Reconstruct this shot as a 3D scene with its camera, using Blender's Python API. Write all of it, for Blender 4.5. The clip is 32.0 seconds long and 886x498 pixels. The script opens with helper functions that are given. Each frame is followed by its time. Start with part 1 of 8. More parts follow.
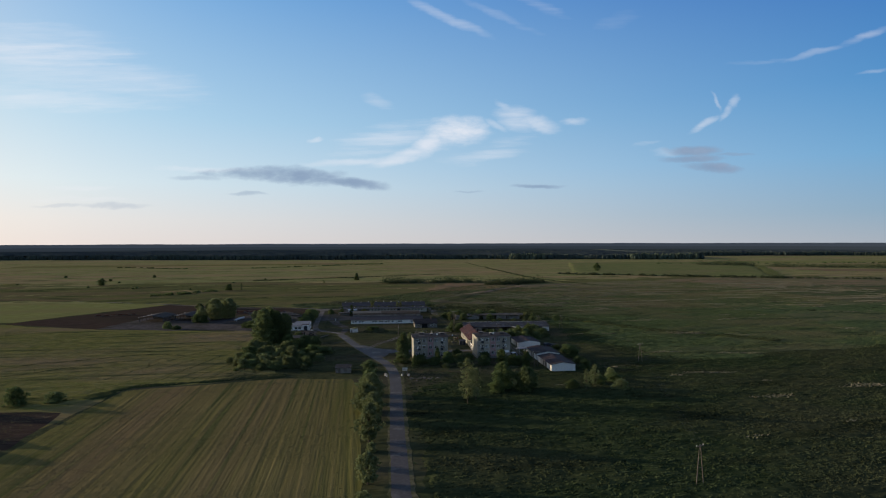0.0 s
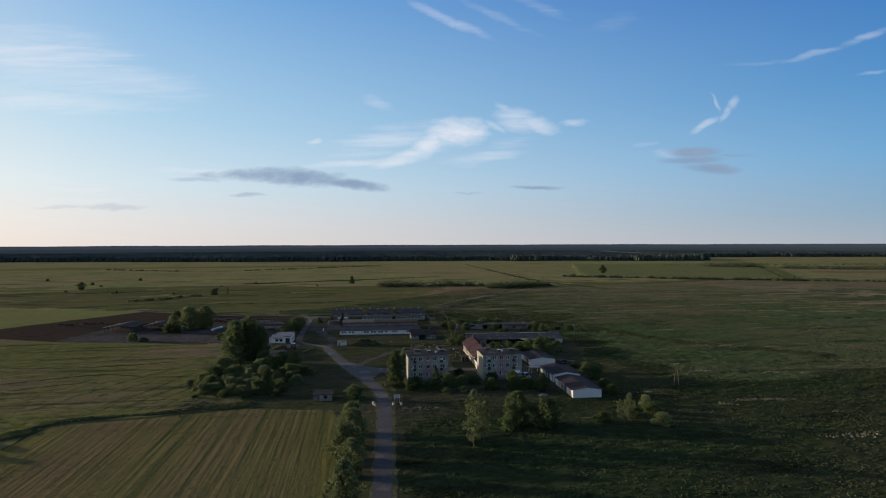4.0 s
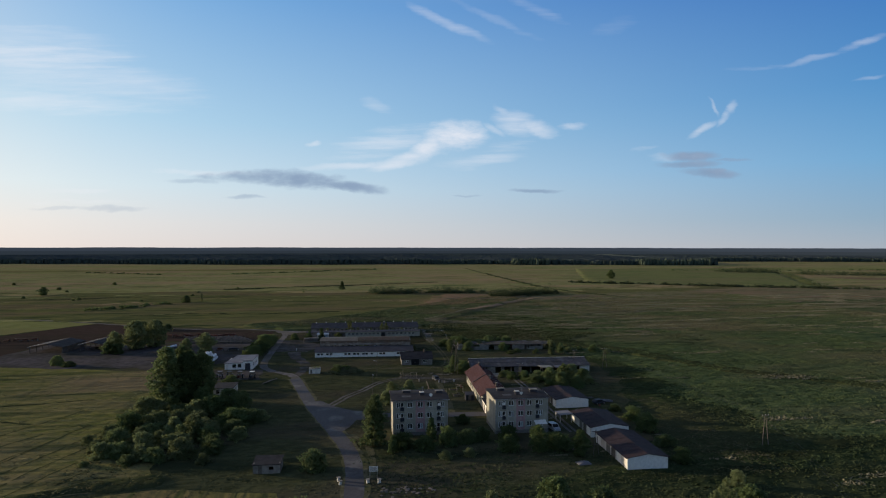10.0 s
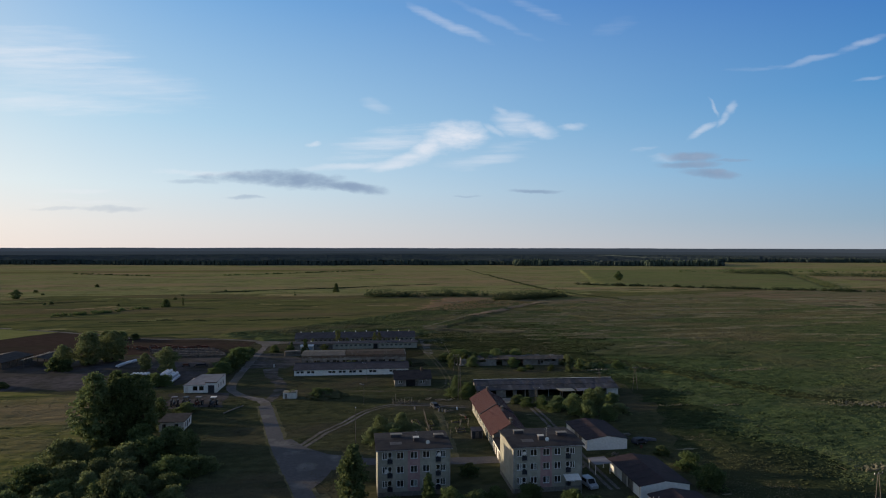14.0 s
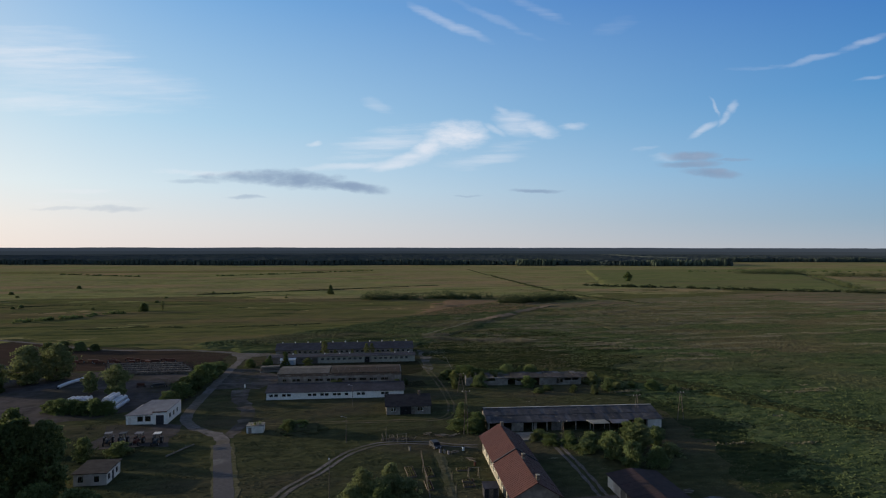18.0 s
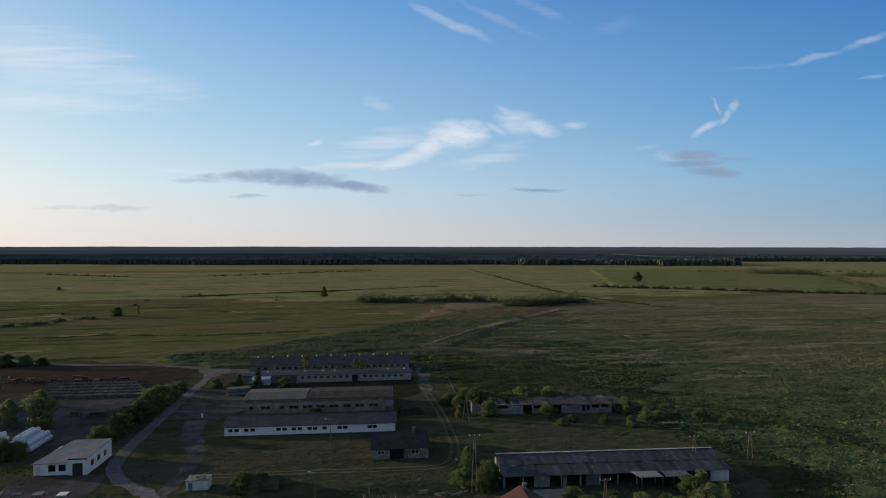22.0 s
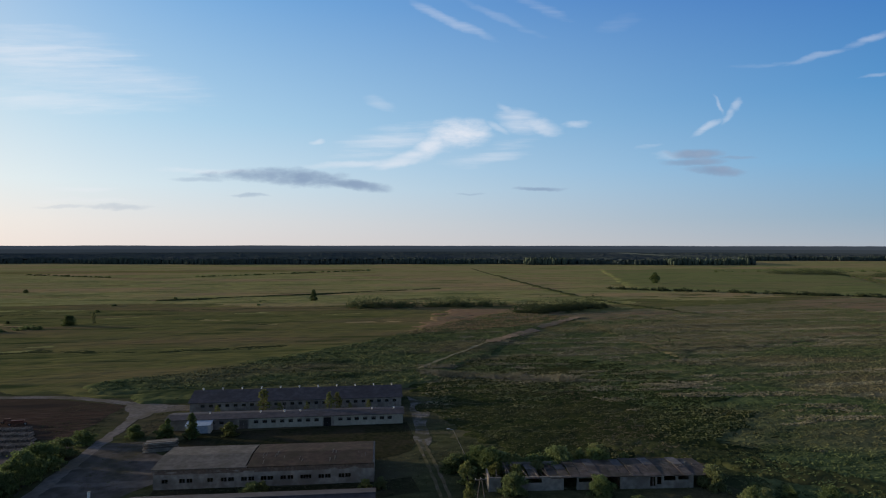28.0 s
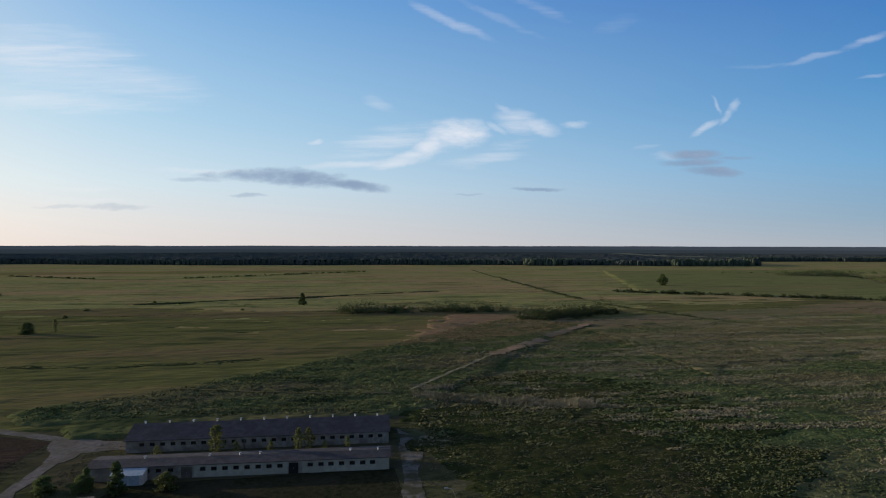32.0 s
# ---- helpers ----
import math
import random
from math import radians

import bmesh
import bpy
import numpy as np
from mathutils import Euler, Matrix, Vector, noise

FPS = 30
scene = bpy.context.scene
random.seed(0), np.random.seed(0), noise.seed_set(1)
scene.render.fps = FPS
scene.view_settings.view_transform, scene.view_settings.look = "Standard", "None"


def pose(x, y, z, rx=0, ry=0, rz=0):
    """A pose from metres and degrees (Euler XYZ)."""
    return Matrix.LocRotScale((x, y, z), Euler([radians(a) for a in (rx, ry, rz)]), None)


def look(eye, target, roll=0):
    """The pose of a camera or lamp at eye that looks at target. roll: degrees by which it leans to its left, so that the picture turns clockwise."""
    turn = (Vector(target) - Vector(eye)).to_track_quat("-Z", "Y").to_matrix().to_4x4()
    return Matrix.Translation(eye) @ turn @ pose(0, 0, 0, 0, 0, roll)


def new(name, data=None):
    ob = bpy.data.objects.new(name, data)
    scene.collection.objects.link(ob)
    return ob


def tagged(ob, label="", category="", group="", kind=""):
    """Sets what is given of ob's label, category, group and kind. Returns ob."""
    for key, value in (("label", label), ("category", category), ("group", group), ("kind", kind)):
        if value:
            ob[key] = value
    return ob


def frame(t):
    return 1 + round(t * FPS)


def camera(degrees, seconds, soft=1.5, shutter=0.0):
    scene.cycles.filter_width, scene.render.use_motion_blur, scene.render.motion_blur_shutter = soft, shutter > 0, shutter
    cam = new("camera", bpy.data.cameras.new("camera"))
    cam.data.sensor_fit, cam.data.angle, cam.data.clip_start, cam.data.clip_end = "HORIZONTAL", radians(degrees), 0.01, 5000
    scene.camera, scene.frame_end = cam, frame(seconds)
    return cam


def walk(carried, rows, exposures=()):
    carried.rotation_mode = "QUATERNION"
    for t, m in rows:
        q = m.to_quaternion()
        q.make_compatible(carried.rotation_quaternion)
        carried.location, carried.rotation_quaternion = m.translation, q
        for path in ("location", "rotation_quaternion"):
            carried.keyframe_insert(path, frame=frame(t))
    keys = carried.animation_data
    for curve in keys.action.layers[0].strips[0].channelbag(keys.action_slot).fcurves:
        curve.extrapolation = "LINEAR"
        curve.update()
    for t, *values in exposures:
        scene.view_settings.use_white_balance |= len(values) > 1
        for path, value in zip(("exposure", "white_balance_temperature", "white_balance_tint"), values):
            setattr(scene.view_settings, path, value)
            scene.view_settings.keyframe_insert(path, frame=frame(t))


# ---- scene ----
cam = camera(73.0, 32.0, soft=1.1)
# the path: seconds, right, ahead, up (the whole way is 1 long), yaw, pitch, roll
METRES, SIDE, EYE, TILT, LEAN, TURN = 300.0, 250.0, 50.0, 0.12, 1.08, -8.0
ROWS = [
    (0.0, 0.0, 0.0, 0.0, 0.02, -0.97, -0.93),
    (0.5, -0.0001, 0.0144, -0.0001, 0.01, -0.94, -0.91),
    (1.0, -0.0001, 0.0299, -0.0001, 0.01, -0.92, -0.89),
    (1.5, -0.0001, 0.0459, -0.0002, 0.01, -0.88, -0.88),
    (2.0, -0.0001, 0.0623, -0.0002, 0.01, -0.85, -0.88),
    (2.5, -0.0001, 0.0787, -0.0003, 0.01, -0.83, -0.86),
    (3.0, -0.0, 0.0952, -0.0006, 0.01, -0.82, -0.88),
    (3.5, -0.0, 0.1116, -0.0007, 0.0, -0.82, -0.88),
    (5.5, 0.0, 0.1776, -0.0008, -0.1, -0.81, -0.98),
    (6.0, -0.0001, 0.1937, -0.0008, -0.12, -0.77, -1.01),
    (6.5, -0.0002, 0.2097, -0.0008, -0.14, -0.73, -1.03),
    (7.0, -0.0002, 0.2261, -0.001, -0.15, -0.68, -1.05),
    (7.5, -0.0003, 0.2423, -0.0009, -0.18, -0.64, -1.08),
    (8.0, -0.0002, 0.2583, -0.0009, -0.19, -0.59, -1.09),
    (8.5, -0.0002, 0.2742, -0.0008, -0.21, -0.57, -1.13),
    (9.0, -0.0003, 0.2904, -0.0008, -0.21, -0.54, -1.13),
    (9.5, -0.0004, 0.3066, -0.0011, -0.22, -0.51, -1.15),
    (10.0, -0.0003, 0.3225, -0.001, -0.22, -0.49, -1.15),
    (10.5, -0.0002, 0.3387, -0.0011, -0.23, -0.48, -1.14),
    (11.0, -0.0003, 0.3548, -0.0013, -0.23, -0.46, -1.16),
    (11.5, -0.0003, 0.3709, -0.0014, -0.23, -0.44, -1.16),
    (12.0, -0.0004, 0.387, -0.0016, -0.23, -0.44, -1.16),
    (12.5, -0.0005, 0.4029, -0.0019, -0.22, -0.44, -1.16),
    (13.0, -0.0004, 0.419, -0.002, -0.22, -0.44, -1.16),
    (13.5, -0.0005, 0.435, -0.0021, -0.22, -0.43, -1.16),
    (14.0, -0.0006, 0.4508, -0.0022, -0.22, -0.44, -1.17),
    (14.5, -0.0006, 0.4668, -0.0025, -0.21, -0.45, -1.17),
    (16.5, -0.0014, 0.5307, -0.0045, -0.15, -0.46, -1.13),
    (17.0, -0.0015, 0.5466, -0.0045, -0.14, -0.47, -1.13),
    (17.5, -0.0017, 0.5624, -0.0045, -0.13, -0.48, -1.13),
    (18.0, -0.0015, 0.5781, -0.0047, -0.12, -0.48, -1.14),
    (18.5, -0.0017, 0.5939, -0.0049, -0.12, -0.5, -1.15),
    (19.0, -0.0016, 0.6098, -0.0052, -0.1, -0.51, -1.15),
    (19.5, -0.0015, 0.6256, -0.0054, -0.09, -0.53, -1.15),
    (20.0, -0.0015, 0.6411, -0.0055, -0.07, -0.55, -1.15),
    (20.5, -0.0016, 0.6568, -0.0054, -0.06, -0.55, -1.13),
    (21.0, -0.0016, 0.6727, -0.0055, -0.05, -0.56, -1.15),
    (21.5, -0.0016, 0.6884, -0.0058, -0.04, -0.57, -1.14),
    (22.0, -0.0016, 0.704, -0.0059, -0.02, -0.58, -1.14),
    (22.5, -0.0018, 0.7194, -0.0059, -0.01, -0.6, -1.14),
    (23.0, -0.0017, 0.7349, -0.0059, 0.01, -0.61, -1.14),
    (23.5, -0.0018, 0.7504, -0.0061, 0.03, -0.63, -1.13),
    (24.0, -0.0018, 0.7658, -0.0062, 0.05, -0.64, -1.11),
    (24.5, -0.0018, 0.7814, -0.0064, 0.07, -0.65, -1.1),
    (25.0, -0.0018, 0.7969, -0.0065, 0.1, -0.66, -1.09),
    (25.5, -0.0017, 0.8124, -0.0066, 0.12, -0.69, -1.09),
    (27.5, -0.0023, 0.8744, -0.0077, 0.2, -0.71, -1.13),
    (28.0, -0.0023, 0.8896, -0.0077, 0.21, -0.71, -1.13),
    (28.5, -0.0023, 0.9047, -0.0077, 0.22, -0.71, -1.14),
    (29.0, -0.0023, 0.9199, -0.0079, 0.24, -0.71, -1.13),
    (29.5, -0.0022, 0.935, -0.0081, 0.25, -0.72, -1.12),
    (30.0, -0.0022, 0.9499, -0.0078, 0.28, -0.71, -1.13),
    (30.5, -0.0022, 0.9643, -0.0079, 0.28, -0.71, -1.12),
    (31.0, -0.0016, 0.9773, -0.008, 0.26, -0.69, -1.14),
    (31.5, -0.0014, 0.9892, -0.0081, 0.16, -0.67, -1.16),
    (32.0, -0.0013, 0.9999, -0.0082, 0.02, -0.67, -1.17),
]
walk(cam, [(t, pose(0, 0, EYE, TILT, LEAN, TURN) @ pose(SIDE * x, METRES * y, SIDE * z, 90 + pitch / 1.2, roll, yaw / 1.2))
           for t, x, y, z, yaw, pitch, roll in ROWS], exposures=[(0.0, 0.0), (32.0, 0.0)])

# ---- sky, sun ----
SUN_AZ, SUN_EL = -69.0, 8.0          # degrees from +y towards +x, and above the horizon
world = bpy.data.worlds.new("evening_sky")
scene.world = world
world.use_nodes = True
wn, wl = world.node_tree.nodes, world.node_tree.links
wn.clear()
w_out = wn.new("ShaderNodeOutputWorld")
w_bg = wn.new("ShaderNodeBackground")
w_sky = wn.new("ShaderNodeTexSky")
w_sky.sky_type = "NISHITA"
w_sky.sun_disc = False
w_sky.sun_elevation, w_sky.sun_rotation = radians(SUN_EL), radians(SUN_AZ)
w_sky.altitude, w_sky.air_density, w_sky.dust_density, w_sky.ozone_density = 100, 1.0, 0.3, 4.0
SKY = 0.12
w_bg.inputs["Strength"].default_value = SKY
wl.new(w_bg.outputs[0], w_out.inputs["Surface"])


def lin(r, g, b):
    return tuple(((c / 255 + 0.055) / 1.055) ** 2.4 for c in (r, g, b))


def wire(value, socket):
    if isinstance(value, (int, float)):
        socket.default_value = value
    else:
        wl.new(value, socket)


def wm(op, a, b=0.0, c=None, clamp=False):
    n = wn.new("ShaderNodeMath")
    n.operation, n.use_clamp = op, clamp
    wire(a, n.inputs[0])
    wire(b, n.inputs[1])
    if c is not None:
        wire(c, n.inputs[2])
    return n.outputs[0]


def wmix(f, a, b):
    n = wn.new("ShaderNodeMix")
    n.data_type = "RGBA"
    wire(f, n.inputs["Factor"])
    for v, s in ((a, n.inputs["A"]), (b, n.inputs["B"])):
        if isinstance(v, tuple):
            s.default_value = (*v, 1)
        else:
            wl.new(v, s)
    return n.outputs["Result"]


def ramp(f, stops):
    n = wn.new("ShaderNodeValToRGB")
    wire(f, n.inputs[0])
    e = n.color_ramp.elements
    while len(e) < len(stops):
        e.new(0.5)
    for k, (p, c) in zip(e, stops):
        k.position, k.color = p, (*(v / SKY for v in lin(*c)), 1)
    return n.outputs[0]


# the evening air: whiter low down and on the sun's side, deep blue overhead and away from it
w_co = wn.new("ShaderNodeTexCoord")
w_xyz = wn.new("ShaderNodeSeparateXYZ")
wl.new(w_co.outputs["Generated"], w_xyz.inputs[0])
dx, dy, dz = w_xyz.outputs
level = wm("SQRT", wm("ADD", wm("MULTIPLY", dx, dx), wm("MULTIPLY", dy, dy)))
sunward = wm("DIVIDE", wm("ADD", wm("MULTIPLY", dx, math.sin(radians(SUN_AZ))), wm("MULTIPLY", dy, math.cos(radians(SUN_AZ)))), wm("MAXIMUM", level, 0.001))
away = wm("MULTIPLY", wm("SUBTRACT", 0.73, sunward), 0.86, clamp=True)
up = wm("MAXIMUM", dz, 0.0)
sun_side = ramp(up, ((0.0, (236, 227, 224)), (0.035, (235, 232, 231)), (0.09, (221, 236, 243)), (0.19, (184, 219, 241)), (0.37, (128, 181, 230)), (0.6, (120, 146, 186)), (1.0, (72, 90, 124))))
far_side = ramp(up, ((0.0, (166, 178, 192)), (0.04, (142, 172, 197)), (0.12, (114, 169, 213)), (0.22, (84, 147, 204)), (0.37, (57, 115, 190)), (0.6, (84, 108, 146)), (1.0, (62, 78, 108))))
# the glow round the low sun
toward = wm("ADD", wm("MULTIPLY", sunward, wm("MULTIPLY", level, math.cos(radians(SUN_EL)))), wm("MULTIPLY", dz, math.sin(radians(SUN_EL))))
glow = wm("POWER", wm("MAXIMUM", toward, 0.0), 9.0)
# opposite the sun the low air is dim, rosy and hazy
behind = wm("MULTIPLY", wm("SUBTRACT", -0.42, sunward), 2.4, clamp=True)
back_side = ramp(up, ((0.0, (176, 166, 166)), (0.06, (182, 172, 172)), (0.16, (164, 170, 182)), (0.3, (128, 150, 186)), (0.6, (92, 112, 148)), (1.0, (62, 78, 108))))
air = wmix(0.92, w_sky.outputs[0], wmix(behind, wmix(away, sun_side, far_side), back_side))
air = wmix(wm("MULTIPLY", glow, 0.75), air, (1.9 / SKY, 1.35 / SKY, 0.8 / SKY))

# clouds, on flat sheets ahead: u to the right, v upwards, per unit of distance
HEAD = radians(8.0)
ahead = wm("ADD", wm("MULTIPLY", dx, math.sin(HEAD)), wm("MULTIPLY", dy, math.cos(HEAD)))
deep = wm("MAXIMUM", ahead, 0.05)
cu = wm("DIVIDE", wm("SUBTRACT", wm("MULTIPLY", dx, math.cos(HEAD)), wm("MULTIPLY", dy, math.sin(HEAD))), deep)
cv = wm("DIVIDE", dz, deep)
front = wm("MULTIPLY", wm("SUBTRACT", ahead, 0.1), 8.0, clamp=True)


def sky_noise(su, sv, scale, detail=6, seed=0.0, turn=0.0):
    c = wn.new("ShaderNodeCombineXYZ")
    wire(cu, c.inputs[0])
    wire(cv, c.inputs[1])
    c.inputs[2].default_value = seed
    m = wn.new("ShaderNodeMapping")
    m.inputs["Rotation"].default_value = (0, 0, turn)
    m.inputs["Scale"].default_value = (su, sv, 1)
    wl.new(c.outputs[0], m.inputs[0])
    n = wn.new("ShaderNodeTexNoise")
    n.inputs["Scale"].default_value, n.inputs["Detail"].default_value, n.inputs["Roughness"].default_value = scale, detail, 0.6
    wl.new(m.outputs[0], n.inputs["Vector"])
    return n.outputs["Fac"]


warp_u = wm("MULTIPLY", wm("SUBTRACT", sky_noise(1, 1.5, 14, 4, 1.0), 0.5), 0.034)
warp_v = wm("MULTIPLY", wm("SUBTRACT", sky_noise(1, 1.5, 14, 4, 5.0), 0.5), 0.017)
pu, pv = wm("ADD", cu, warp_u), wm("ADD", cv, warp_v)
puffs = sky_noise(1, 2.6, 22, 8, 2.0)
fibres = sky_noise(0.5, 5, 16, 8, 3.0, -0.25)


def cloud(x, y, long, high, tilt, strength, grain, rag=1.6, bent=0.0, full=1.75):
    """Cover of one cloud: middle, half length and height in hundredths, tilt in degrees, all in the sheet's units."""
    ca, sa = math.cos(radians(tilt)), math.sin(radians(tilt))
    u, v = wm("SUBTRACT", pu, x / 100), wm("SUBTRACT", pv, y / 100)
    a = wm("DIVIDE", wm("ADD", wm("MULTIPLY", u, ca), wm("MULTIPLY", v, sa)), long / 100)
    b = wm("DIVIDE", wm("SUBTRACT", wm("MULTIPLY", v, ca), wm("MULTIPLY", u, sa)), high / 100)
    if bent:
        b = wm("SUBTRACT", b, wm("MULTIPLY", wm("MULTIPLY", a, a), bent))
    r = wm("ADD", wm("MULTIPLY", a, a), wm("MULTIPLY", b, b))
    c = wm("ADD", wm("SUBTRACT", 0.85, r), wm("MULTIPLY", wm("SUBTRACT", grain, 0.5), rag * 2))
    n = wn.new("ShaderNodeMapRange")
    n.interpolation_type = "SMOOTHSTEP"
    wire(c, n.inputs[0])
    n.inputs[1].default_value, n.inputs[2].default_value, n.inputs[4].default_value = -0.15, full, strength
    return n.outputs[0]


WHITE = ((-66, 31.5, 19, 3.8, -4, 0.5, fibres, 1.2), (-64, 23.8, 22, 2.4, -2, 0.42, fibres, 1.2), (-58, 27.5, 24, 4.0, -6, 0.36, fibres, 1.2), (-66, 34.5, 18, 2.6, -6, 0.25, fibres, 1.2),
         (1.5, 36.8, 9.5, 1.0, -25, 0.36, fibres, 0.7, 0.5), (9, 37.8, 9, 0.9, -24, 0.17, fibres, 0.8, 0.3), (15.7, 39.5, 7, 1.1, -24, 0.14, fibres), (29, 36.6, 5, 1.5, 18, 0.08, fibres),
         (1.8, 18.5, 7.0, 3.2, 6, 1.0, puffs, 0.8), (-2.2, 16.8, 5.0, 2.5, 38, 0.95, puffs, 0.6), (-6.5, 14.2, 7.0, 1.4, 15, 0.85, fibres, 0.5), (-15, 13.3, 10, 0.75, 2, 0.55, fibres, 0.6), (-9, 17.4, 11, 3.0, 12, 0.4, fibres), (6.5, 14.4, 8, 1.4, 6, 0.32, fibres),
         (12.6, 20.4, 4.4, 2.4, -16, 0.6, fibres, 0.9), (16.0, 19.6, 4.6, 1.8, -14, 0.6, puffs, 1.0), (21.6, 20.1, 3.0, 0.9, 8, 0.5, puffs, 0.9), (10.4, 22.2, 2.6, 0.8, -35, 0.4, fibres, 0.7), (11, 16.7, 6, 1.3, 12, 0.28, fibres), (9.2, 19.4, 2.6, 0.7, -25, 0.4, fibres, 0.6),
         (45.5, 23.2, 2.1, 0.5, -68, 0.45, puffs, 0.5), (48.6, 23.3, 1.7, 0.9, 58, 0.38, puffs, 0.8), (47.2, 21.4, 2.2, 0.8, 52, 0.48, puffs, 0.6), (43.6, 19.5, 3.7, 0.75, 27, 0.55, fibres, 0.5),
         (62, 31.2, 6.5, 0.7, 14, 0.32, fibres, 0.6), (70.6, 34.2, 5.2, 0.9, 19, 0.42, fibres, 0.6), (71.6, 28.1, 3.6, 0.5, 12, 0.3, fibres, 0.6), (53.4, 30, 6, 0.5, 4, 0.12, fibres),
         (-21.6, 16.8, 1.7, 0.55, 4, 0.55, puffs, 0.5), (-10.8, 23.4, 3.2, 1.2, -18, 0.3, fibres, 0.9), (38, 15.0, 4.2, 1.0, 4, 0.35, puffs, 0.8), (33.6, 16.3, 3.6, 0.5, 10, 0.2, fibres),
         (-39, 12.2, 13, 0.6, -1, 0.4, puffs, 1.0), (-61.8, 9.1, 8, 0.5, 0, 0.3, fibres), (-60, 7.3, 10, 0.6, 0, 0.3, fibres))
GREY = ((-30.5, 11.5, 12, 1.35, 0, 0.85, puffs, 0.9), (-24, 11.2, 10, 1.9, -5, 0.95, puffs, 0.8), (-15.8, 10.0, 8, 1.0, -7, 0.95, puffs, 0.7), (-41, 10.8, 6, 0.5, 0, 0.35, puffs, 0.8), (-32.5, 8.0, 4.4, 0.4, -3, 0.45, puffs, 0.7),
        (-55, 6.2, 8, 0.65, 0, 0.3, puffs, 0.7), (-64, 6.2, 6, 0.4, 0, 0.2, puffs, 0.7), (15.7, 9.2, 5.2, 0.5, 2, 0.8, puffs, 0.4), (4.3, 8.3, 3, 0.25, 0, 0.35, puffs, 0.4),
        (41.8, 15.1, 5.6, 1.1, -2, 0.95, puffs, 0.8), (41.6, 13.7, 6.6, 0.8, 1, 0.85, puffs, 0.8), (48.5, 14.4, 4.6, 0.35, 3, 0.5, puffs, 0.5), (45.2, 12.3, 6.0, 0.95, -4, 0.95, puffs, 0.7))


def cover(rows, full):
    total = None
    for row in rows:
        c = cloud(*row, full=full)
        total = c if total is None else wm("MAXIMUM", total, c)
    return wm("MULTIPLY", total, front)


white = tuple(v / SKY for v in lin(240, 240, 246))
grey = wmix(puffs, tuple(v / SKY for v in lin(114, 138, 170)), tuple(v / SKY for v in lin(154, 174, 200)))
wl.new(wmix(cover(GREY, 1.0), wmix(cover(WHITE, 1.6), air, white), grey), w_bg.inputs["Color"])

sun_data = bpy.data.lights.new("sun", "SUN")
sun_data.energy, sun_data.angle, sun_data.color = 5.0, radians(0.6), (1.0, 0.83, 0.60)
sun = new("sun", sun_data)
a, e = radians(SUN_AZ), radians(SUN_EL)
sun_way = Vector((math.sin(a) * math.cos(e), math.cos(a) * math.cos(e), math.sin(e)))
sun.matrix_world = look((-300, 300, 200), Vector((-300, 300, 200)) - sun_way)


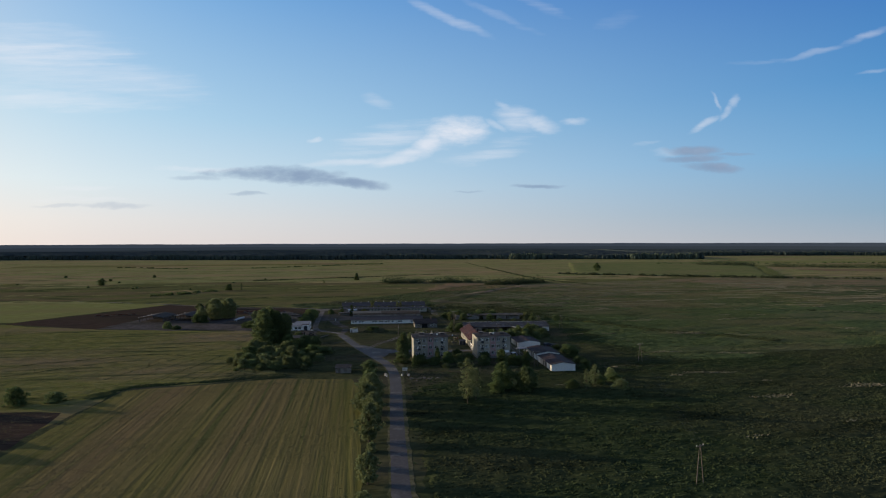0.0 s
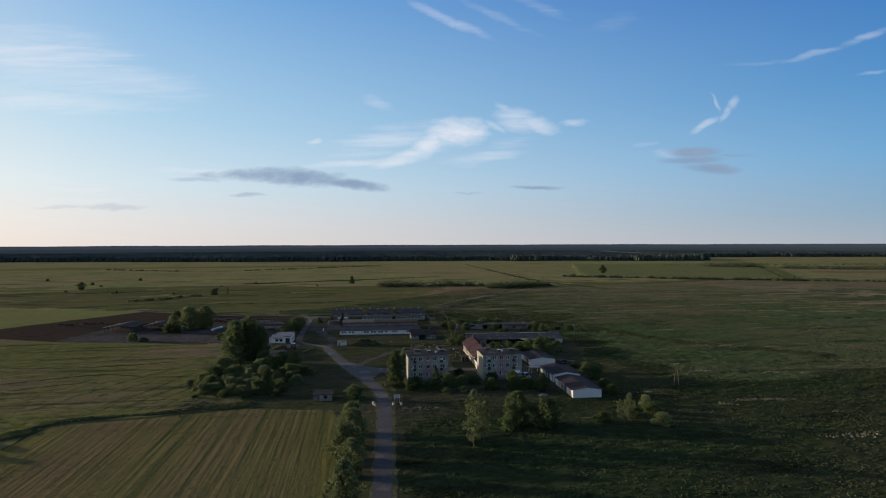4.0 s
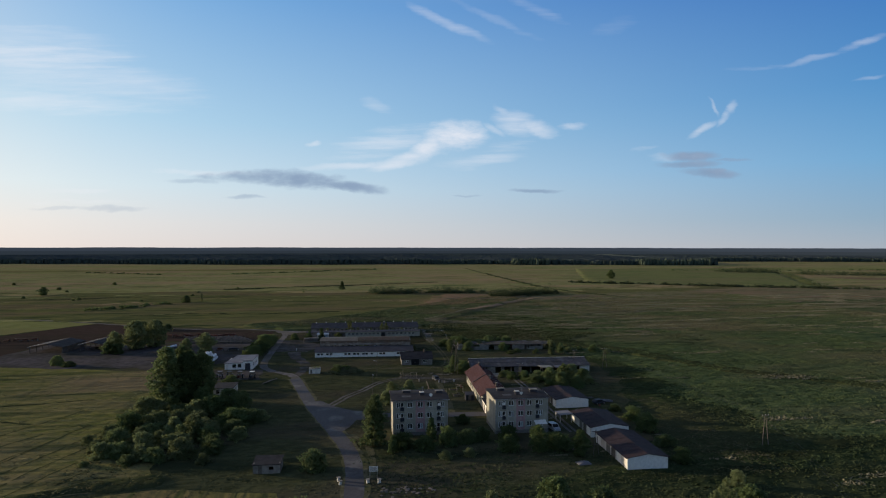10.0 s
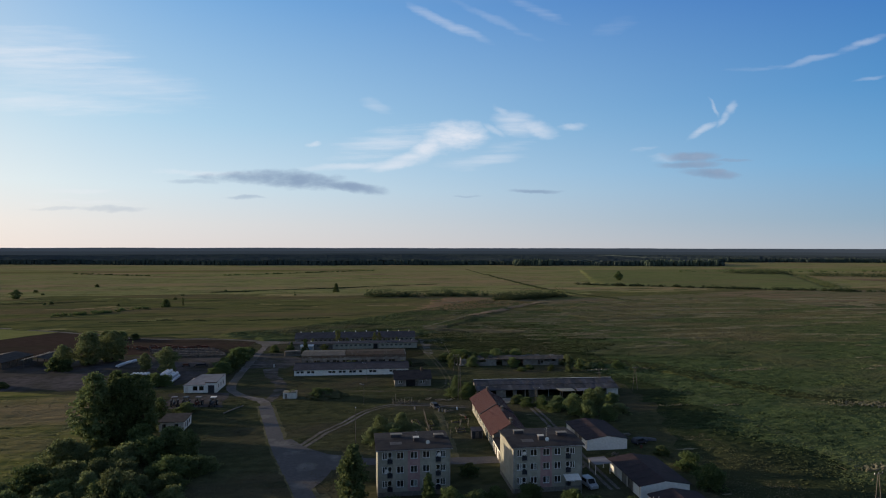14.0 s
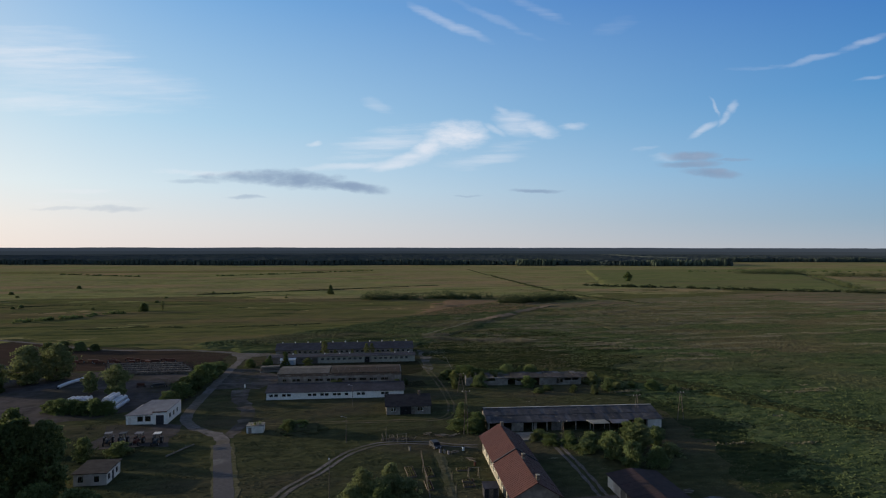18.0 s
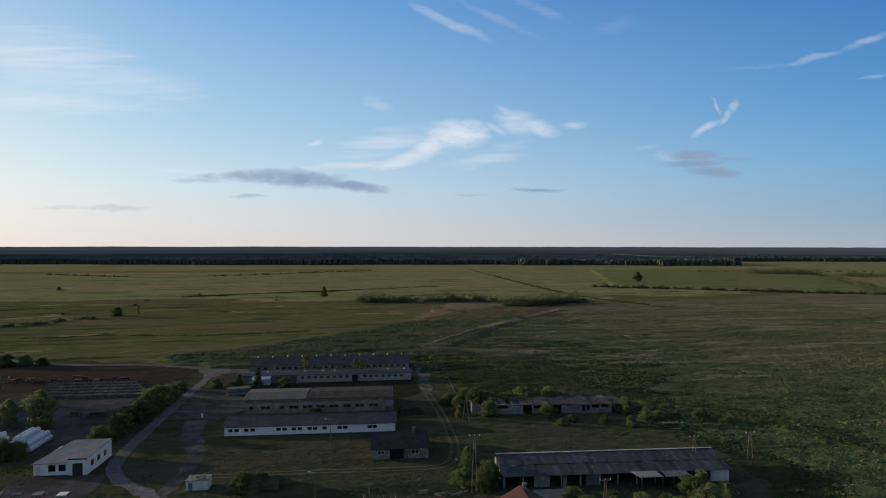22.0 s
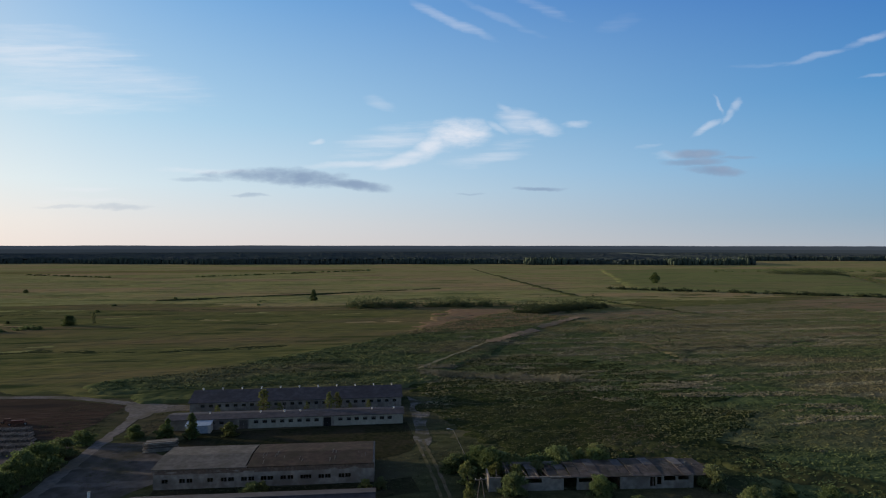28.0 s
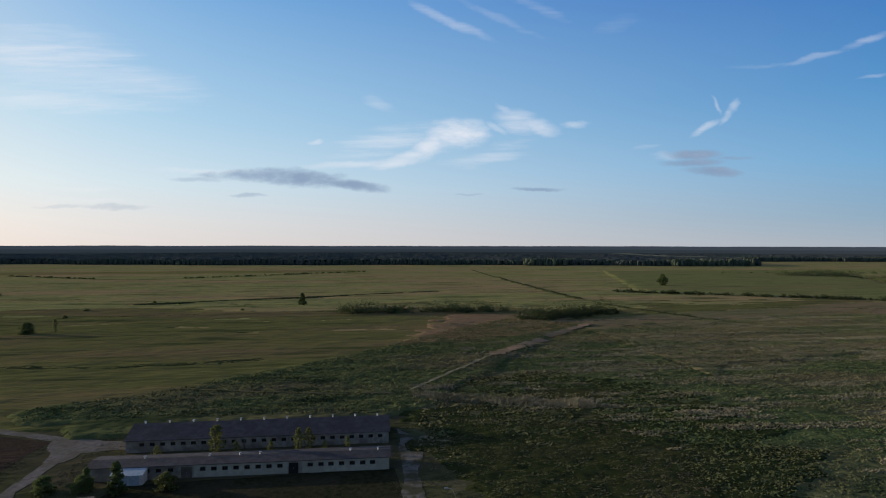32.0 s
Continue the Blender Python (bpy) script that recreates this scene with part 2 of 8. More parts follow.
# ---- materials ----
def mat(name, c1, c2, scale=1.0, rough=0.85, bump=0.3, c3=None, big=0.08, stretch=(1, 1, 1), metal=0.0, dist=0.03, amount=0.6, spec=0.15, vary=0.0, c4=None, streak=0.1, lines=(1, 1, 1), cut=0.56, island=0.0, swell=None):
    """Two colours mixed by a fine noise, a third by a broad one, a fourth in streaks; relief from the fine noise. Scales are per metre of the world."""
    m = bpy.data.materials.new(name)
    m.use_nodes = True
    n, l = m.node_tree.nodes, m.node_tree.links
    b = n["Principled BSDF"]
    b.inputs["Roughness"].default_value, b.inputs["Metallic"].default_value = rough, metal
    b.inputs["Specular IOR Level"].default_value = spec
    geo = n.new("ShaderNodeNewGeometry")

    def cloudy(s, detail, st):
        mp = n.new("ShaderNodeMapping")
        mp.inputs["Scale"].default_value = st
        l.new(geo.outputs["Position"], mp.inputs["Vector"])
        t = n.new("ShaderNodeTexNoise")
        t.inputs["Scale"].default_value, t.inputs["Detail"].default_value = s, detail
        l.new(mp.outputs[0], t.inputs["Vector"])
        return t.outputs["Fac"]

    def span(f, lo, hi, top):
        r = n.new("ShaderNodeMapRange")
        r.inputs[1].default_value, r.inputs[2].default_value, r.inputs[4].default_value = lo, hi, top
        l.new(f, r.inputs[0])
        return r.outputs[0]

    def blend(f, a, c):
        x = n.new("ShaderNodeMix")
        x.data_type = "RGBA"
        l.new(f, x.inputs["Factor"])
        if isinstance(a, tuple):
            x.inputs["A"].default_value = (*a, 1)
        else:
            l.new(a, x.inputs["A"])
        x.inputs["B"].default_value = (*c, 1)
        return x.outputs["Result"]

    fine = cloudy(scale, 6, stretch)
    colour = blend(span(fine, 0.36, 0.64, 1.0), c1, c2)
    if c3:
        colour = blend(span(cloudy(big, 4, stretch), 0.45, 0.62, amount), colour, c3)
    if c4:
        colour = blend(span(cloudy(streak, 5, lines), cut, cut + 0.12, 0.85), colour, c4)
    for source, k in ((n.new("ShaderNodeObjectInfo").outputs["Random"] if vary else None, vary), (geo.outputs["Random Per Island"], island)):
        if k:
            hsv = n.new("ShaderNodeHueSaturation")
            rv = n.new("ShaderNodeMapRange")
            rv.inputs[3].default_value, rv.inputs[4].default_value = 1 - k, 1 + k
            l.new(source, rv.inputs[0])
            l.new(rv.outputs[0], hsv.inputs["Value"])
            l.new(colour, hsv.inputs["Color"])
            colour = hsv.outputs[0]
    l.new(colour, b.inputs["Base Color"])
    if bump:
        bp = n.new("ShaderNodeBump")
        bp.inputs["Strength"].default_value, bp.inputs["Distance"].default_value = bump, dist
        l.new(fine, bp.inputs["Height"])
        l.new(bp.outputs[0], b.inputs["Normal"])
    if swell:
        # broad unevenness of the land: size, height and stretch of its swells
        sw = n.new("ShaderNodeBump")
        sw.inputs["Strength"].default_value, sw.inputs["Distance"].default_value = 1.0, swell[1]
        l.new(cloudy(swell[0], 7, swell[2]), sw.inputs["Height"])
        l.new(sw.outputs[0], bp.inputs["Normal"])
    return m


def leafy(name, c1, c2, scale=0.5):
    """Leaves: colour varies from leaf to leaf and from tree to tree, and some light passes through."""
    m = bpy.data.materials.new(name)
    m.use_nodes = True
    n, l = m.node_tree.nodes, m.node_tree.links
    b = n["Principled BSDF"]
    b.inputs["Roughness"].default_value = 0.65
    b.inputs["Specular IOR Level"].default_value = 0.05
    geo = n.new("ShaderNodeNewGeometry")
    info = n.new("ShaderNodeObjectInfo")
    mix = n.new("ShaderNodeMix")
    mix.data_type = "RGBA"
    mix.inputs["A"].default_value, mix.inputs["B"].default_value = (*c1, 1), (*c2, 1)
    l.new(geo.outputs["Random Per Island"], mix.inputs["Factor"])
    hsv = n.new("ShaderNodeHueSaturation")
    rv = n.new("ShaderNodeMapRange")
    rv.inputs[3].default_value, rv.inputs[4].default_value = 0.75, 1.25
    l.new(info.outputs["Random"], rv.inputs[0])
    l.new(rv.outputs[0], hsv.inputs["Value"])
    l.new(mix.outputs["Result"], hsv.inputs["Color"])
    l.new(hsv.outputs[0], b.inputs["Base Color"])
    tr = n.new("ShaderNodeBsdfTranslucent")
    l.new(hsv.outputs[0], tr.inputs["Color"])
    ms = n.new("ShaderNodeMixShader")
    ms.inputs[0].default_value = 0.35
    l.new(b.outputs[0], ms.inputs[1])
    l.new(tr.outputs[0], ms.inputs[2])
    l.new(ms.outputs[0], n["Material Output"].inputs["Surface"])
    return m


def glass(name):
    m = bpy.data.materials.new(name)
    m.use_nodes = True
    b = m.node_tree.nodes["Principled BSDF"]
    b.inputs["Base Color"].default_value = (0.75, 0.8, 0.8, 1)
    b.inputs["Roughness"].default_value = 0.04
    b.inputs["Transmission Weight"].default_value = 1.0
    b.inputs["IOR"].default_value = 1.45
    return m


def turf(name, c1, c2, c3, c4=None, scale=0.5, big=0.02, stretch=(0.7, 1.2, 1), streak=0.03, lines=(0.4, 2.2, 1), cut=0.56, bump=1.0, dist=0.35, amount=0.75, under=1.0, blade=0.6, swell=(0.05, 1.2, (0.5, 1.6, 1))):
    """Ground cover, and the same colours, scaled apart, for the tufts that stand in it."""
    # under below 1 paints the shade between tufts into the ground
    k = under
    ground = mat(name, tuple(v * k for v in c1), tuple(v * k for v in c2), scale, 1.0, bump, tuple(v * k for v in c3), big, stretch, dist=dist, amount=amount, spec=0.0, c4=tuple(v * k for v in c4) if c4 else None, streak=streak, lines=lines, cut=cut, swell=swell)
    # blade above 1 paints sunlight into the tufts' colour
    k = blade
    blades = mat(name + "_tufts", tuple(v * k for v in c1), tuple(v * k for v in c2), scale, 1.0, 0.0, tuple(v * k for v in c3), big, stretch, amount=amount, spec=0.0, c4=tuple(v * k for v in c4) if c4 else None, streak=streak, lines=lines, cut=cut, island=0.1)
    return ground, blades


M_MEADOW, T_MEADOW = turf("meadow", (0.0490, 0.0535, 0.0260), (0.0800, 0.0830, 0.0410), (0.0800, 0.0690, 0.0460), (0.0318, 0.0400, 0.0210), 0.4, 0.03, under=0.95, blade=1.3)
# brighter than the marsh: haze and grazing light are put into its colour
M_FARGRASS = turf("far_meadow", (0.1330, 0.1390, 0.0524), (0.2060, 0.1900, 0.0810), (0.2296, 0.1586, 0.0894), (0.0784, 0.0896, 0.0344), 0.16, 0.008, (0.4, 1.8, 1), 0.035, (0.3, 2.6, 1), 0.53, 1.0, 0.9, under=1.25, blade=1.3, swell=(0.035, 2.5, (0.45, 1.8, 1)))[0]
M_MARSH = turf("marsh_meadow", (0.0980, 0.1040, 0.0385), (0.1500, 0.1430, 0.0570), (0.1626, 0.1224, 0.0671), (0.0581, 0.0705, 0.0276), 0.2, 0.012, (0.4, 1.8, 1), 0.045, (0.3, 2.6, 1), 0.54, 1.0, 0.9, blade=1.1, under=0.93)[0]
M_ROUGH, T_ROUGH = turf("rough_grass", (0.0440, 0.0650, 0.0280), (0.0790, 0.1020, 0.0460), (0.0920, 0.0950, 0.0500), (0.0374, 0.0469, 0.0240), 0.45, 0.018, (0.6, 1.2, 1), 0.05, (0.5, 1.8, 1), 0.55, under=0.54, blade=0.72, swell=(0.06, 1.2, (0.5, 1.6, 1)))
# the rough grass again, brighter: sunlight is put into the colour
M_LITGRASS, T_LITGRASS = turf("lit_pasture", (0.0560, 0.0800, 0.0330), (0.0980, 0.1230, 0.0520), (0.1180, 0.1120, 0.0600), (0.0380, 0.0540, 0.0260), 0.45, 0.018, (0.6, 1.2, 1), 0.05, (0.5, 1.8, 1), 0.55, under=1.0, blade=1.0, swell=(0.06, 1.2, (0.5, 1.6, 1)))
M_RANK, T_RANK = turf("rank_pasture", (0.0500, 0.0640, 0.0270), (0.0840, 0.0950, 0.0420), (0.1050, 0.0880, 0.0520), (0.0300, 0.0400, 0.0190), 0.45, 0.018, (0.6, 1.2, 1), 0.05, (0.5, 1.8, 1), 0.55, under=1.15, blade=1.6, swell=(0.06, 1.2, (0.5, 1.6, 1)))
M_WET = turf("wet_pasture", (0.036, 0.052, 0.020), (0.066, 0.084, 0.032), (0.078, 0.080, 0.038), (0.120, 0.108, 0.070), 0.45, 0.02, (0.6, 1.2, 1), 0.06, (0.4, 2.2, 1), 0.62, swell=(0.06, 1.2, (0.5, 1.6, 1)), blade=0.9, under=0.52)[0]
M_REED, T_REED = turf("reedy_grass", (0.0580, 0.0820, 0.0360), (0.1050, 0.1210, 0.0560), (0.1450, 0.1220, 0.0720), (0.1850, 0.1720, 0.1120), 0.3, 0.022, (0.5, 1.5, 1), 0.035, (0.35, 2.8, 1), 0.58, under=0.84, blade=1.1, swell=(0.05, 1.5, (0.5, 1.8, 1)))
M_RED, T_RED = turf("reddish_dry_grass", (0.1720, 0.1123, 0.0696), (0.2098, 0.1492, 0.0937), (0.1678, 0.1360, 0.0714), (0.1091, 0.1009, 0.0446), 0.2, 0.02, blade=1.35)
M_BARE = mat("bare_reddish_sand", (0.200, 0.145, 0.100), (0.270, 0.200, 0.145), 0.5, 1.0, 0.4, (0.150, 0.128, 0.075), 0.08, dist=0.1, spec=0.0)
M_TAN = turf("tan_reed_grass", (0.118, 0.112, 0.058), (0.180, 0.155, 0.088), (0.205, 0.140, 0.090), (0.085, 0.098, 0.045), 0.2, 0.02, (0.4, 1.8, 1), 0.04, (0.3, 2.6, 1), 0.54)[0]
M_SAND, T_SAND = turf("pale_dry_reeds", (0.178, 0.162, 0.108), (0.252, 0.230, 0.165), (0.150, 0.142, 0.085), None, 0.4, 0.05, blade=0.9)
M_MOWN, T_MOWN = turf("mown_field", (0.1203, 0.1171, 0.0360), (0.1726, 0.1498, 0.0550), (0.1873, 0.1296, 0.0700), (0.0848, 0.0922, 0.0333), 0.6, 0.016, (1.2, 0.03, 1), 0.25, (1.9, 0.03, 1), 0.54, 1.0, 0.25, 0.85, blade=1.15, swell=(0.6, 0.18, (1.5, 0.04, 1)))
M_LAWN, T_LAWN = turf("hay_meadow", (0.1377, 0.1396, 0.0408), (0.2066, 0.1838, 0.0713), (0.2157, 0.1573, 0.0947), (0.0652, 0.0748, 0.0306), 0.3, 0.016, (0.6, 1.3, 1), 0.07, (0.2, 2.6, 1), 0.55, 1.0, 0.4, under=0.92, blade=1.35, swell=(0.08, 1.5, (0.25, 2.2, 1)))
M_BRIGHT = turf("bright_sown_strip", (0.165, 0.172, 0.058), (0.205, 0.205, 0.078), (0.185, 0.165, 0.070), None, 0.2, 0.02)[0]
M_FARGREEN = turf("far_green_hay", (0.128, 0.146, 0.054), (0.178, 0.184, 0.074), (0.168, 0.150, 0.072), (0.090, 0.108, 0.042), 0.16, 0.012, (0.4, 1.8, 1), 0.04, (0.3, 2.6, 1), 0.55)[0]
M_DYKE = turf("dark_dyke_grass", (0.036, 0.045, 0.019), (0.060, 0.067, 0.027), (0.046, 0.050, 0.024), None, 0.3, 0.05)[0]
M_PLOW = mat("ploughed_soil", (0.0442, 0.0315, 0.0253), (0.0718, 0.0515, 0.0403), 0.6, 1.0, 0.9, (0.0506, 0.042, 0.0299), 0.03, (0.3, 1.5, 1), dist=0.3, spec=0.0, c4=(0.0331, 0.0284, 0.0253), streak=0.08, lines=(0.3, 2, 1))
M_YARD = mat("bare_yard", (0.066, 0.059, 0.058), (0.104, 0.093, 0.090), 0.35, 1.0, 0.5, (0.040, 0.040, 0.024), 0.05, dist=0.1, spec=0.0, c4=(0.10, 0.088, 0.078), streak=0.06, lines=(0.6, 1.4, 1))
M_DARKGROUND = mat("dark_mottled_ground", (0.019, 0.022, 0.012), (0.036, 0.037, 0.020), 0.8, 1.0, 0.8, (0.046, 0.039, 0.028), 0.12, dist=0.2, spec=0.0)
M_YARDWORN = mat("trodden_grey_earth", (0.070, 0.063, 0.058), (0.115, 0.104, 0.096), 0.4, 1.0, 0.5, (0.046, 0.046, 0.027), 0.09, dist=0.1, spec=0.0, c4=(0.16, 0.145, 0.132), streak=0.12, lines=(0.7, 1.6, 1), cut=0.54)
M_WORN = mat("worn_grass", (0.0837, 0.0806, 0.0405), (0.1323, 0.1170, 0.0648), 0.5, 1.0, 0.5, (0.1148, 0.0975, 0.0743), 0.12, dist=0.1, spec=0.0, c4=(0.1553, 0.1300, 0.1107), streak=0.25)
M_DIRT = mat("dirt_track", (0.120, 0.109, 0.102), (0.190, 0.173, 0.162), 0.8, 1.0, 0.4, (0.095, 0.085, 0.055), 0.1, dist=0.08, spec=0.0)
M_WORNSLAB = mat("overgrown_concrete", (0.125, 0.116, 0.104), (0.19, 0.175, 0.158), 0.9, 1.0, 0.4, (0.062, 0.062, 0.034), 0.22, dist=0.06, amount=0.9, spec=0.0, c4=(0.075, 0.070, 0.050), streak=0.3, lines=(1, 1, 1), cut=0.52)
M_VERGE = mat("sandy_verge", (0.0861, 0.0810, 0.0451), (0.1435, 0.1305, 0.0804), 0.9, 1.0, 0.5, (0.0558, 0.0648, 0.0230), 0.12, dist=0.1, spec=0.0)
M_ASPHALT = mat("old_asphalt", (0.051, 0.045, 0.046), (0.075, 0.067, 0.068), 1.2, 0.8, 0.25, (0.052, 0.047, 0.047), 0.15, dist=0.02, amount=0.8, spec=0.3, c4=(0.15, 0.138, 0.125), streak=0.12)
M_BARK = mat("bark", (0.055, 0.042, 0.030), (0.11, 0.088, 0.065), 3.0, 0.95, 0.8, dist=0.03)
L_DARK = leafy("dark_leaves", (0.0667, 0.0957, 0.0377), (0.1189, 0.1537, 0.0580))
L_MID = leafy("mid_leaves", (0.0870, 0.1170, 0.0465), (0.1530, 0.1860, 0.0780))
L_PALE = leafy("pale_leaves", (0.1218, 0.1479, 0.0638), (0.1943, 0.2175, 0.0986))
L_BELT = leafy("belt_leaves", (0.046, 0.062, 0.030), (0.086, 0.106, 0.050))
L_YEL = leafy("yellowish_leaves", (0.1058, 0.1242, 0.0414), (0.1725, 0.1840, 0.0690))
# bluish tint puts haze into the colour of the far crowns and canopy
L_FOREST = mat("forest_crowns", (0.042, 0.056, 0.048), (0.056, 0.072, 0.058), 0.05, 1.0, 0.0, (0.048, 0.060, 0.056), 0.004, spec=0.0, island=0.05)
L_CANOPY = mat("hazy_forest_canopy", (0.036, 0.048, 0.048), (0.056, 0.070, 0.066), 0.035, 1.0, 0.0, (0.048, 0.058, 0.066), 0.003, spec=0.0)
L_FOREST2 = mat("light_forest_crowns", (0.056, 0.072, 0.054), (0.072, 0.090, 0.062), 0.05, 1.0, 0.0, spec=0.0, island=0.3)


# ---- builders ----
def mesh_of(bm, name, material):
    me = bpy.data.meshes.new(name)
    bm.normal_update()
    bm.to_mesh(me)
    bm.free()
    if material:
        me.materials.append(material)
    return me


def raw_mesh(name, verts, faces, material):
    me = bpy.data.meshes.new(name)
    me.from_pydata(verts, [], faces)
    me.materials.append(material)
    me.update()
    return me


def quads_mesh(name, verts, material, per=4):
    """verts: array (n, per, 3) of separate polygons."""
    n = len(verts)
    me = bpy.data.meshes.new(name)
    me.vertices.add(n * per)
    me.vertices.foreach_set("co", np.asarray(verts, np.float32).reshape(-1))
    me.loops.add(n * per)
    me.loops.foreach_set("vertex_index", np.arange(n * per, dtype=np.int32))
    me.polygons.add(n)
    me.polygons.foreach_set("loop_start", np.arange(0, n * per, per, dtype=np.int32))
    me.update()
    me.validate()
    me.materials.append(material)
    return me


def part(name, bm, material, parent, label=""):
    me = bm if isinstance(bm, bpy.types.Mesh) else mesh_of(bm, name, material)
    ob = new(name, me)
    ob.parent = parent
    if label:
        ob["label"] = label
    return ob


def thing(name, x, y, z=0.0, turn=0.0, label="", category="", group="", kind=""):
    ob = new(name)
    ob.matrix_world = pose(x, y, z, 0, 0, turn)
    ob.empty_display_size = 0.5
    return tagged(ob, label, category, group, kind)


def box(bm, x0, x1, y0, y1, z0, z1):
    v = [bm.verts.new((x, y, z)) for z in (z0, z1) for x, y in ((x0, y0), (x1, y0), (x1, y1), (x0, y1))]
    for f in ((3, 2, 1, 0), (4, 5, 6, 7), (0, 1, 5, 4), (1, 2, 6, 5), (2, 3, 7, 6), (3, 0, 4, 7)):
        bm.faces.new([v[i] for i in f])
    return bm


def B(*boxes):
    bm = bmesh.new()
    for b in boxes:
        box(bm, *b)
    return bm


def rod(bm, a, b, r0, r1=None, n=8):
    a, b = Vector(a), Vector(b)
    r1 = r0 if r1 is None else r1
    w = (b - a).normalized()
    u = w.orthogonal().normalized()
    v = w.cross(u)
    rings = [[bm.verts.new(p + (u * math.cos(k * math.tau / n) + v * math.sin(k * math.tau / n)) * r) for k in range(n)] for p, r in ((a, r0), (b, r1))]
    for k in range(n):
        bm.faces.new((rings[0][k], rings[0][(k + 1) % n], rings[1][(k + 1) % n], rings[1][k]))
    bm.faces.new(rings[0][::-1])
    bm.faces.new(rings[1])
    return bm


def slab(bm, quad, thick):
    """A plate with its top face on the quad (counterclockwise from above)."""
    q = [Vector(p) for p in quad]
    n = (q[1] - q[0]).cross(q[2] - q[0]).normalized()
    t = [bm.verts.new(p) for p in q]
    d = [bm.verts.new(p - n * thick) for p in q]
    bm.faces.new(t)
    bm.faces.new(d[::-1])
    k = len(q)
    for i in range(k):
        bm.faces.new((t[i], d[i], d[(i + 1) % k], t[(i + 1) % k]))
    return bm


def spline(points, step=2.0):
    """Catmull-Rom through the points."""
    p = [Vector(q) for q in points]
    p = [2 * p[0] - p[1]] + p + [2 * p[-1] - p[-2]]
    out = []
    for i in range(1, len(p) - 2):
        n = max(2, int((p[i + 1] - p[i]).length / step))
        for k in range(n):
            t = k / n
            out.append(0.5 * (2 * p[i] + (p[i + 1] - p[i - 1]) * t + (2 * p[i - 1] - 5 * p[i] + 4 * p[i + 1] - p[i + 2]) * t ** 2
                              + (3 * p[i] - p[i - 1] - 3 * p[i + 1] + p[i + 2]) * t ** 3))
    return out + [p[-2]]


def ribbon(name, points, width, material, z, rag=0.2, shift=0.0, kind="structure", label="", category="road"):
    line = spline([(x, y, 0) for x, y in points])
    verts, faces = [], []
    for i, p in enumerate(line):
        d = (line[min(i + 1, len(line) - 1)] - line[max(i - 1, 0)]).normalized()
        side = Vector((-d.y, d.x, 0))
        w = width(i / (len(line) - 1)) if callable(width) else width
        for s in (1, -1):
            e = p + side * (s * w / 2 + shift + rag * noise.noise(Vector((p.x * 0.35, p.y * 0.35, 7 * s))))
            verts.append((e.x, e.y, z * 0.5))
        if i:
            faces.append((2 * i - 2, 2 * i - 1, 2 * i + 1, 2 * i))
    return tagged(new(name, raw_mesh(name, verts, faces, material)), label, category, "", kind)


def patch(name, outline, material, z, rag=1.0, label="", category="field"):
    """A field: its outline, with a ragged edge."""
    bm = bmesh.new()
    vs, n = [], len(outline)
    for i in range(n):
        a, b = Vector((*outline[i], 0)), Vector((*outline[(i + 1) % n], 0))
        k = max(1, int((b - a).length / 3.0))
        d = (b - a).normalized()
        for j in range(k):
            p = a.lerp(b, j / k)
            o = rag * (1.5 * noise.noise(p * 0.03) + noise.noise(p * 0.12) + 0.5 * noise.noise(p * 0.5))
            vs.append(bm.verts.new((p.x - d.y * o, p.y + d.x * o, z * 0.5)))
    f = bm.faces.new(vs)
    f.normal_update()
    if f.normal.z < 0:
        f.normal_flip()
    bmesh.ops.triangulate(bm, faces=[f])
    return tagged(new(name, mesh_of(bm, name, material)), label, category, "", "structure")


# ---- ground ----
R = 5000
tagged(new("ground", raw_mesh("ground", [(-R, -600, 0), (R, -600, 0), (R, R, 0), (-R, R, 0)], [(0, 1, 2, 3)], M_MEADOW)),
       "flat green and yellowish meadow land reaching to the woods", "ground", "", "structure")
patch("far_field", [(-1900, 520), (-160, 515), (-25, 462), (60, 480), (110, 560), (190, 620), (480, 700), (1900, 640), (2900, 2300), (-2300, 1900)], M_FARGRASS, 0.012, 6,
      "wide yellowish-green marsh meadow", "meadow")
patch("reed_field", [(58, 440), (62, 480), (112, 560), (192, 622), (420, 690), (620, 700), (1300, 600), (1300, 380), (700, 400), (400, 430), (250, 400), (150, 450)], M_REED, 0.020, 7, "pasture streaked with pale dry reeds", "pasture")
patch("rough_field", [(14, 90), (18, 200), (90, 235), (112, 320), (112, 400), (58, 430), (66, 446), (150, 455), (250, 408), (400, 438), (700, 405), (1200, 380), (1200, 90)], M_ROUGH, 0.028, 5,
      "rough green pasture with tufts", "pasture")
patch("reddish_field", [(72, 605), (100, 637), (134, 673), (112, 700), (84, 660)], M_RED, 0.036, 4, "reddish dry grass in the marsh meadow", "meadow")
patch("mown_field", [(-86, 60), (-83, 152), (-82, 192), (-79, 214), (-53, 219), (-28, 225), (-2, 220), (1, 200), (0, 60)], M_MOWN, 0.044, 0.8, "mown brownish field with rows of cut grass", "field")
patch("green_field", [(-420, 150), (-90, 150), (-83, 195), (-80, 217), (-53, 221), (-30, 228), (-45, 300), (-60, 345), (-150, 368), (-210, 395), (-420, 420)], M_LAWN, 0.052, 1.5, "lush green hay meadow", "meadow")
patch("dark_plot", [(-170, 145), (-84.5, 157), (-87, 189), (-170, 204)], M_PLOW, 0.060, 0.8, "small dark bare plot beside the mown field", "field")
patch("sown_strip", [(-420, 470), (-215, 408), (-150, 508), (-190, 520), (-420, 560)], M_BRIGHT, 0.060, 1.0, "bright light-green sown strip", "field")
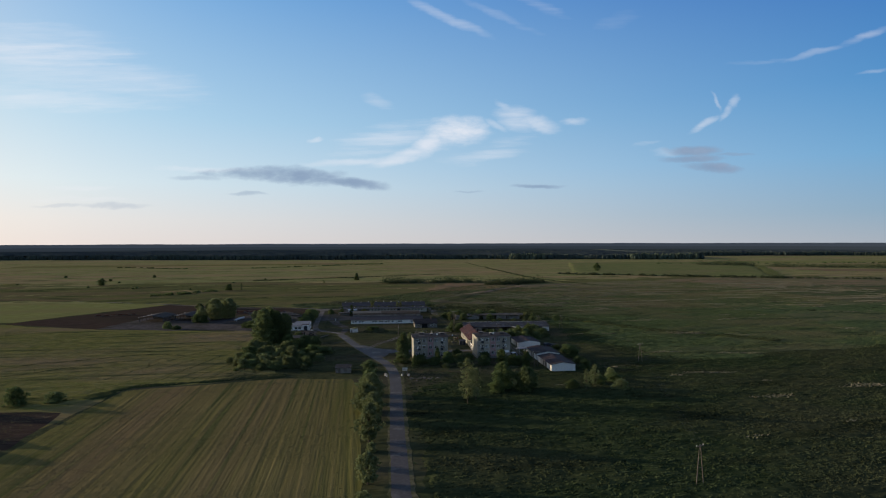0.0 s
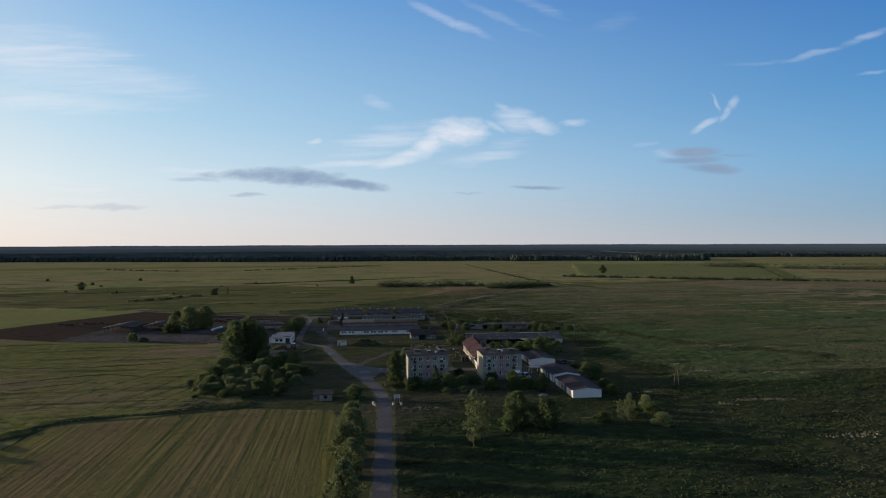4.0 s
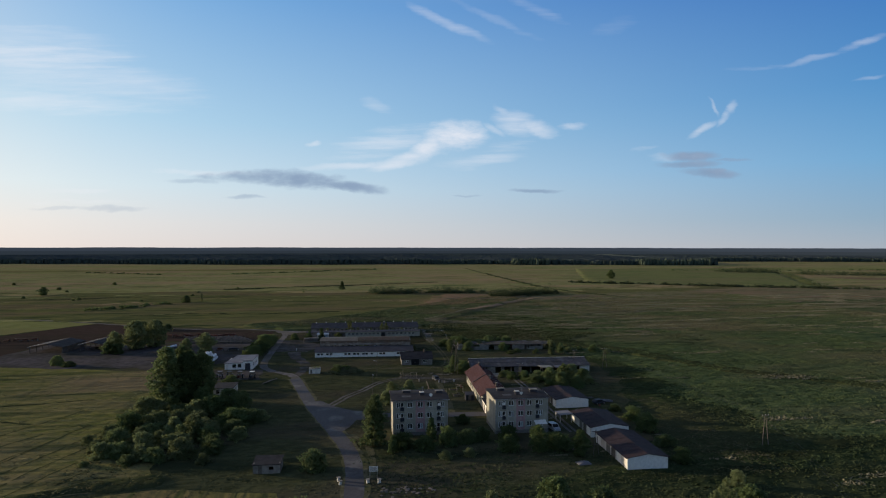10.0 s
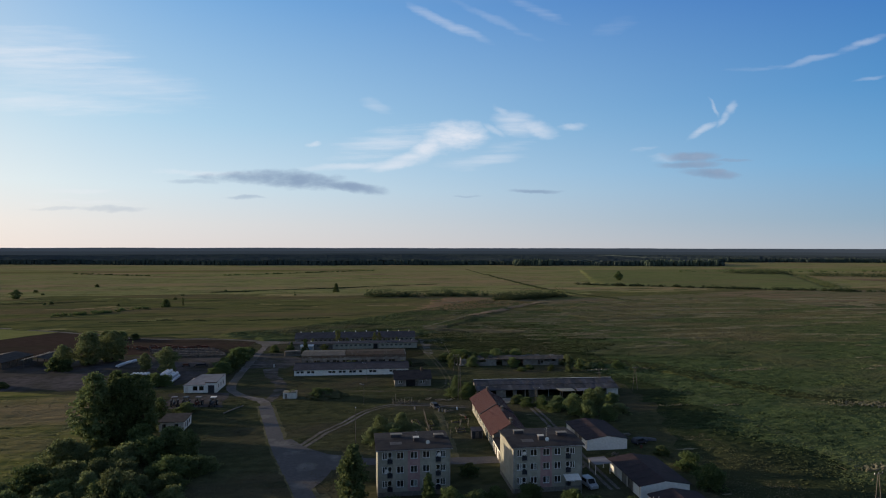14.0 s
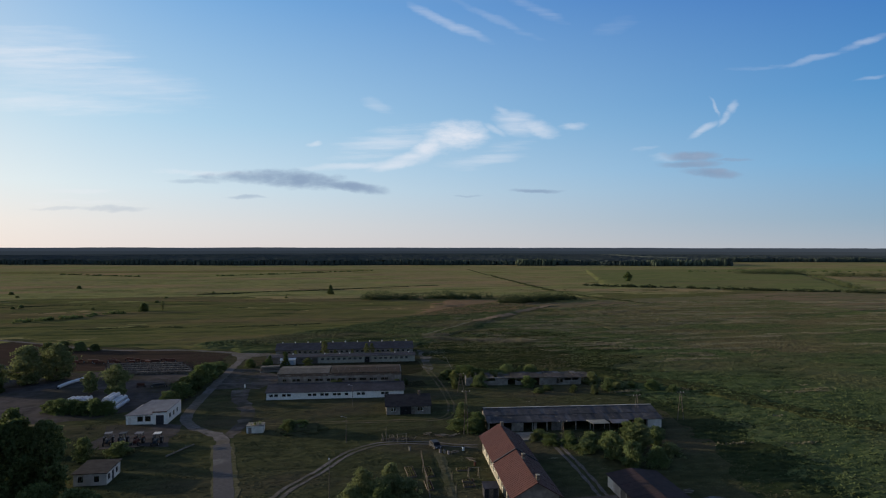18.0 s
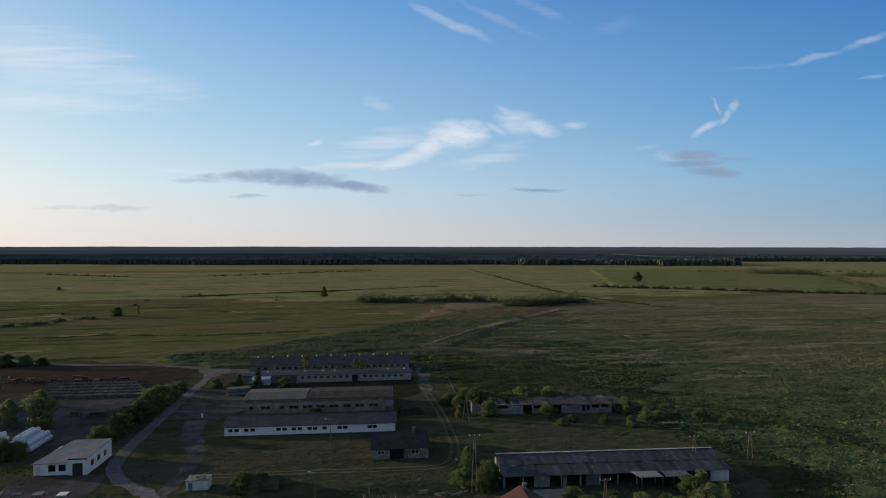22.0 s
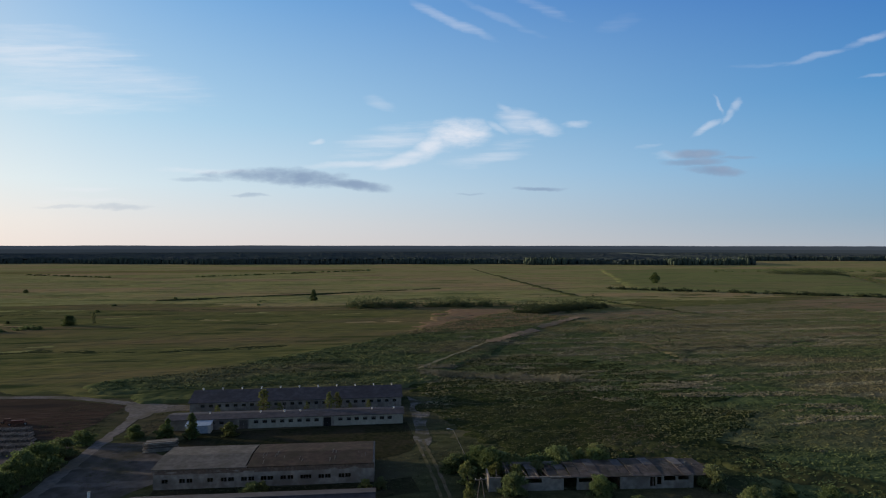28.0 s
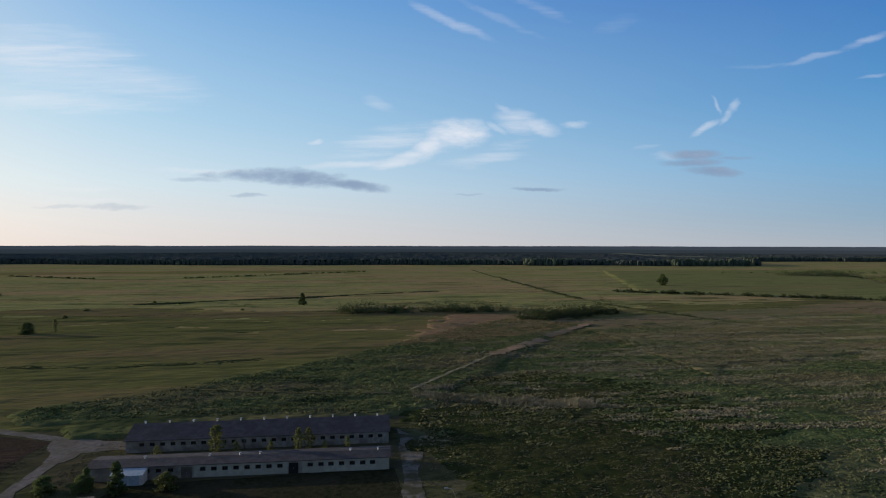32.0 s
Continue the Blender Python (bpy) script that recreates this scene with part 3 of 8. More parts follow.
patch("ploughed_field", [(-215, 400), (-150, 369), (-140, 420), (-60, 424), (-36, 424), (-33, 455), (-60, 466), (-100, 474), (-150, 505)], M_PLOW, 0.068, 1.0, "dark brown ploughed soil", "field")
patch("farmyard", [(-150, 370), (-100, 358), (-60, 352), (-40, 362), (-30, 372), (-31, 420), (-60, 424), (-140, 421)], M_YARD, 0.076, 3.0, "bare grey earth of the farmyard", "yard")
patch("yard_front", [(-42, 326), (-22, 326), (-24, 345), (-41, 346)], M_YARD, 0.076, 2.6, "bare worn earth before the workshop", "yard")
# strips of farther fields and the dark dykes between them
for k, (x0, y0, x1, y1, w, m_) in enumerate(((330, 905, 690, 945, 150, M_LAWN), (640, 1120, 1300, 1060, 90, M_LAWN), (620, 1330, 1500, 1250, 110, M_BRIGHT), (700, 1560, 1900, 1480, 130, M_FARGRASS), (760, 930, 1250, 820, 80, M_RED), (-700, 1330, 40, 1400, 90, M_LAWN), (-600, 800, -200, 790, 70, M_LAWN),
                                             (-300, 690, -60, 700, 30, M_LAWN), (-40, 870, 300, 900, 60, M_RED), (-1250, 1862, -60, 1695, 22, M_SAND))):
    d = Vector((x1 - x0, y1 - y0, 0)).normalized()
    s_ = Vector((-d.y, d.x, 0)) * w / 2
    patch("field_strip", [(x0 - s_.x, y0 - s_.y), (x1 - s_.x, y1 - s_.y), (x1 + s_.x, y1 + s_.y), (x0 + s_.x, y0 + s_.y)], m_, 0.030 + 0.004 * k, 5, "long strip of differently grown meadow", "meadow")


def islands(name, n, line, spread, material, z, size, seed, label, flat=0.35):
    """Flat patches of one growth strewn along a border, so that two kinds of meadow run into one another."""
    q = np.random.RandomState(seed)
    d = np.cumsum([0] + [math.hypot(b[0] - a[0], b[1] - a[1]) for a, b in zip(line, line[1:])])
    s = q.uniform(0, d[-1], n)
    cx, cy = np.interp(s, d, [p[0] for p in line]), np.interp(s, d, [p[1] for p in line]) + q.normal(0, spread, n)
    r = size * q.uniform(0.3, 1.0, n) ** 1.6
    k = 12
    a = np.arange(k) * math.tau / k
    rad = r[:, None] * q.uniform(0.45, 1.3, (n, k))
    v = np.zeros((n, k, 3))
    v[:, :, 0] = cx[:, None] + rad * np.cos(a)
    v[:, :, 1] = cy[:, None] + rad * np.sin(a) * flat
    v[:, :, 2] = z * 0.5 + 0.0001 * (np.arange(n)[:, None] % 20)
    return tagged(new(name, quads_mesh(name, v, material, k)), label, "grass", "", "stuff")


EDGE_A = [(14, 430), (66, 446), (150, 455), (250, 408), (400, 438), (700, 405), (1200, 380)]
EDGE_B = [(-25, 462), (60, 480), (110, 560), (190, 620), (480, 700), (1200, 640)]
islands("grass_patches", 420, EDGE_A[1:], 26, M_REED, 0.0285, 16, 1, "patches of paler grass in the pasture")
islands("grass_patches", 420, EDGE_A[1:], 24, M_ROUGH, 0.0225, 16, 2, "patches of green grass among the reeds")
islands("grass_patches", 300, EDGE_B[1:], 22, M_REED, 0.0145, 18, 3, "patches of reedy grass in the far meadow")
islands("grass_patches", 260, [(-420, 640), (60, 560)], 60, M_ROUGH, 0.0140, 14, 6, "darker green patches in the far meadow")
islands("grass_patches", 200, [(-600, 950), (700, 950)], 130, M_RED, 0.0150, 24, 7, "dry brownish patches in the far meadow")
islands("grass_patches", 260, [(-700, 900), (900, 900)], 180, M_LAWN, 0.0170, 34, 8, "greener patches in the far meadow")
islands("reed_patches", 420, [(110, 470), (420, 540), (900, 500)], 60, M_SAND, 0.0300, 5.5, 9, "pale patches of dry reeds in the pasture", 0.22)
islands("reed_patches", 260, [(60, 300), (420, 300)], 90, M_SAND, 0.0340, 2.6, 10, "pale patches of dry reeds in the pasture", 0.25)
ROAD = [(3.5, 20), (5.6, 70), (8.0, 116), (9.9, 160), (12.2, 202), (12.9, 226), (11.5, 243), (6.8, 261), (0.2, 284), (-5.5, 308), (-9.5, 326)]
ribbon("verge", ROAD, 5.4, M_VERGE, 0.084, 0.9, -0.25, label="sandy road verge with thin grass", category="verge")
ribbon("road", ROAD, 3.9, M_ASPHALT, 0.113, 0.22, label="narrow worn grey asphalt road", category="road")
patch("weedy_ground", [(-4, 402), (20, 401.5), (41, 401), (48, 405), (49, 426), (20, 427), (-6, 424.5), (-9, 414)], M_DARKGROUND, 0.072, 1.5, "darker mottled ground between the barns", "weeds")
patch("weedy_ground", [(-4, 380.5), (40, 379), (48, 381), (47, 389), (40, 387.5), (-4, 388.5)], M_DARKGROUND, 0.072, 0.8, "darker mottled ground between the barns", "weeds")
ribbon("farm_road", [(-8.0, 322), (-12, 333), (-21.5, 343.5), (-25.5, 357), (-26.2, 394), (-26.0, 440), (-25.0, 453)], 3.1, M_DIRT, 0.104, 0.9, label="pale gravel farm road", category="track")
ribbon("gravel_track", [(-13, 449.5), (-20, 452.5), (-32, 457), (-56, 467.5), (-98, 475), (-150, 506), (-260, 560)], lambda u: 3.4 - 1.2 * u, M_DIRT, 0.100, 0.4, label="pale sandy field track", category="track")
ribbon("access_lane", [(4, 277), (10, 276.5), (21.5, 273), (36, 271), (52, 270)], 4.4, M_ASPHALT, 0.118, 0.3, label="grey access lane behind the blocks", category="road")
for k, sh_ in ((0, 0.85), (1, -0.85)):
    ribbon("curved_track", [(4.5, 284), (10, 296), (15.5, 304.5), (21, 314.5), (27, 320), (33, 321.2), (41, 320), (47, 317.5), (53, 316)], lambda u: 1.0 - 0.35 * u, M_DIRT, 0.108, 0.4, sh_, label="wheel rut of a curved dirt track", category="track")
    ribbon("yard_track", [(-6, 341), (15, 341), (35, 340), (48, 341), (52, 352), (52.8, 368), (52.2, 392), (51, 412)], 0.7, M_WORN, 0.096, 0.3, sh_, label="wheel rut worn into the grass by the barns", category="track")
patch("concrete_apron", [(50.8, 405), (51.8, 404), (53.0, 413), (53.4, 426), (56.4, 437), (64, 445), (63.4, 448), (56, 449), (50.8, 455), (50.6, 441), (51.6, 428), (50.9, 414)], M_WORNSLAB, 0.088, 0.9, "cracked pale concrete apron, half overgrown", "apron")
for sh_ in (0.8, -0.8):
    ribbon("garage_track", [(71, 250), (71.5, 280), (72.3, 294), (72.5, 315)], 0.8, M_DIRT, 0.092, 0.3, sh_, label="wheel rut of a dirt track by the garages", category="track")
patch("junction", [(-2.5, 290), (3.0, 269), (9, 258), (11.5, 262), (13, 269), (20, 271), (20, 276), (12, 279), (6.5, 284), (2, 292)], M_ASPHALT, 0.122, 0.6, "wide worn asphalt where the lanes meet", "road")
ribbon("kiosk_lane", [(-9.5, 331), (-8.4, 338), (-7.2, 344.5), (-8.0, 353), (-10.4, 362), (-14, 372), (-16, 384)], lambda u: 3.0 + 2.6 * u, M_YARDWORN, 0.080, 1.0, label="trodden lane fading into the grass", category="track")
patch("barn_forecourt", [(-24.3, 386), (-16, 388), (-10, 384), (-7, 392), (-6.2, 405), (-12, 410), (-15, 418), (-24, 420)], M_YARDWORN, 0.080, 2.2, "bare earth between road and barns", "yard")
ribbon("garden_path", [(42.6, 313), (42.9, 304), (42.4, 294), (42.0, 281), (41.5, 273)], 2.2, M_VERGE, 0.072, 0.7, label="trodden dirt path through the gardens", category="path")
ribbon("footpath", [(16.5, 225), (17.0, 236), (16.0, 247), (12, 256)], 1.6, M_VERGE, 0.076, 0.4, label="worn sandy footpath by the road", category="path")
for pts, w in (([(-480, 1275), (-315, 1177), (-205, 1180), (55, 1367)], 5), ([(-260, 880), (-60, 800), (40, 760), (110, 740)], 3), ([(255, 1430), (238, 1064), (234, 834), (240, 738), (268, 647)], 4), ([(560, 760), (640, 860), (700, 945), (830, 1180)], 10),
               ([(98, 401), (118, 389), (141, 367), (150, 338), (165, 312), (190, 280)], 8), ([(-160, 540), (-110, 552), (-60, 545), (0, 560)], 3), ([(300, 876), (470, 760), (600, 709), (800, 640)], 5), ([(-800, 720), (-400, 760), (-133, 800), (120, 905)], 3), ([(-500, 640), (-260, 690), (-100, 720), (40, 735)], 3)):
    ribbon("dyke", pts, w, M_DYKE, 0.075, 1.5, label="dark overgrown drainage ditch across the meadow", category="ditch")
patch("track_junction", [(-33, 453), (-28.5, 447), (-28, 440), (-24, 440), (-22.5, 446), (-13, 447), (-12, 451), (-22, 455), (-34, 459)], M_DIRT, 0.111, 1.2, "pale trodden sand where the farm tracks meet", "track")


# ---- vegetation ----
def leaves(centres, radii, per, size, rs, flat=0.75):
    """Quads of leaves scattered in clumps: centres (n, 3), radii (n,)."""
    n = len(centres)
    d = rs.normal(size=(n, per, 3))
    d /= np.linalg.norm(d, axis=2, keepdims=True)
    r = radii[:, None, None] * rs.uniform(0.25, 1.4, (n, per, 1))
    c = (centres[:, None, :] + d * r * np.array([1, 1, flat])).reshape(-1, 3)
    m = len(c)
    a = rs.normal(size=(m, 3)) + d.reshape(-1, 3) * 0.4
    a /= np.linalg.norm(a, axis=1, keepdims=True)
    b = np.cross(a, rs.normal(size=(m, 3)))
    b /= np.linalg.norm(b, axis=1, keepdims=True)
    s = size * rs.uniform(0.6, 1.4, (m, 1))
    a, b = a * s, b * s * 0.75
    return np.stack([c - a, c - b, c + a, c + b], 1)


def tree_meshes(h, w, seed, material, style="round", trunk=0.22, clumps=60, per=42, leaf=0.34, base=None):
    """A trunk with limbs and a crown of leaf clumps, uneven in outline. Returns the two meshes."""
    rs = np.random.RandomState(seed)
    low = {"round": 0.22, "bush": 0.0, "birch": 0.15, "cone": 0.04}[style] if base is None else base
    rows = []
    clumps, per, leaf = clumps * 3, int(per * 0.5), leaf * 0.82
    while len(rows) < clumps:
        u = rs.uniform(0, 1)
        if style == "round":
            prof = (math.sin(math.pi * min(1, 0.12 + 0.86 * u)) ** 0.6)
        elif style == "cone":
            prof = (1.02 - 0.95 * u) ** 0.65
        elif style == "birch":
            prof = math.sin(math.pi * (0.15 + 0.8 * u)) ** 0.8
        else:
            prof = math.sqrt(max(0.05, 1 - (u * 0.95) ** 2))
        ang = rs.uniform(0, math.tau)
        lump = 0.78 + 0.4 * math.sin(2 * ang + seed) * math.cos(3 * u * 3 + seed) + 0.16 * rs.normal()
        r = (w / 2) * prof * lump * rs.uniform(0.35, 1.0) ** 0.5
        rows.append((r * math.cos(ang), r * math.sin(ang), h * (low + (0.97 - low) * u)))
    c = np.array(rows)
    rad = (0.08 if style in ("round", "bush") else 0.075) * w * rs.uniform(0.7, 1.35, len(c))
    c[:, 2] = np.clip(c[:, 2], rad * 0.7, h - rad * 0.6)
    crown = quads_mesh("crown", leaves(c, rad, per, leaf, rs), material)
    bm = bmesh.new()
    lean = rs.normal(size=2) * 0.02 * h
    p = [Vector((0, 0, -0.3)), Vector((lean[0], lean[1], h * 0.35)), Vector((lean[0] * 1.5, lean[1] * 2, h * 0.8))]
    rod(bm, p[0], p[1], trunk, trunk * 0.65)
    rod(bm, p[1], p[2], trunk * 0.65, trunk * 0.15)
    for k in range(0, clumps, max(1, clumps // 12)):
        t = Vector(rows[k])
        z0 = max(0.1 * h, min(0.7 * h, t.z * 0.55))
        rod(bm, Vector((lean[0] * z0 / h * 2, lean[1] * z0 / h * 2, z0)), t, trunk * 0.32, trunk * 0.08, 5)
    return mesh_of(bm, "trunk", M_BARK), crown


KINDS = {
    "linden_a": tree_meshes(19, 9.2, 1, L_DARK, "round", 0.4, 150, 60, 0.34, 0.05), "linden_b": tree_meshes(17.6, 8.8, 2, L_MID, "round", 0.4, 130, 60, 0.34, 0.05),
    "tree_a": tree_meshes(9, 6.8, 3, L_MID, "round", 0.2, 90, 46, 0.28, 0.05), "tree_b": tree_meshes(8, 7, 4, L_MID, "round", 0.18, 90, 46, 0.28, 0.04), "tree_c": tree_meshes(10, 7.4, 5, L_DARK, "round", 0.22, 100, 46, 0.28, 0.05),
    "tree_p": tree_meshes(11, 9, 19, L_PALE, "round", 0.25, 120, 46, 0.28, 0.05),
    "willow_a": tree_meshes(8, 5.5, 6, L_PALE, "round", 0.2, 70, 44, 0.26, 0.1), "willow_b": tree_meshes(7, 5, 7, L_MID, "round", 0.2, 60, 44, 0.28, 0.1),
    "birch_a": tree_meshes(11, 4.8, 8, L_PALE, "birch", 0.16, 64, 30, 0.20), "birch_b": tree_meshes(10, 4.0, 9, L_PALE, "birch", 0.15, 54, 30, 0.20),
    "cone_a": tree_meshes(9.5, 5.6, 10, L_MID, "cone", 0.2, 100, 44, 0.26), "cone_b": tree_meshes(5, 2.6, 11, L_DARK, "cone", 0.12, 60, 36, 0.18),
    "bush_a": tree_meshes(3.5, 5.6, 12, L_MID, "bush", 0.1, 64, 66, 0.17), "bush_b": tree_meshes(2.8, 4.8, 13, L_MID, "bush", 0.08, 56, 64, 0.16), "bush_c": tree_meshes(4.0, 5.6, 14, L_DARK, "bush", 0.1, 66, 68, 0.17),
    "bush_p": tree_meshes(3.0, 4.4, 15, L_PALE, "bush", 0.08, 56, 64, 0.15), "bush_y": tree_meshes(2.6, 2.4, 16, L_YEL, "bush", 0.06, 34, 34, 0.17),
    "sapling": tree_meshes(4.2, 1.9, 17, L_YEL, "birch", 0.06, 30, 26, 0.15),
}
TREE_TEXT = {
    "linden": ("tall dense dark-green deciduous tree by the farmyard", "tree"), "tree": ("green deciduous tree with a rounded uneven crown", "tree"),
    "willow": ("roadside willow with a loose crown", "tree"), "birch": ("slender pale-green birch with thin crown", "tree"), "cone": ("dense conical evergreen beside the block", "tree"),
    "bush": ("wild green shrub in the rough grass", "shrub"), "sapling": ("young yellowish self-sown sapling", "sapling")}
rnd = random.Random(5)


def plant(kind, x, y, s=1.0, z=0.0, label=""):
    base = kind.split("_")[0]
    text, cat = TREE_TEXT[base]
    name = {"cone": "evergreen_tree", "bush": "shrub", "tree": "deciduous_tree", "linden": "linden_tree", "willow": "willow_tree", "birch": "birch_tree", "sapling": "sapling"}[base]
    ob = thing(name, x, y, z, rnd.uniform(0, 360), label or text, cat)
    k = s * rnd.uniform(0.92, 1.08)
    ob.scale = (k * rnd.uniform(0.82, 1.22), k * rnd.uniform(0.82, 1.22), k * (rnd.uniform(0.7, 1.2) if base == "bush" else rnd.uniform(0.92, 1.08)))
    trunk, crown = KINDS[kind]
    part("trunk", trunk, None, ob)
    part("crown", crown, None, ob)
    return ob


# the tall group by the farmyard, with its skirt of shrubs
for k, x, y, s in (("linden_b", -44.5, 290, 1.0), ("linden_a", -39, 292, 0.96), ("linden_b", -35.5, 296, 0.95), ("linden_a", -42.5, 298, 0.95)):
    plant(k, x, y, s)
for k, x, y, s in (("bush_p", -44, 281, 1.5), ("bush_a", -38, 279, 1.3), ("bush_p", -33, 277, 1.5), ("bush_c", -28, 279, 1.2), ("bush_p", -42, 271, 1.5), ("bush_p", -36, 270, 1.3),
                   ("bush_p", -30, 269, 1.5), ("bush_b", -24, 272, 1.2), ("bush_b", -40, 261, 1.2), ("bush_p", -34, 261, 1.4), ("bush_p", -27, 262, 1.3), 
                   ("bush_p", -38, 250, 1.3), ("bush_p", -31, 251, 1.4), ("bush_b", -24, 255, 1.1), ("bush_a", -19, 262, 1.2), ("tree_b", -25, 284, 0.8),
                   ("tree_a", -20, 280, 0.7), ("bush_c", -33, 287, 1.3), ("bush_p", -47, 279, 1.7), ("bush_p", -40, 266, 1.7), ("bush_p", -28, 257, 1.5), ("bush_p", -28, 244, 1.2), ("bush_c", -21, 268, 1.3), ("bush_p", -17, 256, 1.0), ("bush_a", -16, 272, 1.0), ("bush_b", -22, 249, 1.0)):
    plant(k, x, y, s * 1.1)
for k, x, y, s in (("bush_p", -46, 246, 1.1), ("bush_a", -42.5, 246.5, 1.0), ("bush_p", -49, 251, 1.0), ("bush_a", -45.5, 254, 1.2), ("bush_p", -50, 261, 1.0), ("bush_c", -46.5, 265, 1.3), ("bush_p", -36.5, 244, 1.0), ("bush_a", -33, 242, 0.9), ("bush_p", -26.5, 244, 1.2), ("bush_a", -21, 246, 1.0),
                   ("bush_p", -21.5, 239.5, 0.8), ("bush_p", -36, 256, 1.3), ("bush_a", -31, 258, 1.2), ("bush_p", -25, 262, 1.3), ("bush_c", -20, 270, 1.2), ("bush_p", -42, 259, 1.2), ("bush_p", -13.5, 273, 0.8), ("bush_a", -38.5, 240.5, 0.7), ("bush_p", -53, 256, 0.7), ("bush_b", -47.5, 240.5, 0.6)):
    plant(k, x, y, s)
# beside the road
for i, (k, x, y, s) in enumerate((("tree_a", 3.2, 196, 0.95), ("tree_p", 3.4, 186, 0.75), ("tree_p", 2.0, 177, 0.8), ("tree_p", 3.6, 167, 0.7), ("willow_a", 2.2, 150, 1.15), ("bush_p", 2.6, 143, 0.7),
                                ("bush_p", 0.8, 133, 0.9), ("willow_a", 1.6, 124, 0.8), ("bush_p", 0.5, 113, 1.1), ("willow_a", 1.2, 101, 0.9), ("tree_b", 1.0, 90, 1.0), ("bush_b", 3.8, 231.6, 1.35))):
    plant(k, x, y, s)
# round the blocks, shade put on the shrubs through darker leaves
plant("cone_a", 17.8, 247.2, 1.3)
for k, x, y, s in (("cone_b", 32.5, 249.5, 1.2), ("bush_c", 24.5, 243, 0.9), ("cone_b", 22, 240, 1.0), ("bush_c", 30, 242, 1.0), ("bush_c", 36, 244, 1.0), ("bush_b", 41, 245, 1.0), ("bush_c", 45.5, 247, 0.9), ("bush_c", 52, 246, 1.0),
                   ("bush_c", 43, 262, 0.8), ("tree_c", 57, 236, 0.75), ("bush_c", 62.5, 238, 1.2), ("tree_c", 66, 232, 0.6), ("bush_c", 50, 238, 1.0), ("bush_p", 40, 236, 0.7), ("bush_p", 34, 235, 0.8),
                   ("birch_a", 33, 181, 1.3), ("birch_b", 36, 184, 1.2), ("tree_c", 48, 197, 1.0), ("tree_b", 54.5, 193, 1.2), ("bush_c", 45, 193, 1.0), ("tree_c", 57, 197, 0.7), ("birch_b", 76, 193, 0.75), ("bush_p", 87.5, 191, 1.2),
                   ("birch_a", 80, 196, 0.7), ("bush_c", 72, 196, 1.1), ("bush_c", 83, 200, 0.9), ("bush_c", 90, 203, 1.0), ("bush_p", 92, 210, 1.0), ("bush_c", 88, 225, 1.0), ("bush_b", 90, 236, 1.1), ("bush_c", 91, 248, 1.0), ("bush_c", 92, 258, 0.9),
                   ("bush_b", 91, 268, 1.0)):
    plant(k, x, y, s)
# the copse between the roofed house and the long shed
for k, x, y, s in (("tree_b", 82, 303, 0.75), ("tree_a", 88, 305, 0.8), ("tree_b", 84, 297, 0.65), ("bush_a", 78, 309, 1.1), ("tree_p", 92, 309, 0.55), ("bush_p", 97, 304, 1.1), ("bush_c", 76, 316, 0.9), ("bush_a", 90, 297, 1.1), ("bush_a", 70, 320, 0.8),
                   ("bush_b", 100, 317, 1.0), ("bush_p", 68, 318, 0.8), ("tree_a", 52.5, 336, 0.6), ("bush_y", 54, 342, 1.3), ("bush_a", 50.5, 330, 1.0), ("bush_c", 54, 327, 1.1), ("tree_p", 24.6, 289, 0.62), ("tree_p", 30.2, 289.5, 0.62), ("bush_p", 33, 288, 1.2), ("bush_p", 27.2, 287, 1.4), ("bush_p", 22.6, 286, 1.1),
                   ("bush_c", 28, 284, 1.25), ("bush_c", 71, 314.5, 0.75), ("bush_c", 75, 312, 0.8), ("bush_a", 80.5, 313, 1.0), ("bush_c", 84, 310.5, 0.95), ("bush_c", 94, 319.5, 0.9), ("bush_a", 97.5, 321.5, 0.8), ("bush_c", 97, 312, 0.7), ("bush_c", 55.5, 329.5, 0.95)):
    plant(k, x, y, s)
# farmyard
for k, x, y, s in (("tree_p", -55, 382, 0.98), ("willow_a", -64, 384.5, 0.9), ("tree_p", -92, 402, 1.3), ("tree_p", -85, 408, 1.2), ("tree_p", -99, 395, 0.9), ("bush_c", -101, 392, 1.2), ("bush_c", -96, 390, 1.0), ("bush_c", -34, 366, 1.1), ("bush_c", -33.4, 370.5, 1.2), ("bush_c", -33, 376, 1.3), ("bush_c", -33, 381, 1.25), ("bush_c", -32, 386, 1.3), ("bush_c", -32, 391, 1.2), ("bush_c", -32, 396.5, 1.3), ("bush_c", -31.5, 403, 1.35),
                   ("bush_a", -31, 410, 1.1), ("bush_c", -30.5, 420, 1.0), ("bush_c", -66, 362.5, 0.95), ("bush_c", -62.5, 361.5, 1.0), ("bush_c", -59, 360.5, 1.0), ("bush_c", -55.5, 359.5, 1.05), ("bush_c", -52, 358.5, 1.0), ("bush_c", -48.6, 358.5, 0.9), ("bush_a", -110, 365, 1.0), ("bush_b", -104, 362, 1.0), ("tree_b", -46, 322, 0.8),
                   ("tree_a", -38, 318, 0.6), ("bush_a", -32, 322, 0.9), ("bush_c", -19.5, 423, 0.75), ("cone_b", -11.6, 423, 1.0), ("bush_c", -12.2, 422.6, 0.8), ("cone_b", -5.2, 420.5, 1.15), ("bush_y", 3.5, 421.5, 1.7), ("bush_b", 6, 333, 1.2), ("bush_c", 9, 334, 0.9),
                   ("bush_a", -120, 475, 1.1), ("bush_a", -112, 472, 1.2), ("bush_a", -105, 473, 1.2), ("bush_b", -98, 472, 1.1)):
    plant(k, x, y, s)
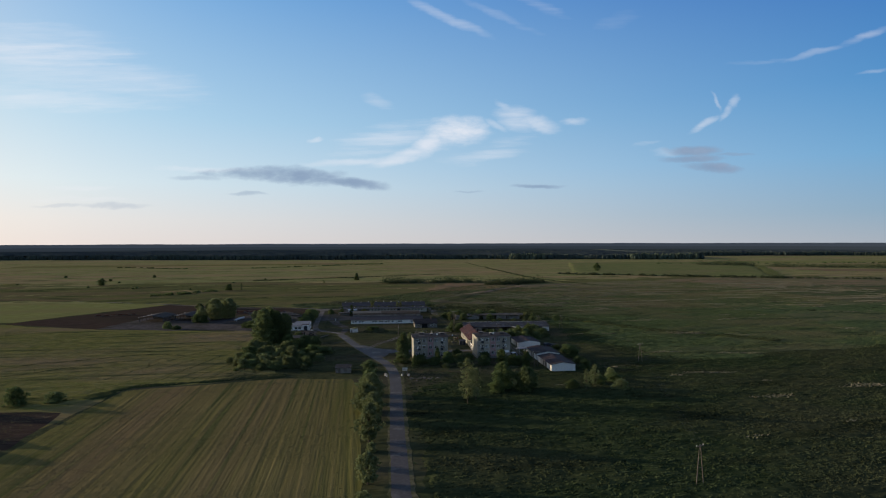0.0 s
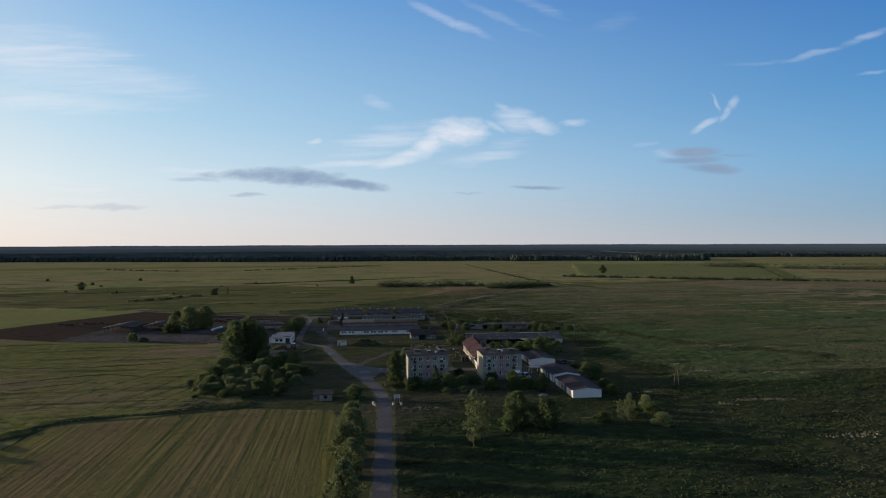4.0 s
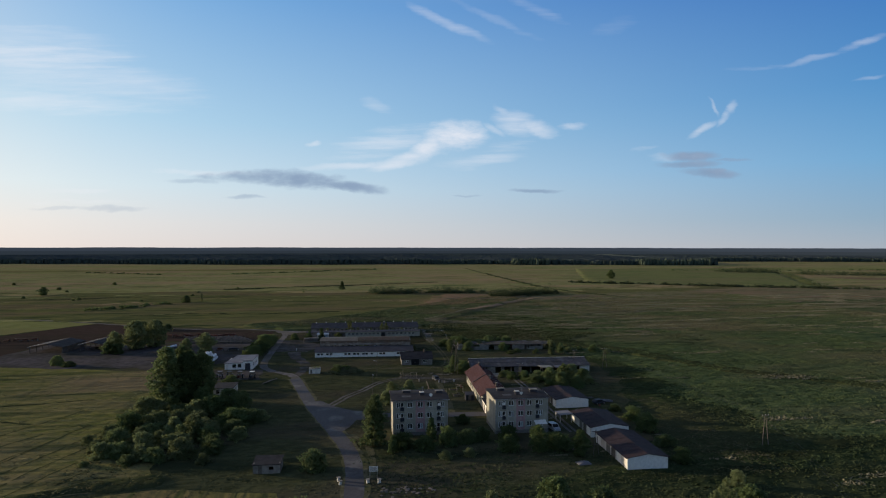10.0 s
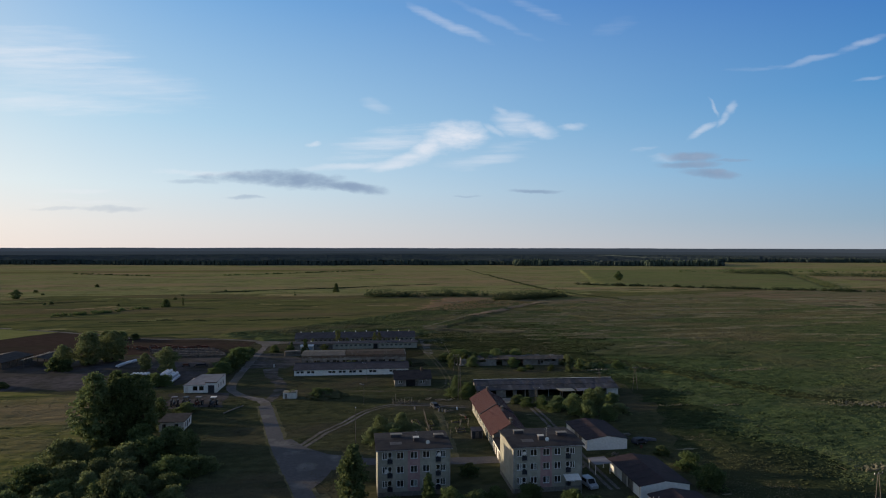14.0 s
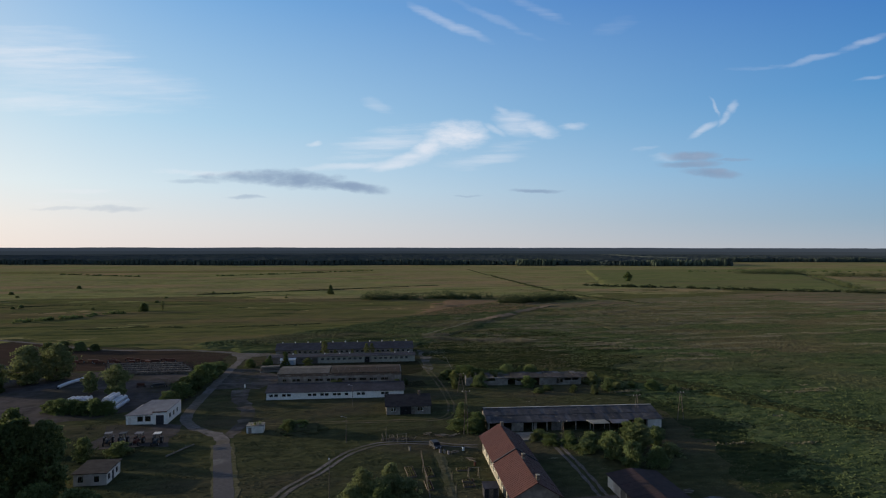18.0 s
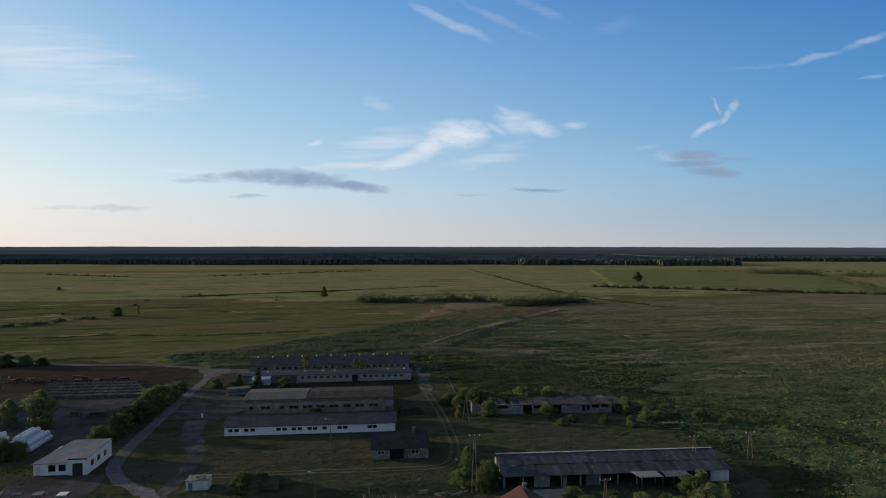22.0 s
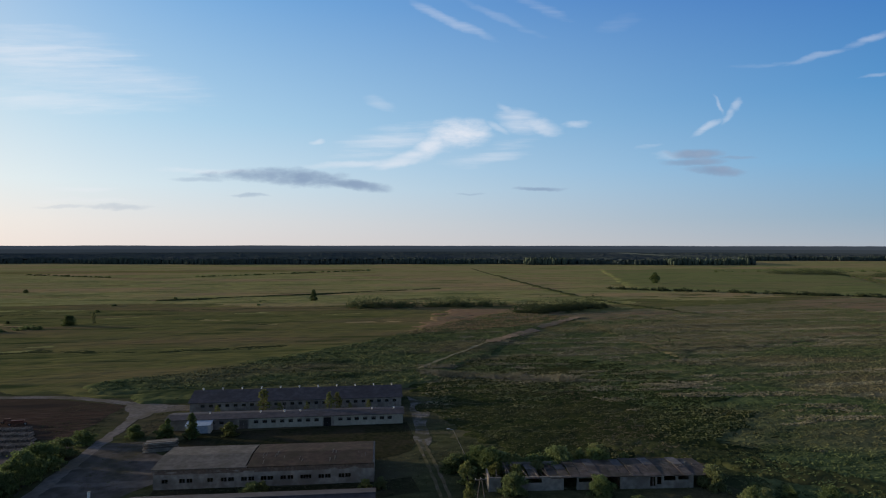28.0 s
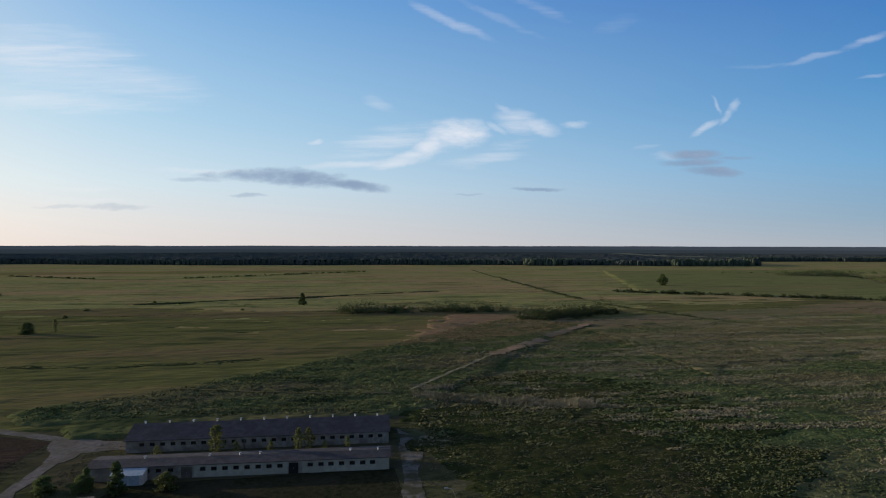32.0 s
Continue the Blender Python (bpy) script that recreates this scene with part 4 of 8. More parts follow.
# by the ruin
for k, x, y, s in (("bush_a", 66, 377.5, 1.0), ("bush_c", 82.5, 374.5, 1.0), ("bush_p", 106, 374.5, 1.3), ("bush_p", 109, 368, 0.9), ("bush_p", 113, 369, 1.0), ("bush_b", 84, 366, 0.8), ("bush_b", 88, 369, 0.8), ("bush_y", 97, 368, 0.9),
                   ("bush_y", 58, 384, 1.4), ("bush_y", 57, 376, 1.2), ("bush_a", 57, 391, 1.0), ("bush_c", 64, 388.5, 1.15), ("bush_y", 69, 388, 1.6), ("bush_c", 73.5, 388, 1.2), ("bush_a", 78.5, 387.5, 1.3), ("bush_y", 83, 387.5, 1.6), ("bush_c", 87, 387, 1.05), ("bush_y", 93, 387, 1.3), ("bush_p", 102.2, 362.5, 0.75), ("willow_b", 107.3, 364, 0.75), ("bush_y", 95.2, 365, 0.8), ("bush_c", 113, 371, 0.7), ("bush_c", 118, 368.5, 0.6), ("bush_c", 123.5, 364.5, 0.9), ("bush_a", 129, 361, 0.8), ("bush_p", 108, 379, 1.0), ("bush_y", 66, 389, 1.8), ("bush_p", 88, 389, 1.4), ("bush_c", 62, 392, 1.2), ("bush_y", 64, 384.5, 1.5), ("bush_y", 68, 383, 1.6), ("bush_p", 73, 384.5, 1.0)):
    plant(k, x, y, s)
# between the stables, on the barns' flanks, and by the dark plot
for k, x, y, s in (("sapling", 9.4, 438, 1.96), ("sapling", -2.9, 437, 1.0), ("sapling", 27.6, 438, 1.55), ("sapling", 29.9, 438.5, 1.62), ("sapling", 38.8, 439, 0.9), ("sapling", 13.9, 437.5, 1.0), ("sapling", 21.4, 438, 0.9), ("sapling", 33.5, 438, 0.7),
                   ("bush_y", 17.5, 384, 1.2), ("bush_a", 15.5, 383.6, 0.7), ("bush_y", 37.5, 383.2, 1.1), ("bush_p", 40.5, 384, 0.7), ("bush_c", -105, 200, 1.4), ("bush_b", -95, 203, 1.3), ("tree_c", -138, 172, 1.0), ("tree_c", -146, 203, 1.0),
                   ("tree_a", -150, 178, 1.0), ("bush_c", -99, 166, 1.0)):
    plant(k, x, y, s)
# far out in the meadow
for k, x, y, s in (("cone_a", -3.3, 785, 1.1), ("tree_c", 394, 956, 1.5), ("bush_c", -133.6, 643, 1.6), ("birch_b", -122, 648, 0.8), ("tree_b", -296.5, 744, 1.1), ("birch_b", -505, 800, 1.0), ("birch_a", -520, 830, 0.9), ("bush_c", -380, 690, 1.2)):
    plant(k, x, y, s)
def hedge(name, x0, y0, x1, y1, wide, n, lo, hi, material, label, seed):
    """A belt of shrubs far out, in one mesh of leaf clumps."""
    q = np.random.RandomState(seed)
    u = q.uniform(0, 1, n)
    gap = np.sin(u * 37 + seed) + np.sin(u * 11.3) > -1.55
    u = u[gap]
    cx, cy = x0 + (x1 - x0) * u, y0 + (y1 - y0) * u + q.normal(0, wide, len(u))
    h = lo + (hi - lo) * q.uniform(0, 1, len(u)) ** 1.8
    c, r = [], []
    for a, b, k in zip(cx, cy, h):
        for j in range(10):
            rr_ = k * q.uniform(0.22, 0.4)
            c.append((a + q.normal(0, 0.45) * k, b + q.normal(0, 0.45) * k, max(rr_ * 0.7, k * q.uniform(0.1, 0.85))))
            r.append(rr_)
    tagged(new(name, quads_mesh(name, leaves(np.array(c), np.array(r), 22, 0.32, q), material)), label, "hedge", "", "stuff")


hedge("shrub_belt", 30, 722, 146, 720, 3.5, 110, 2.5, 10.5, L_BELT, "belt of mixed shrubs and young trees in the meadow", 1)
hedge("willow_belt", 144, 664, 222, 706, 6, 120, 3.0, 9.5, L_BELT, "dense grey-green willow shrubs in the meadow", 2)
hedge("shrub_belt", -190, 584, -142, 632, 3, 46, 1.4, 3.2, L_DARK, "low dark shrubs along a ditch", 3)
hedge("hedgerow", 300, 880, 565, 716, 3, 230, 1.6, 4.4, L_BELT, "long dark hedgerow across the meadow", 4)
hedge("hedgerow", 565, 716, 900, 610, 3, 130, 1.6, 4.2, L_BELT, "long dark hedgerow across the meadow", 5)
hedge("willow_belt", 690, 1150, 790, 1110, 14, 90, 7.0, 14.0, L_BELT, "tall willows along a ditch far out", 6)
hedge("hedgerow", 860, 1040, 1250, 900, 6, 90, 2.0, 5.5, L_DARK, "dark shrubs along far fields", 7)
hedge("hedgerow", 640, 1230, 1500, 1170, 5, 120, 2.0, 5.0, L_DARK, "dark shrubs along far fields", 8)
hedge("hedgerow", -480, 1275, -315, 1177, 4, 50, 1.0, 2.4, L_DARK, "low shrubs along a far ditch", 9)
hedge("hedgerow", -205, 1182, 55, 1367, 4, 110, 1.0, 2.6, L_DARK, "low shrubs along a far ditch", 10)
hedge("willow_belt", 790, 1060, 960, 960, 14, 100, 5.0, 11.0, L_BELT, "tall dark shrubs along a ditch far out", 12)
hedge("reed_belt", 760, 1050, 565, 745, 7, 120, 2.0, 5.5, L_PALE, "pale reeds and willows along a wide ditch", 11)
for i in range(16):
    plant(rnd.choice(("bush_c", "bush_b")), rnd.uniform(-420, 0), rnd.uniform(560, 960), rnd.uniform(0.5, 1.0), 0.0, "lone dark shrub out in the meadow")


def blob_field(n, rs, x, y, h, w, material, name, label, category):
    """Far trees in one mesh: each a lumpy crown of a few faces on the ground."""
    k = 5
    levels = np.array([(0.0, 0.6), (0.35, 1.0), (0.75, 0.75), (1.0, 0.08)])
    ang = np.arange(k) * math.tau / k
    verts = np.zeros((n, len(levels), k, 3))
    for j, (lz, lr) in enumerate(levels):
        r = (w[:, None] / 2) * lr * rs.uniform(0.65, 1.25, (n, k))
        verts[:, j, :, 0] = x[:, None] + r * np.cos(ang)
        verts[:, j, :, 1] = y[:, None] + r * np.sin(ang)
        verts[:, j, :, 2] = h[:, None] * lz * rs.uniform(0.92, 1.08, (n, k))
    idx = np.arange(n * len(levels) * k).reshape(n, len(levels), k)
    f = [np.stack([idx[:, j, :], np.roll(idx[:, j, :], -1, 1), np.roll(idx[:, j + 1, :], -1, 1), idx[:, j + 1, :]], -1).reshape(-1, 4) for j in range(len(levels) - 1)]
    me = raw_mesh(name, verts.reshape(-1, 3).tolist(), np.concatenate(f).tolist(), material)
    return tagged(new(name, me), label, category, "", "stuff")


rs = np.random.RandomState(21)


def edge(x):
    """Distance of the woods' edge along the meadow."""
    return 1715 - 0.14 * x + 22 * np.sin(x / 170.0) + 12 * np.sin(x / 41.0) + np.where(x > 960, np.clip((x - 960) * 6.0, 0, 330), 0)


n = 9000
x = rs.uniform(-1700, 3000, n)
y = edge(x) + np.abs(rs.normal(0, 26, n))
h = rs.uniform(9, 17, n) * (0.86 + 0.14 * np.sin(x / 37.0) * np.sin(x / 91.0 + y / 50))
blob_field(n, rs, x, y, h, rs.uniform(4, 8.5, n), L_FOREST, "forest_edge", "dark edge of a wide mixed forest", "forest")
n = 900
x = rs.uniform(300, 960, n)
y = edge(x) - 10 + rs.normal(0, 7, n)
keep = (np.sin(x / 60.0) + 0.6 * np.sin(x / 23.0)) > 0.35
x, y = x[keep], y[keep]
n = len(x)
blob_field(n, rs, x, y, rs.uniform(9, 19, n), rs.uniform(4, 8, n), L_FOREST2, "forest_edge_birches", "lighter green trees before the dark forest", "forest")
# the closed canopy behind the edge: one uneven sheet of crowns
gx, gd = np.meshgrid(np.arange(-1900, 3000, 9.0), np.arange(12, 1000, 11.0))
gx = gx + rs.uniform(-3.5, 3.5, gx.shape)
gy = edge(gx) + gd + rs.uniform(-4, 4, gx.shape)
gz = 15.2 - 6.5 * np.exp(-gd / 34.0) + 1.3 * np.sin(gx / 130 + gy / 210) + 0.8 * np.sin(gx / 47 - gy / 90) + rs.normal(0, 0.75, gx.shape) - np.where(rs.uniform(0, 1, gx.shape) < 0.06, 3.0, 0.0)
gi = np.arange(gx.size).reshape(gx.shape)
gf = np.stack([gi[:-1, :-1], gi[:-1, 1:], gi[1:, 1:], gi[1:, :-1]], -1).reshape(-1, 4)
gf = gf[(np.hypot(gx, gy - 150).reshape(-1)[gf] < 2480).all(1)]
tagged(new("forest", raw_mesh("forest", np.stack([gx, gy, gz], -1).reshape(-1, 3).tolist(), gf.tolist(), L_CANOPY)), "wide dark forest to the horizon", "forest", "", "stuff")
# the last woods before the horizon, haze put in as a faint bluish glow
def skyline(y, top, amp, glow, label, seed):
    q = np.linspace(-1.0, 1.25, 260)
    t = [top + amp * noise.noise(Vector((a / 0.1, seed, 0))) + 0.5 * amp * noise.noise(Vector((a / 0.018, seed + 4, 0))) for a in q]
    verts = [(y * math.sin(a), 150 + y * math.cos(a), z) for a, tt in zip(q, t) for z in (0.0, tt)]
    m = bpy.data.materials.new("haze_glow")
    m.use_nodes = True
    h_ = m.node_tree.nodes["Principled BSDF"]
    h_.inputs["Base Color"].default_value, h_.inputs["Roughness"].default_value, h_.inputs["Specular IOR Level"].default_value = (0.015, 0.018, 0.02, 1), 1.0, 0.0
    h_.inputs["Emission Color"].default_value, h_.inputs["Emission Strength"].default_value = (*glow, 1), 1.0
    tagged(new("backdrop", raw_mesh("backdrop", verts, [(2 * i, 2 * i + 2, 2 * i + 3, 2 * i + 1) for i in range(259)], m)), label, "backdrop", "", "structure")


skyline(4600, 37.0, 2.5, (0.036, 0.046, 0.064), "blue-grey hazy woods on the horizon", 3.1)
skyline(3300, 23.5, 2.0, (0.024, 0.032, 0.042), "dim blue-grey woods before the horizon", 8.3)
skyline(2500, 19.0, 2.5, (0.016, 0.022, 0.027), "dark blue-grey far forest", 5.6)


# ---- building parts ----
M_CREAM = mat("cream_render", (0.285, 0.27, 0.215), (0.355, 0.335, 0.27), 1.5, 0.9, 0.15, (0.245, 0.228, 0.19), 0.25, dist=0.01)
M_PINK = mat("dusty_pink_render", (0.31, 0.19, 0.185), (0.37, 0.24, 0.225), 1.5, 0.9, 0.15, dist=0.01)
M_PLINTH = mat("grey_plinth", (0.148, 0.133, 0.1152), (0.2072, 0.189, 0.16), 2.0, 0.9, 0.3, dist=0.02)
M_FELT = mat("bitumen_felt", (0.0184, 0.0167, 0.0188), (0.0344, 0.0314, 0.0334), 0.8, 0.85, 0.2, (0.0459, 0.0398, 0.0376), 0.25, dist=0.02)
M_WHITE = mat("white_paint", (0.66, 0.635, 0.58), (0.76, 0.735, 0.68), 2.0, 0.7, 0.1, dist=0.005)
M_FRAME = mat("white_window_frame", (0.74, 0.74, 0.72), (0.82, 0.82, 0.80), 3.0, 0.5, 0.05, dist=0.003)
M_LIME = mat("limewashed_wall", (0.52, 0.485, 0.43), (0.68, 0.64, 0.57), 1.2, 0.9, 0.3, (0.3228, 0.2868, 0.2369), 0.3, dist=0.02)
M_DIRTY = mat("stained_plaster", (0.1838, 0.1645, 0.1408), (0.2723, 0.2467, 0.2112), 1.0, 0.95, 0.4, (0.1362, 0.1151, 0.096), 0.35, dist=0.03, amount=0.8)
M_BRICK = mat("old_brick", (0.105, 0.075, 0.058), (0.165, 0.122, 0.096), 2.0, 0.95, 0.4, (0.0862, 0.068, 0.056), 0.5, dist=0.03, c4=(0.26, 0.235, 0.205), streak=0.55, lines=(0.5, 1, 2.2), cut=0.55)
M_SLATE = mat("grey_fibre_cement", (0.0462, 0.0437, 0.0493), (0.068, 0.0635, 0.0715), 0.9, 0.8, 0.3, (0.0381, 0.0347, 0.037), 0.2, dist=0.03)
M_SLATE2 = mat("weathered_fibre_cement", (0.0555, 0.0542, 0.0609), (0.0832, 0.0803, 0.087), 0.9, 0.85, 0.3, (0.0416, 0.0412, 0.0392), 0.2, dist=0.03, vary=0.12)
M_RUINROOF = mat("rotten_felt_roof", (0.050, 0.043, 0.041), (0.085, 0.074, 0.070), 0.8, 0.95, 0.5, (0.036, 0.036, 0.026), 0.25, dist=0.06, vary=0.2, c4=(0.13, 0.118, 0.108), streak=0.35, cut=0.58)
M_SLATE3 = mat("bleached_fibre_cement", (0.085, 0.082, 0.088), (0.12, 0.115, 0.118), 0.9, 0.85, 0.3, (0.06, 0.06, 0.055), 0.2, dist=0.03, vary=0.12)
M_RUSTFELT = mat("brown_stained_felt", (0.0374, 0.026, 0.0209), (0.0646, 0.0465, 0.036), 0.8, 0.9, 0.3, (0.0306, 0.0279, 0.0174), 0.25, dist=0.03)
M_BARESLAB = mat("bare_concrete_roof", (0.082, 0.076, 0.070), (0.125, 0.115, 0.105), 1.0, 0.9, 0.3, (0.062, 0.060, 0.050), 0.3, dist=0.02)
M_TILE = mat("red_brown_sheet_roof", (0.068, 0.029, 0.024), (0.090, 0.040, 0.033), 1.2, 0.6, 0.25, (0.0706, 0.0327, 0.0282), 0.3, dist=0.02, vary=0.08)
M_MAROON = mat("dark_maroon_felt", (0.0297, 0.0189, 0.0204), (0.0445, 0.0288, 0.0302), 0.9, 0.8, 0.2, (0.0233, 0.0185, 0.0200), 0.2, dist=0.02)
M_TIN = mat("pale_sheet_roof", (0.135, 0.130, 0.142), (0.185, 0.178, 0.19), 0.8, 0.6, 0.15, (0.115, 0.108, 0.112), 0.3, dist=0.02)
M_DARK = mat("dark_opening", (0.012, 0.012, 0.013), (0.025, 0.024, 0.023), 2.0, 0.9, 0.1)
M_RAIL = mat("dark_painted_rail", (0.03, 0.03, 0.035), (0.05, 0.05, 0.055), 3.0, 0.6, 0.1)
M_WOOD = mat("grey_weathered_wood", (0.10, 0.085, 0.07), (0.17, 0.145, 0.12), 4.0, 0.9, 0.4, (0.07, 0.06, 0.05), 0.6, dist=0.01)
M_POLE = mat("pole_wood", (0.15, 0.13, 0.105), (0.23, 0.205, 0.165), 3.0, 0.9, 0.3, dist=0.01)
M_CONC = mat("concrete", (0.1998, 0.1855, 0.16), (0.2812, 0.259, 0.224), 1.5, 0.9, 0.3, (0.148, 0.14, 0.1152), 0.4, dist=0.02)
M_METAL = mat("dull_metal", (0.32, 0.32, 0.33), (0.42, 0.42, 0.43), 3.0, 0.45, 0.1, metal=0.7)
M_WRAP = mat("white_bale_film", (0.5148, 0.5304, 0.5600), (0.6240, 0.6318, 0.6560), 1.5, 0.35, 0.3, dist=0.03)
M_LOG = mat("log_bark", (0.10, 0.078, 0.06), (0.19, 0.15, 0.12), 2.0, 0.95, 0.5, dist=0.03, vary=0.3)
M_RUST = mat("rusty_red_iron", (0.075, 0.032, 0.022), (0.115, 0.052, 0.035), 3.0, 0.8, 0.3, (0.063, 0.0375, 0.032), 0.5)
M_TYRE = mat("rubber", (0.018, 0.018, 0.018), (0.03, 0.03, 0.03), 4.0, 0.85, 0.2)
M_BLUE = mat("pale_blue_paint", (0.289, 0.3528, 0.4264), (0.374, 0.4368, 0.492), 1.5, 0.8, 0.2, dist=0.01)
M_CARDARK = mat("dark_car_paint", (0.03, 0.035, 0.045), (0.045, 0.05, 0.06), 3.0, 0.55, 0.0)
M_CARWHITE = mat("pale_car_paint", (0.3300, 0.3360, 0.3480), (0.3720, 0.3780, 0.3900), 3.0, 0.25, 0.0)
M_TRACTOR = mat("faded_tractor_red", (0.0720, 0.0240, 0.0180), (0.1080, 0.0420, 0.0300), 3.0, 0.6, 0.1)
M_GLASS = glass("window_glass")
M_CURTAIN = mat("net_curtain", (0.55, 0.54, 0.52), (0.68, 0.67, 0.65), 4.0, 0.95, 0.2, dist=0.01)


def pierced(bm, x0, x1, y0, y1, z0, z1, holes):
    """A wall along x with holes (x, z, width, height) right through it."""
    xs = sorted({x0, x1, *(min(max(v, x0), x1) for h in holes for v in (h[0], h[0] + h[2]))})
    for a, b in zip(xs, xs[1:]):
        if b - a < 0.005:
            continue
        m = (a + b) / 2
        cuts = sorted((max(z0, h[1]), min(z1, h[1] + h[3])) for h in holes if h[0] < m < h[0] + h[2])
        z = z0
        for c0, c1 in cuts:
            if c0 > z + 0.005:
                box(bm, a, b, y0, y1, z, c0)
            z = max(z, c1)
        if z < z1 - 0.005:
            box(bm, a, b, y0, y1, z, z1)
    bmesh.ops.remove_doubles(bm, verts=bm.verts[:], dist=0.0005)
    return bm


SASH = {}


def window(parent, x, y, z, w, h, frame_mat=None, bars=1, across=0, name="window", turn=0.0, curtain=False):
    """A window set in a hole: the frame, a pane and, where there is one, a net curtain."""
    frame_mat = frame_mat or M_FRAME
    key = (round(w, 2), round(h, 2), frame_mat.name, bars, across)
    if key not in SASH:
        t = 0.09
        bm = B((0, w, 0, 0.08, 0, t), (0, w, 0, 0.08, h - t, h), (0, t, 0, 0.08, t, h - t), (w - t, w, 0, 0.08, t, h - t))
        for i in range(bars):
            c = w * (i + 1) / (bars + 1)
            box(bm, c - t * 0.7, c + t * 0.7, 0, 0.08, t, h - t)
        for i in range(across):
            c = h * (i + 1) / (across + 1)
            box(bm, t, w - t, 0.005, 0.07, c - t / 2, c + t / 2)
        SASH[key] = (mesh_of(bm, "window_frame", frame_mat), mesh_of(B((0.03, w - 0.03, 0.045, 0.055, 0.03, h - 0.03)), "pane", M_GLASS),
                     mesh_of(B((w * 0.52, w - 0.06, 0.2, 0.22, 0.05, h - 0.05)), "curtain", M_CURTAIN))
    f, p, c = SASH[key]
    ob = part(name, f, None, parent)
    ob.matrix_basis = pose(x, y, z, 0, 0, turn)
    part("pane", p, None, ob)
    if curtain:
        part("curtain", c, None, ob)
    return ob


def dish(parent, x, y, z):
    bm = bmesh.new()
    ring = [[bm.verts.new((x + r * math.cos(k * math.tau / 12), y - 0.25 + r * r * 0.5, z + r * math.sin(k * math.tau / 12))) for k in range(12)] for r in (0.08, 0.3, 0.42)]
    for i in range(2):
        for k in range(12):
            bm.faces.new((ring[i][k], ring[i][(k + 1) % 12], ring[i + 1][(k + 1) % 12], ring[i + 1][k]))
    bm.faces.new(ring[0])
    rod(bm, (x, y, z - 0.2), (x, y - 0.25, z), 0.03)
    part("satellite_dish", bm, M_WHITE, parent, "pale satellite dish")


RAIL_BAR = mesh_of(B((-0.1, 0.95, -0.30, -0.26, 0.98, 1.03)), "balcony_rail", M_RAIL)
RAIL_SLAB = mesh_of(B((-0.1, 0.95, -0.30, 0.0, -0.12, -0.03)), "balcony_slab", M_CONC)
RAIL_SCREEN = mesh_of(B((-0.08, 0.93, -0.25, -0.235, 0.1, 0.9)), "rail_screen", M_RAIL)
BALUSTER = mesh_of(B((0, 0.03, -0.29, -0.26, -0.03, 0.98)), "baluster", M_RAIL)


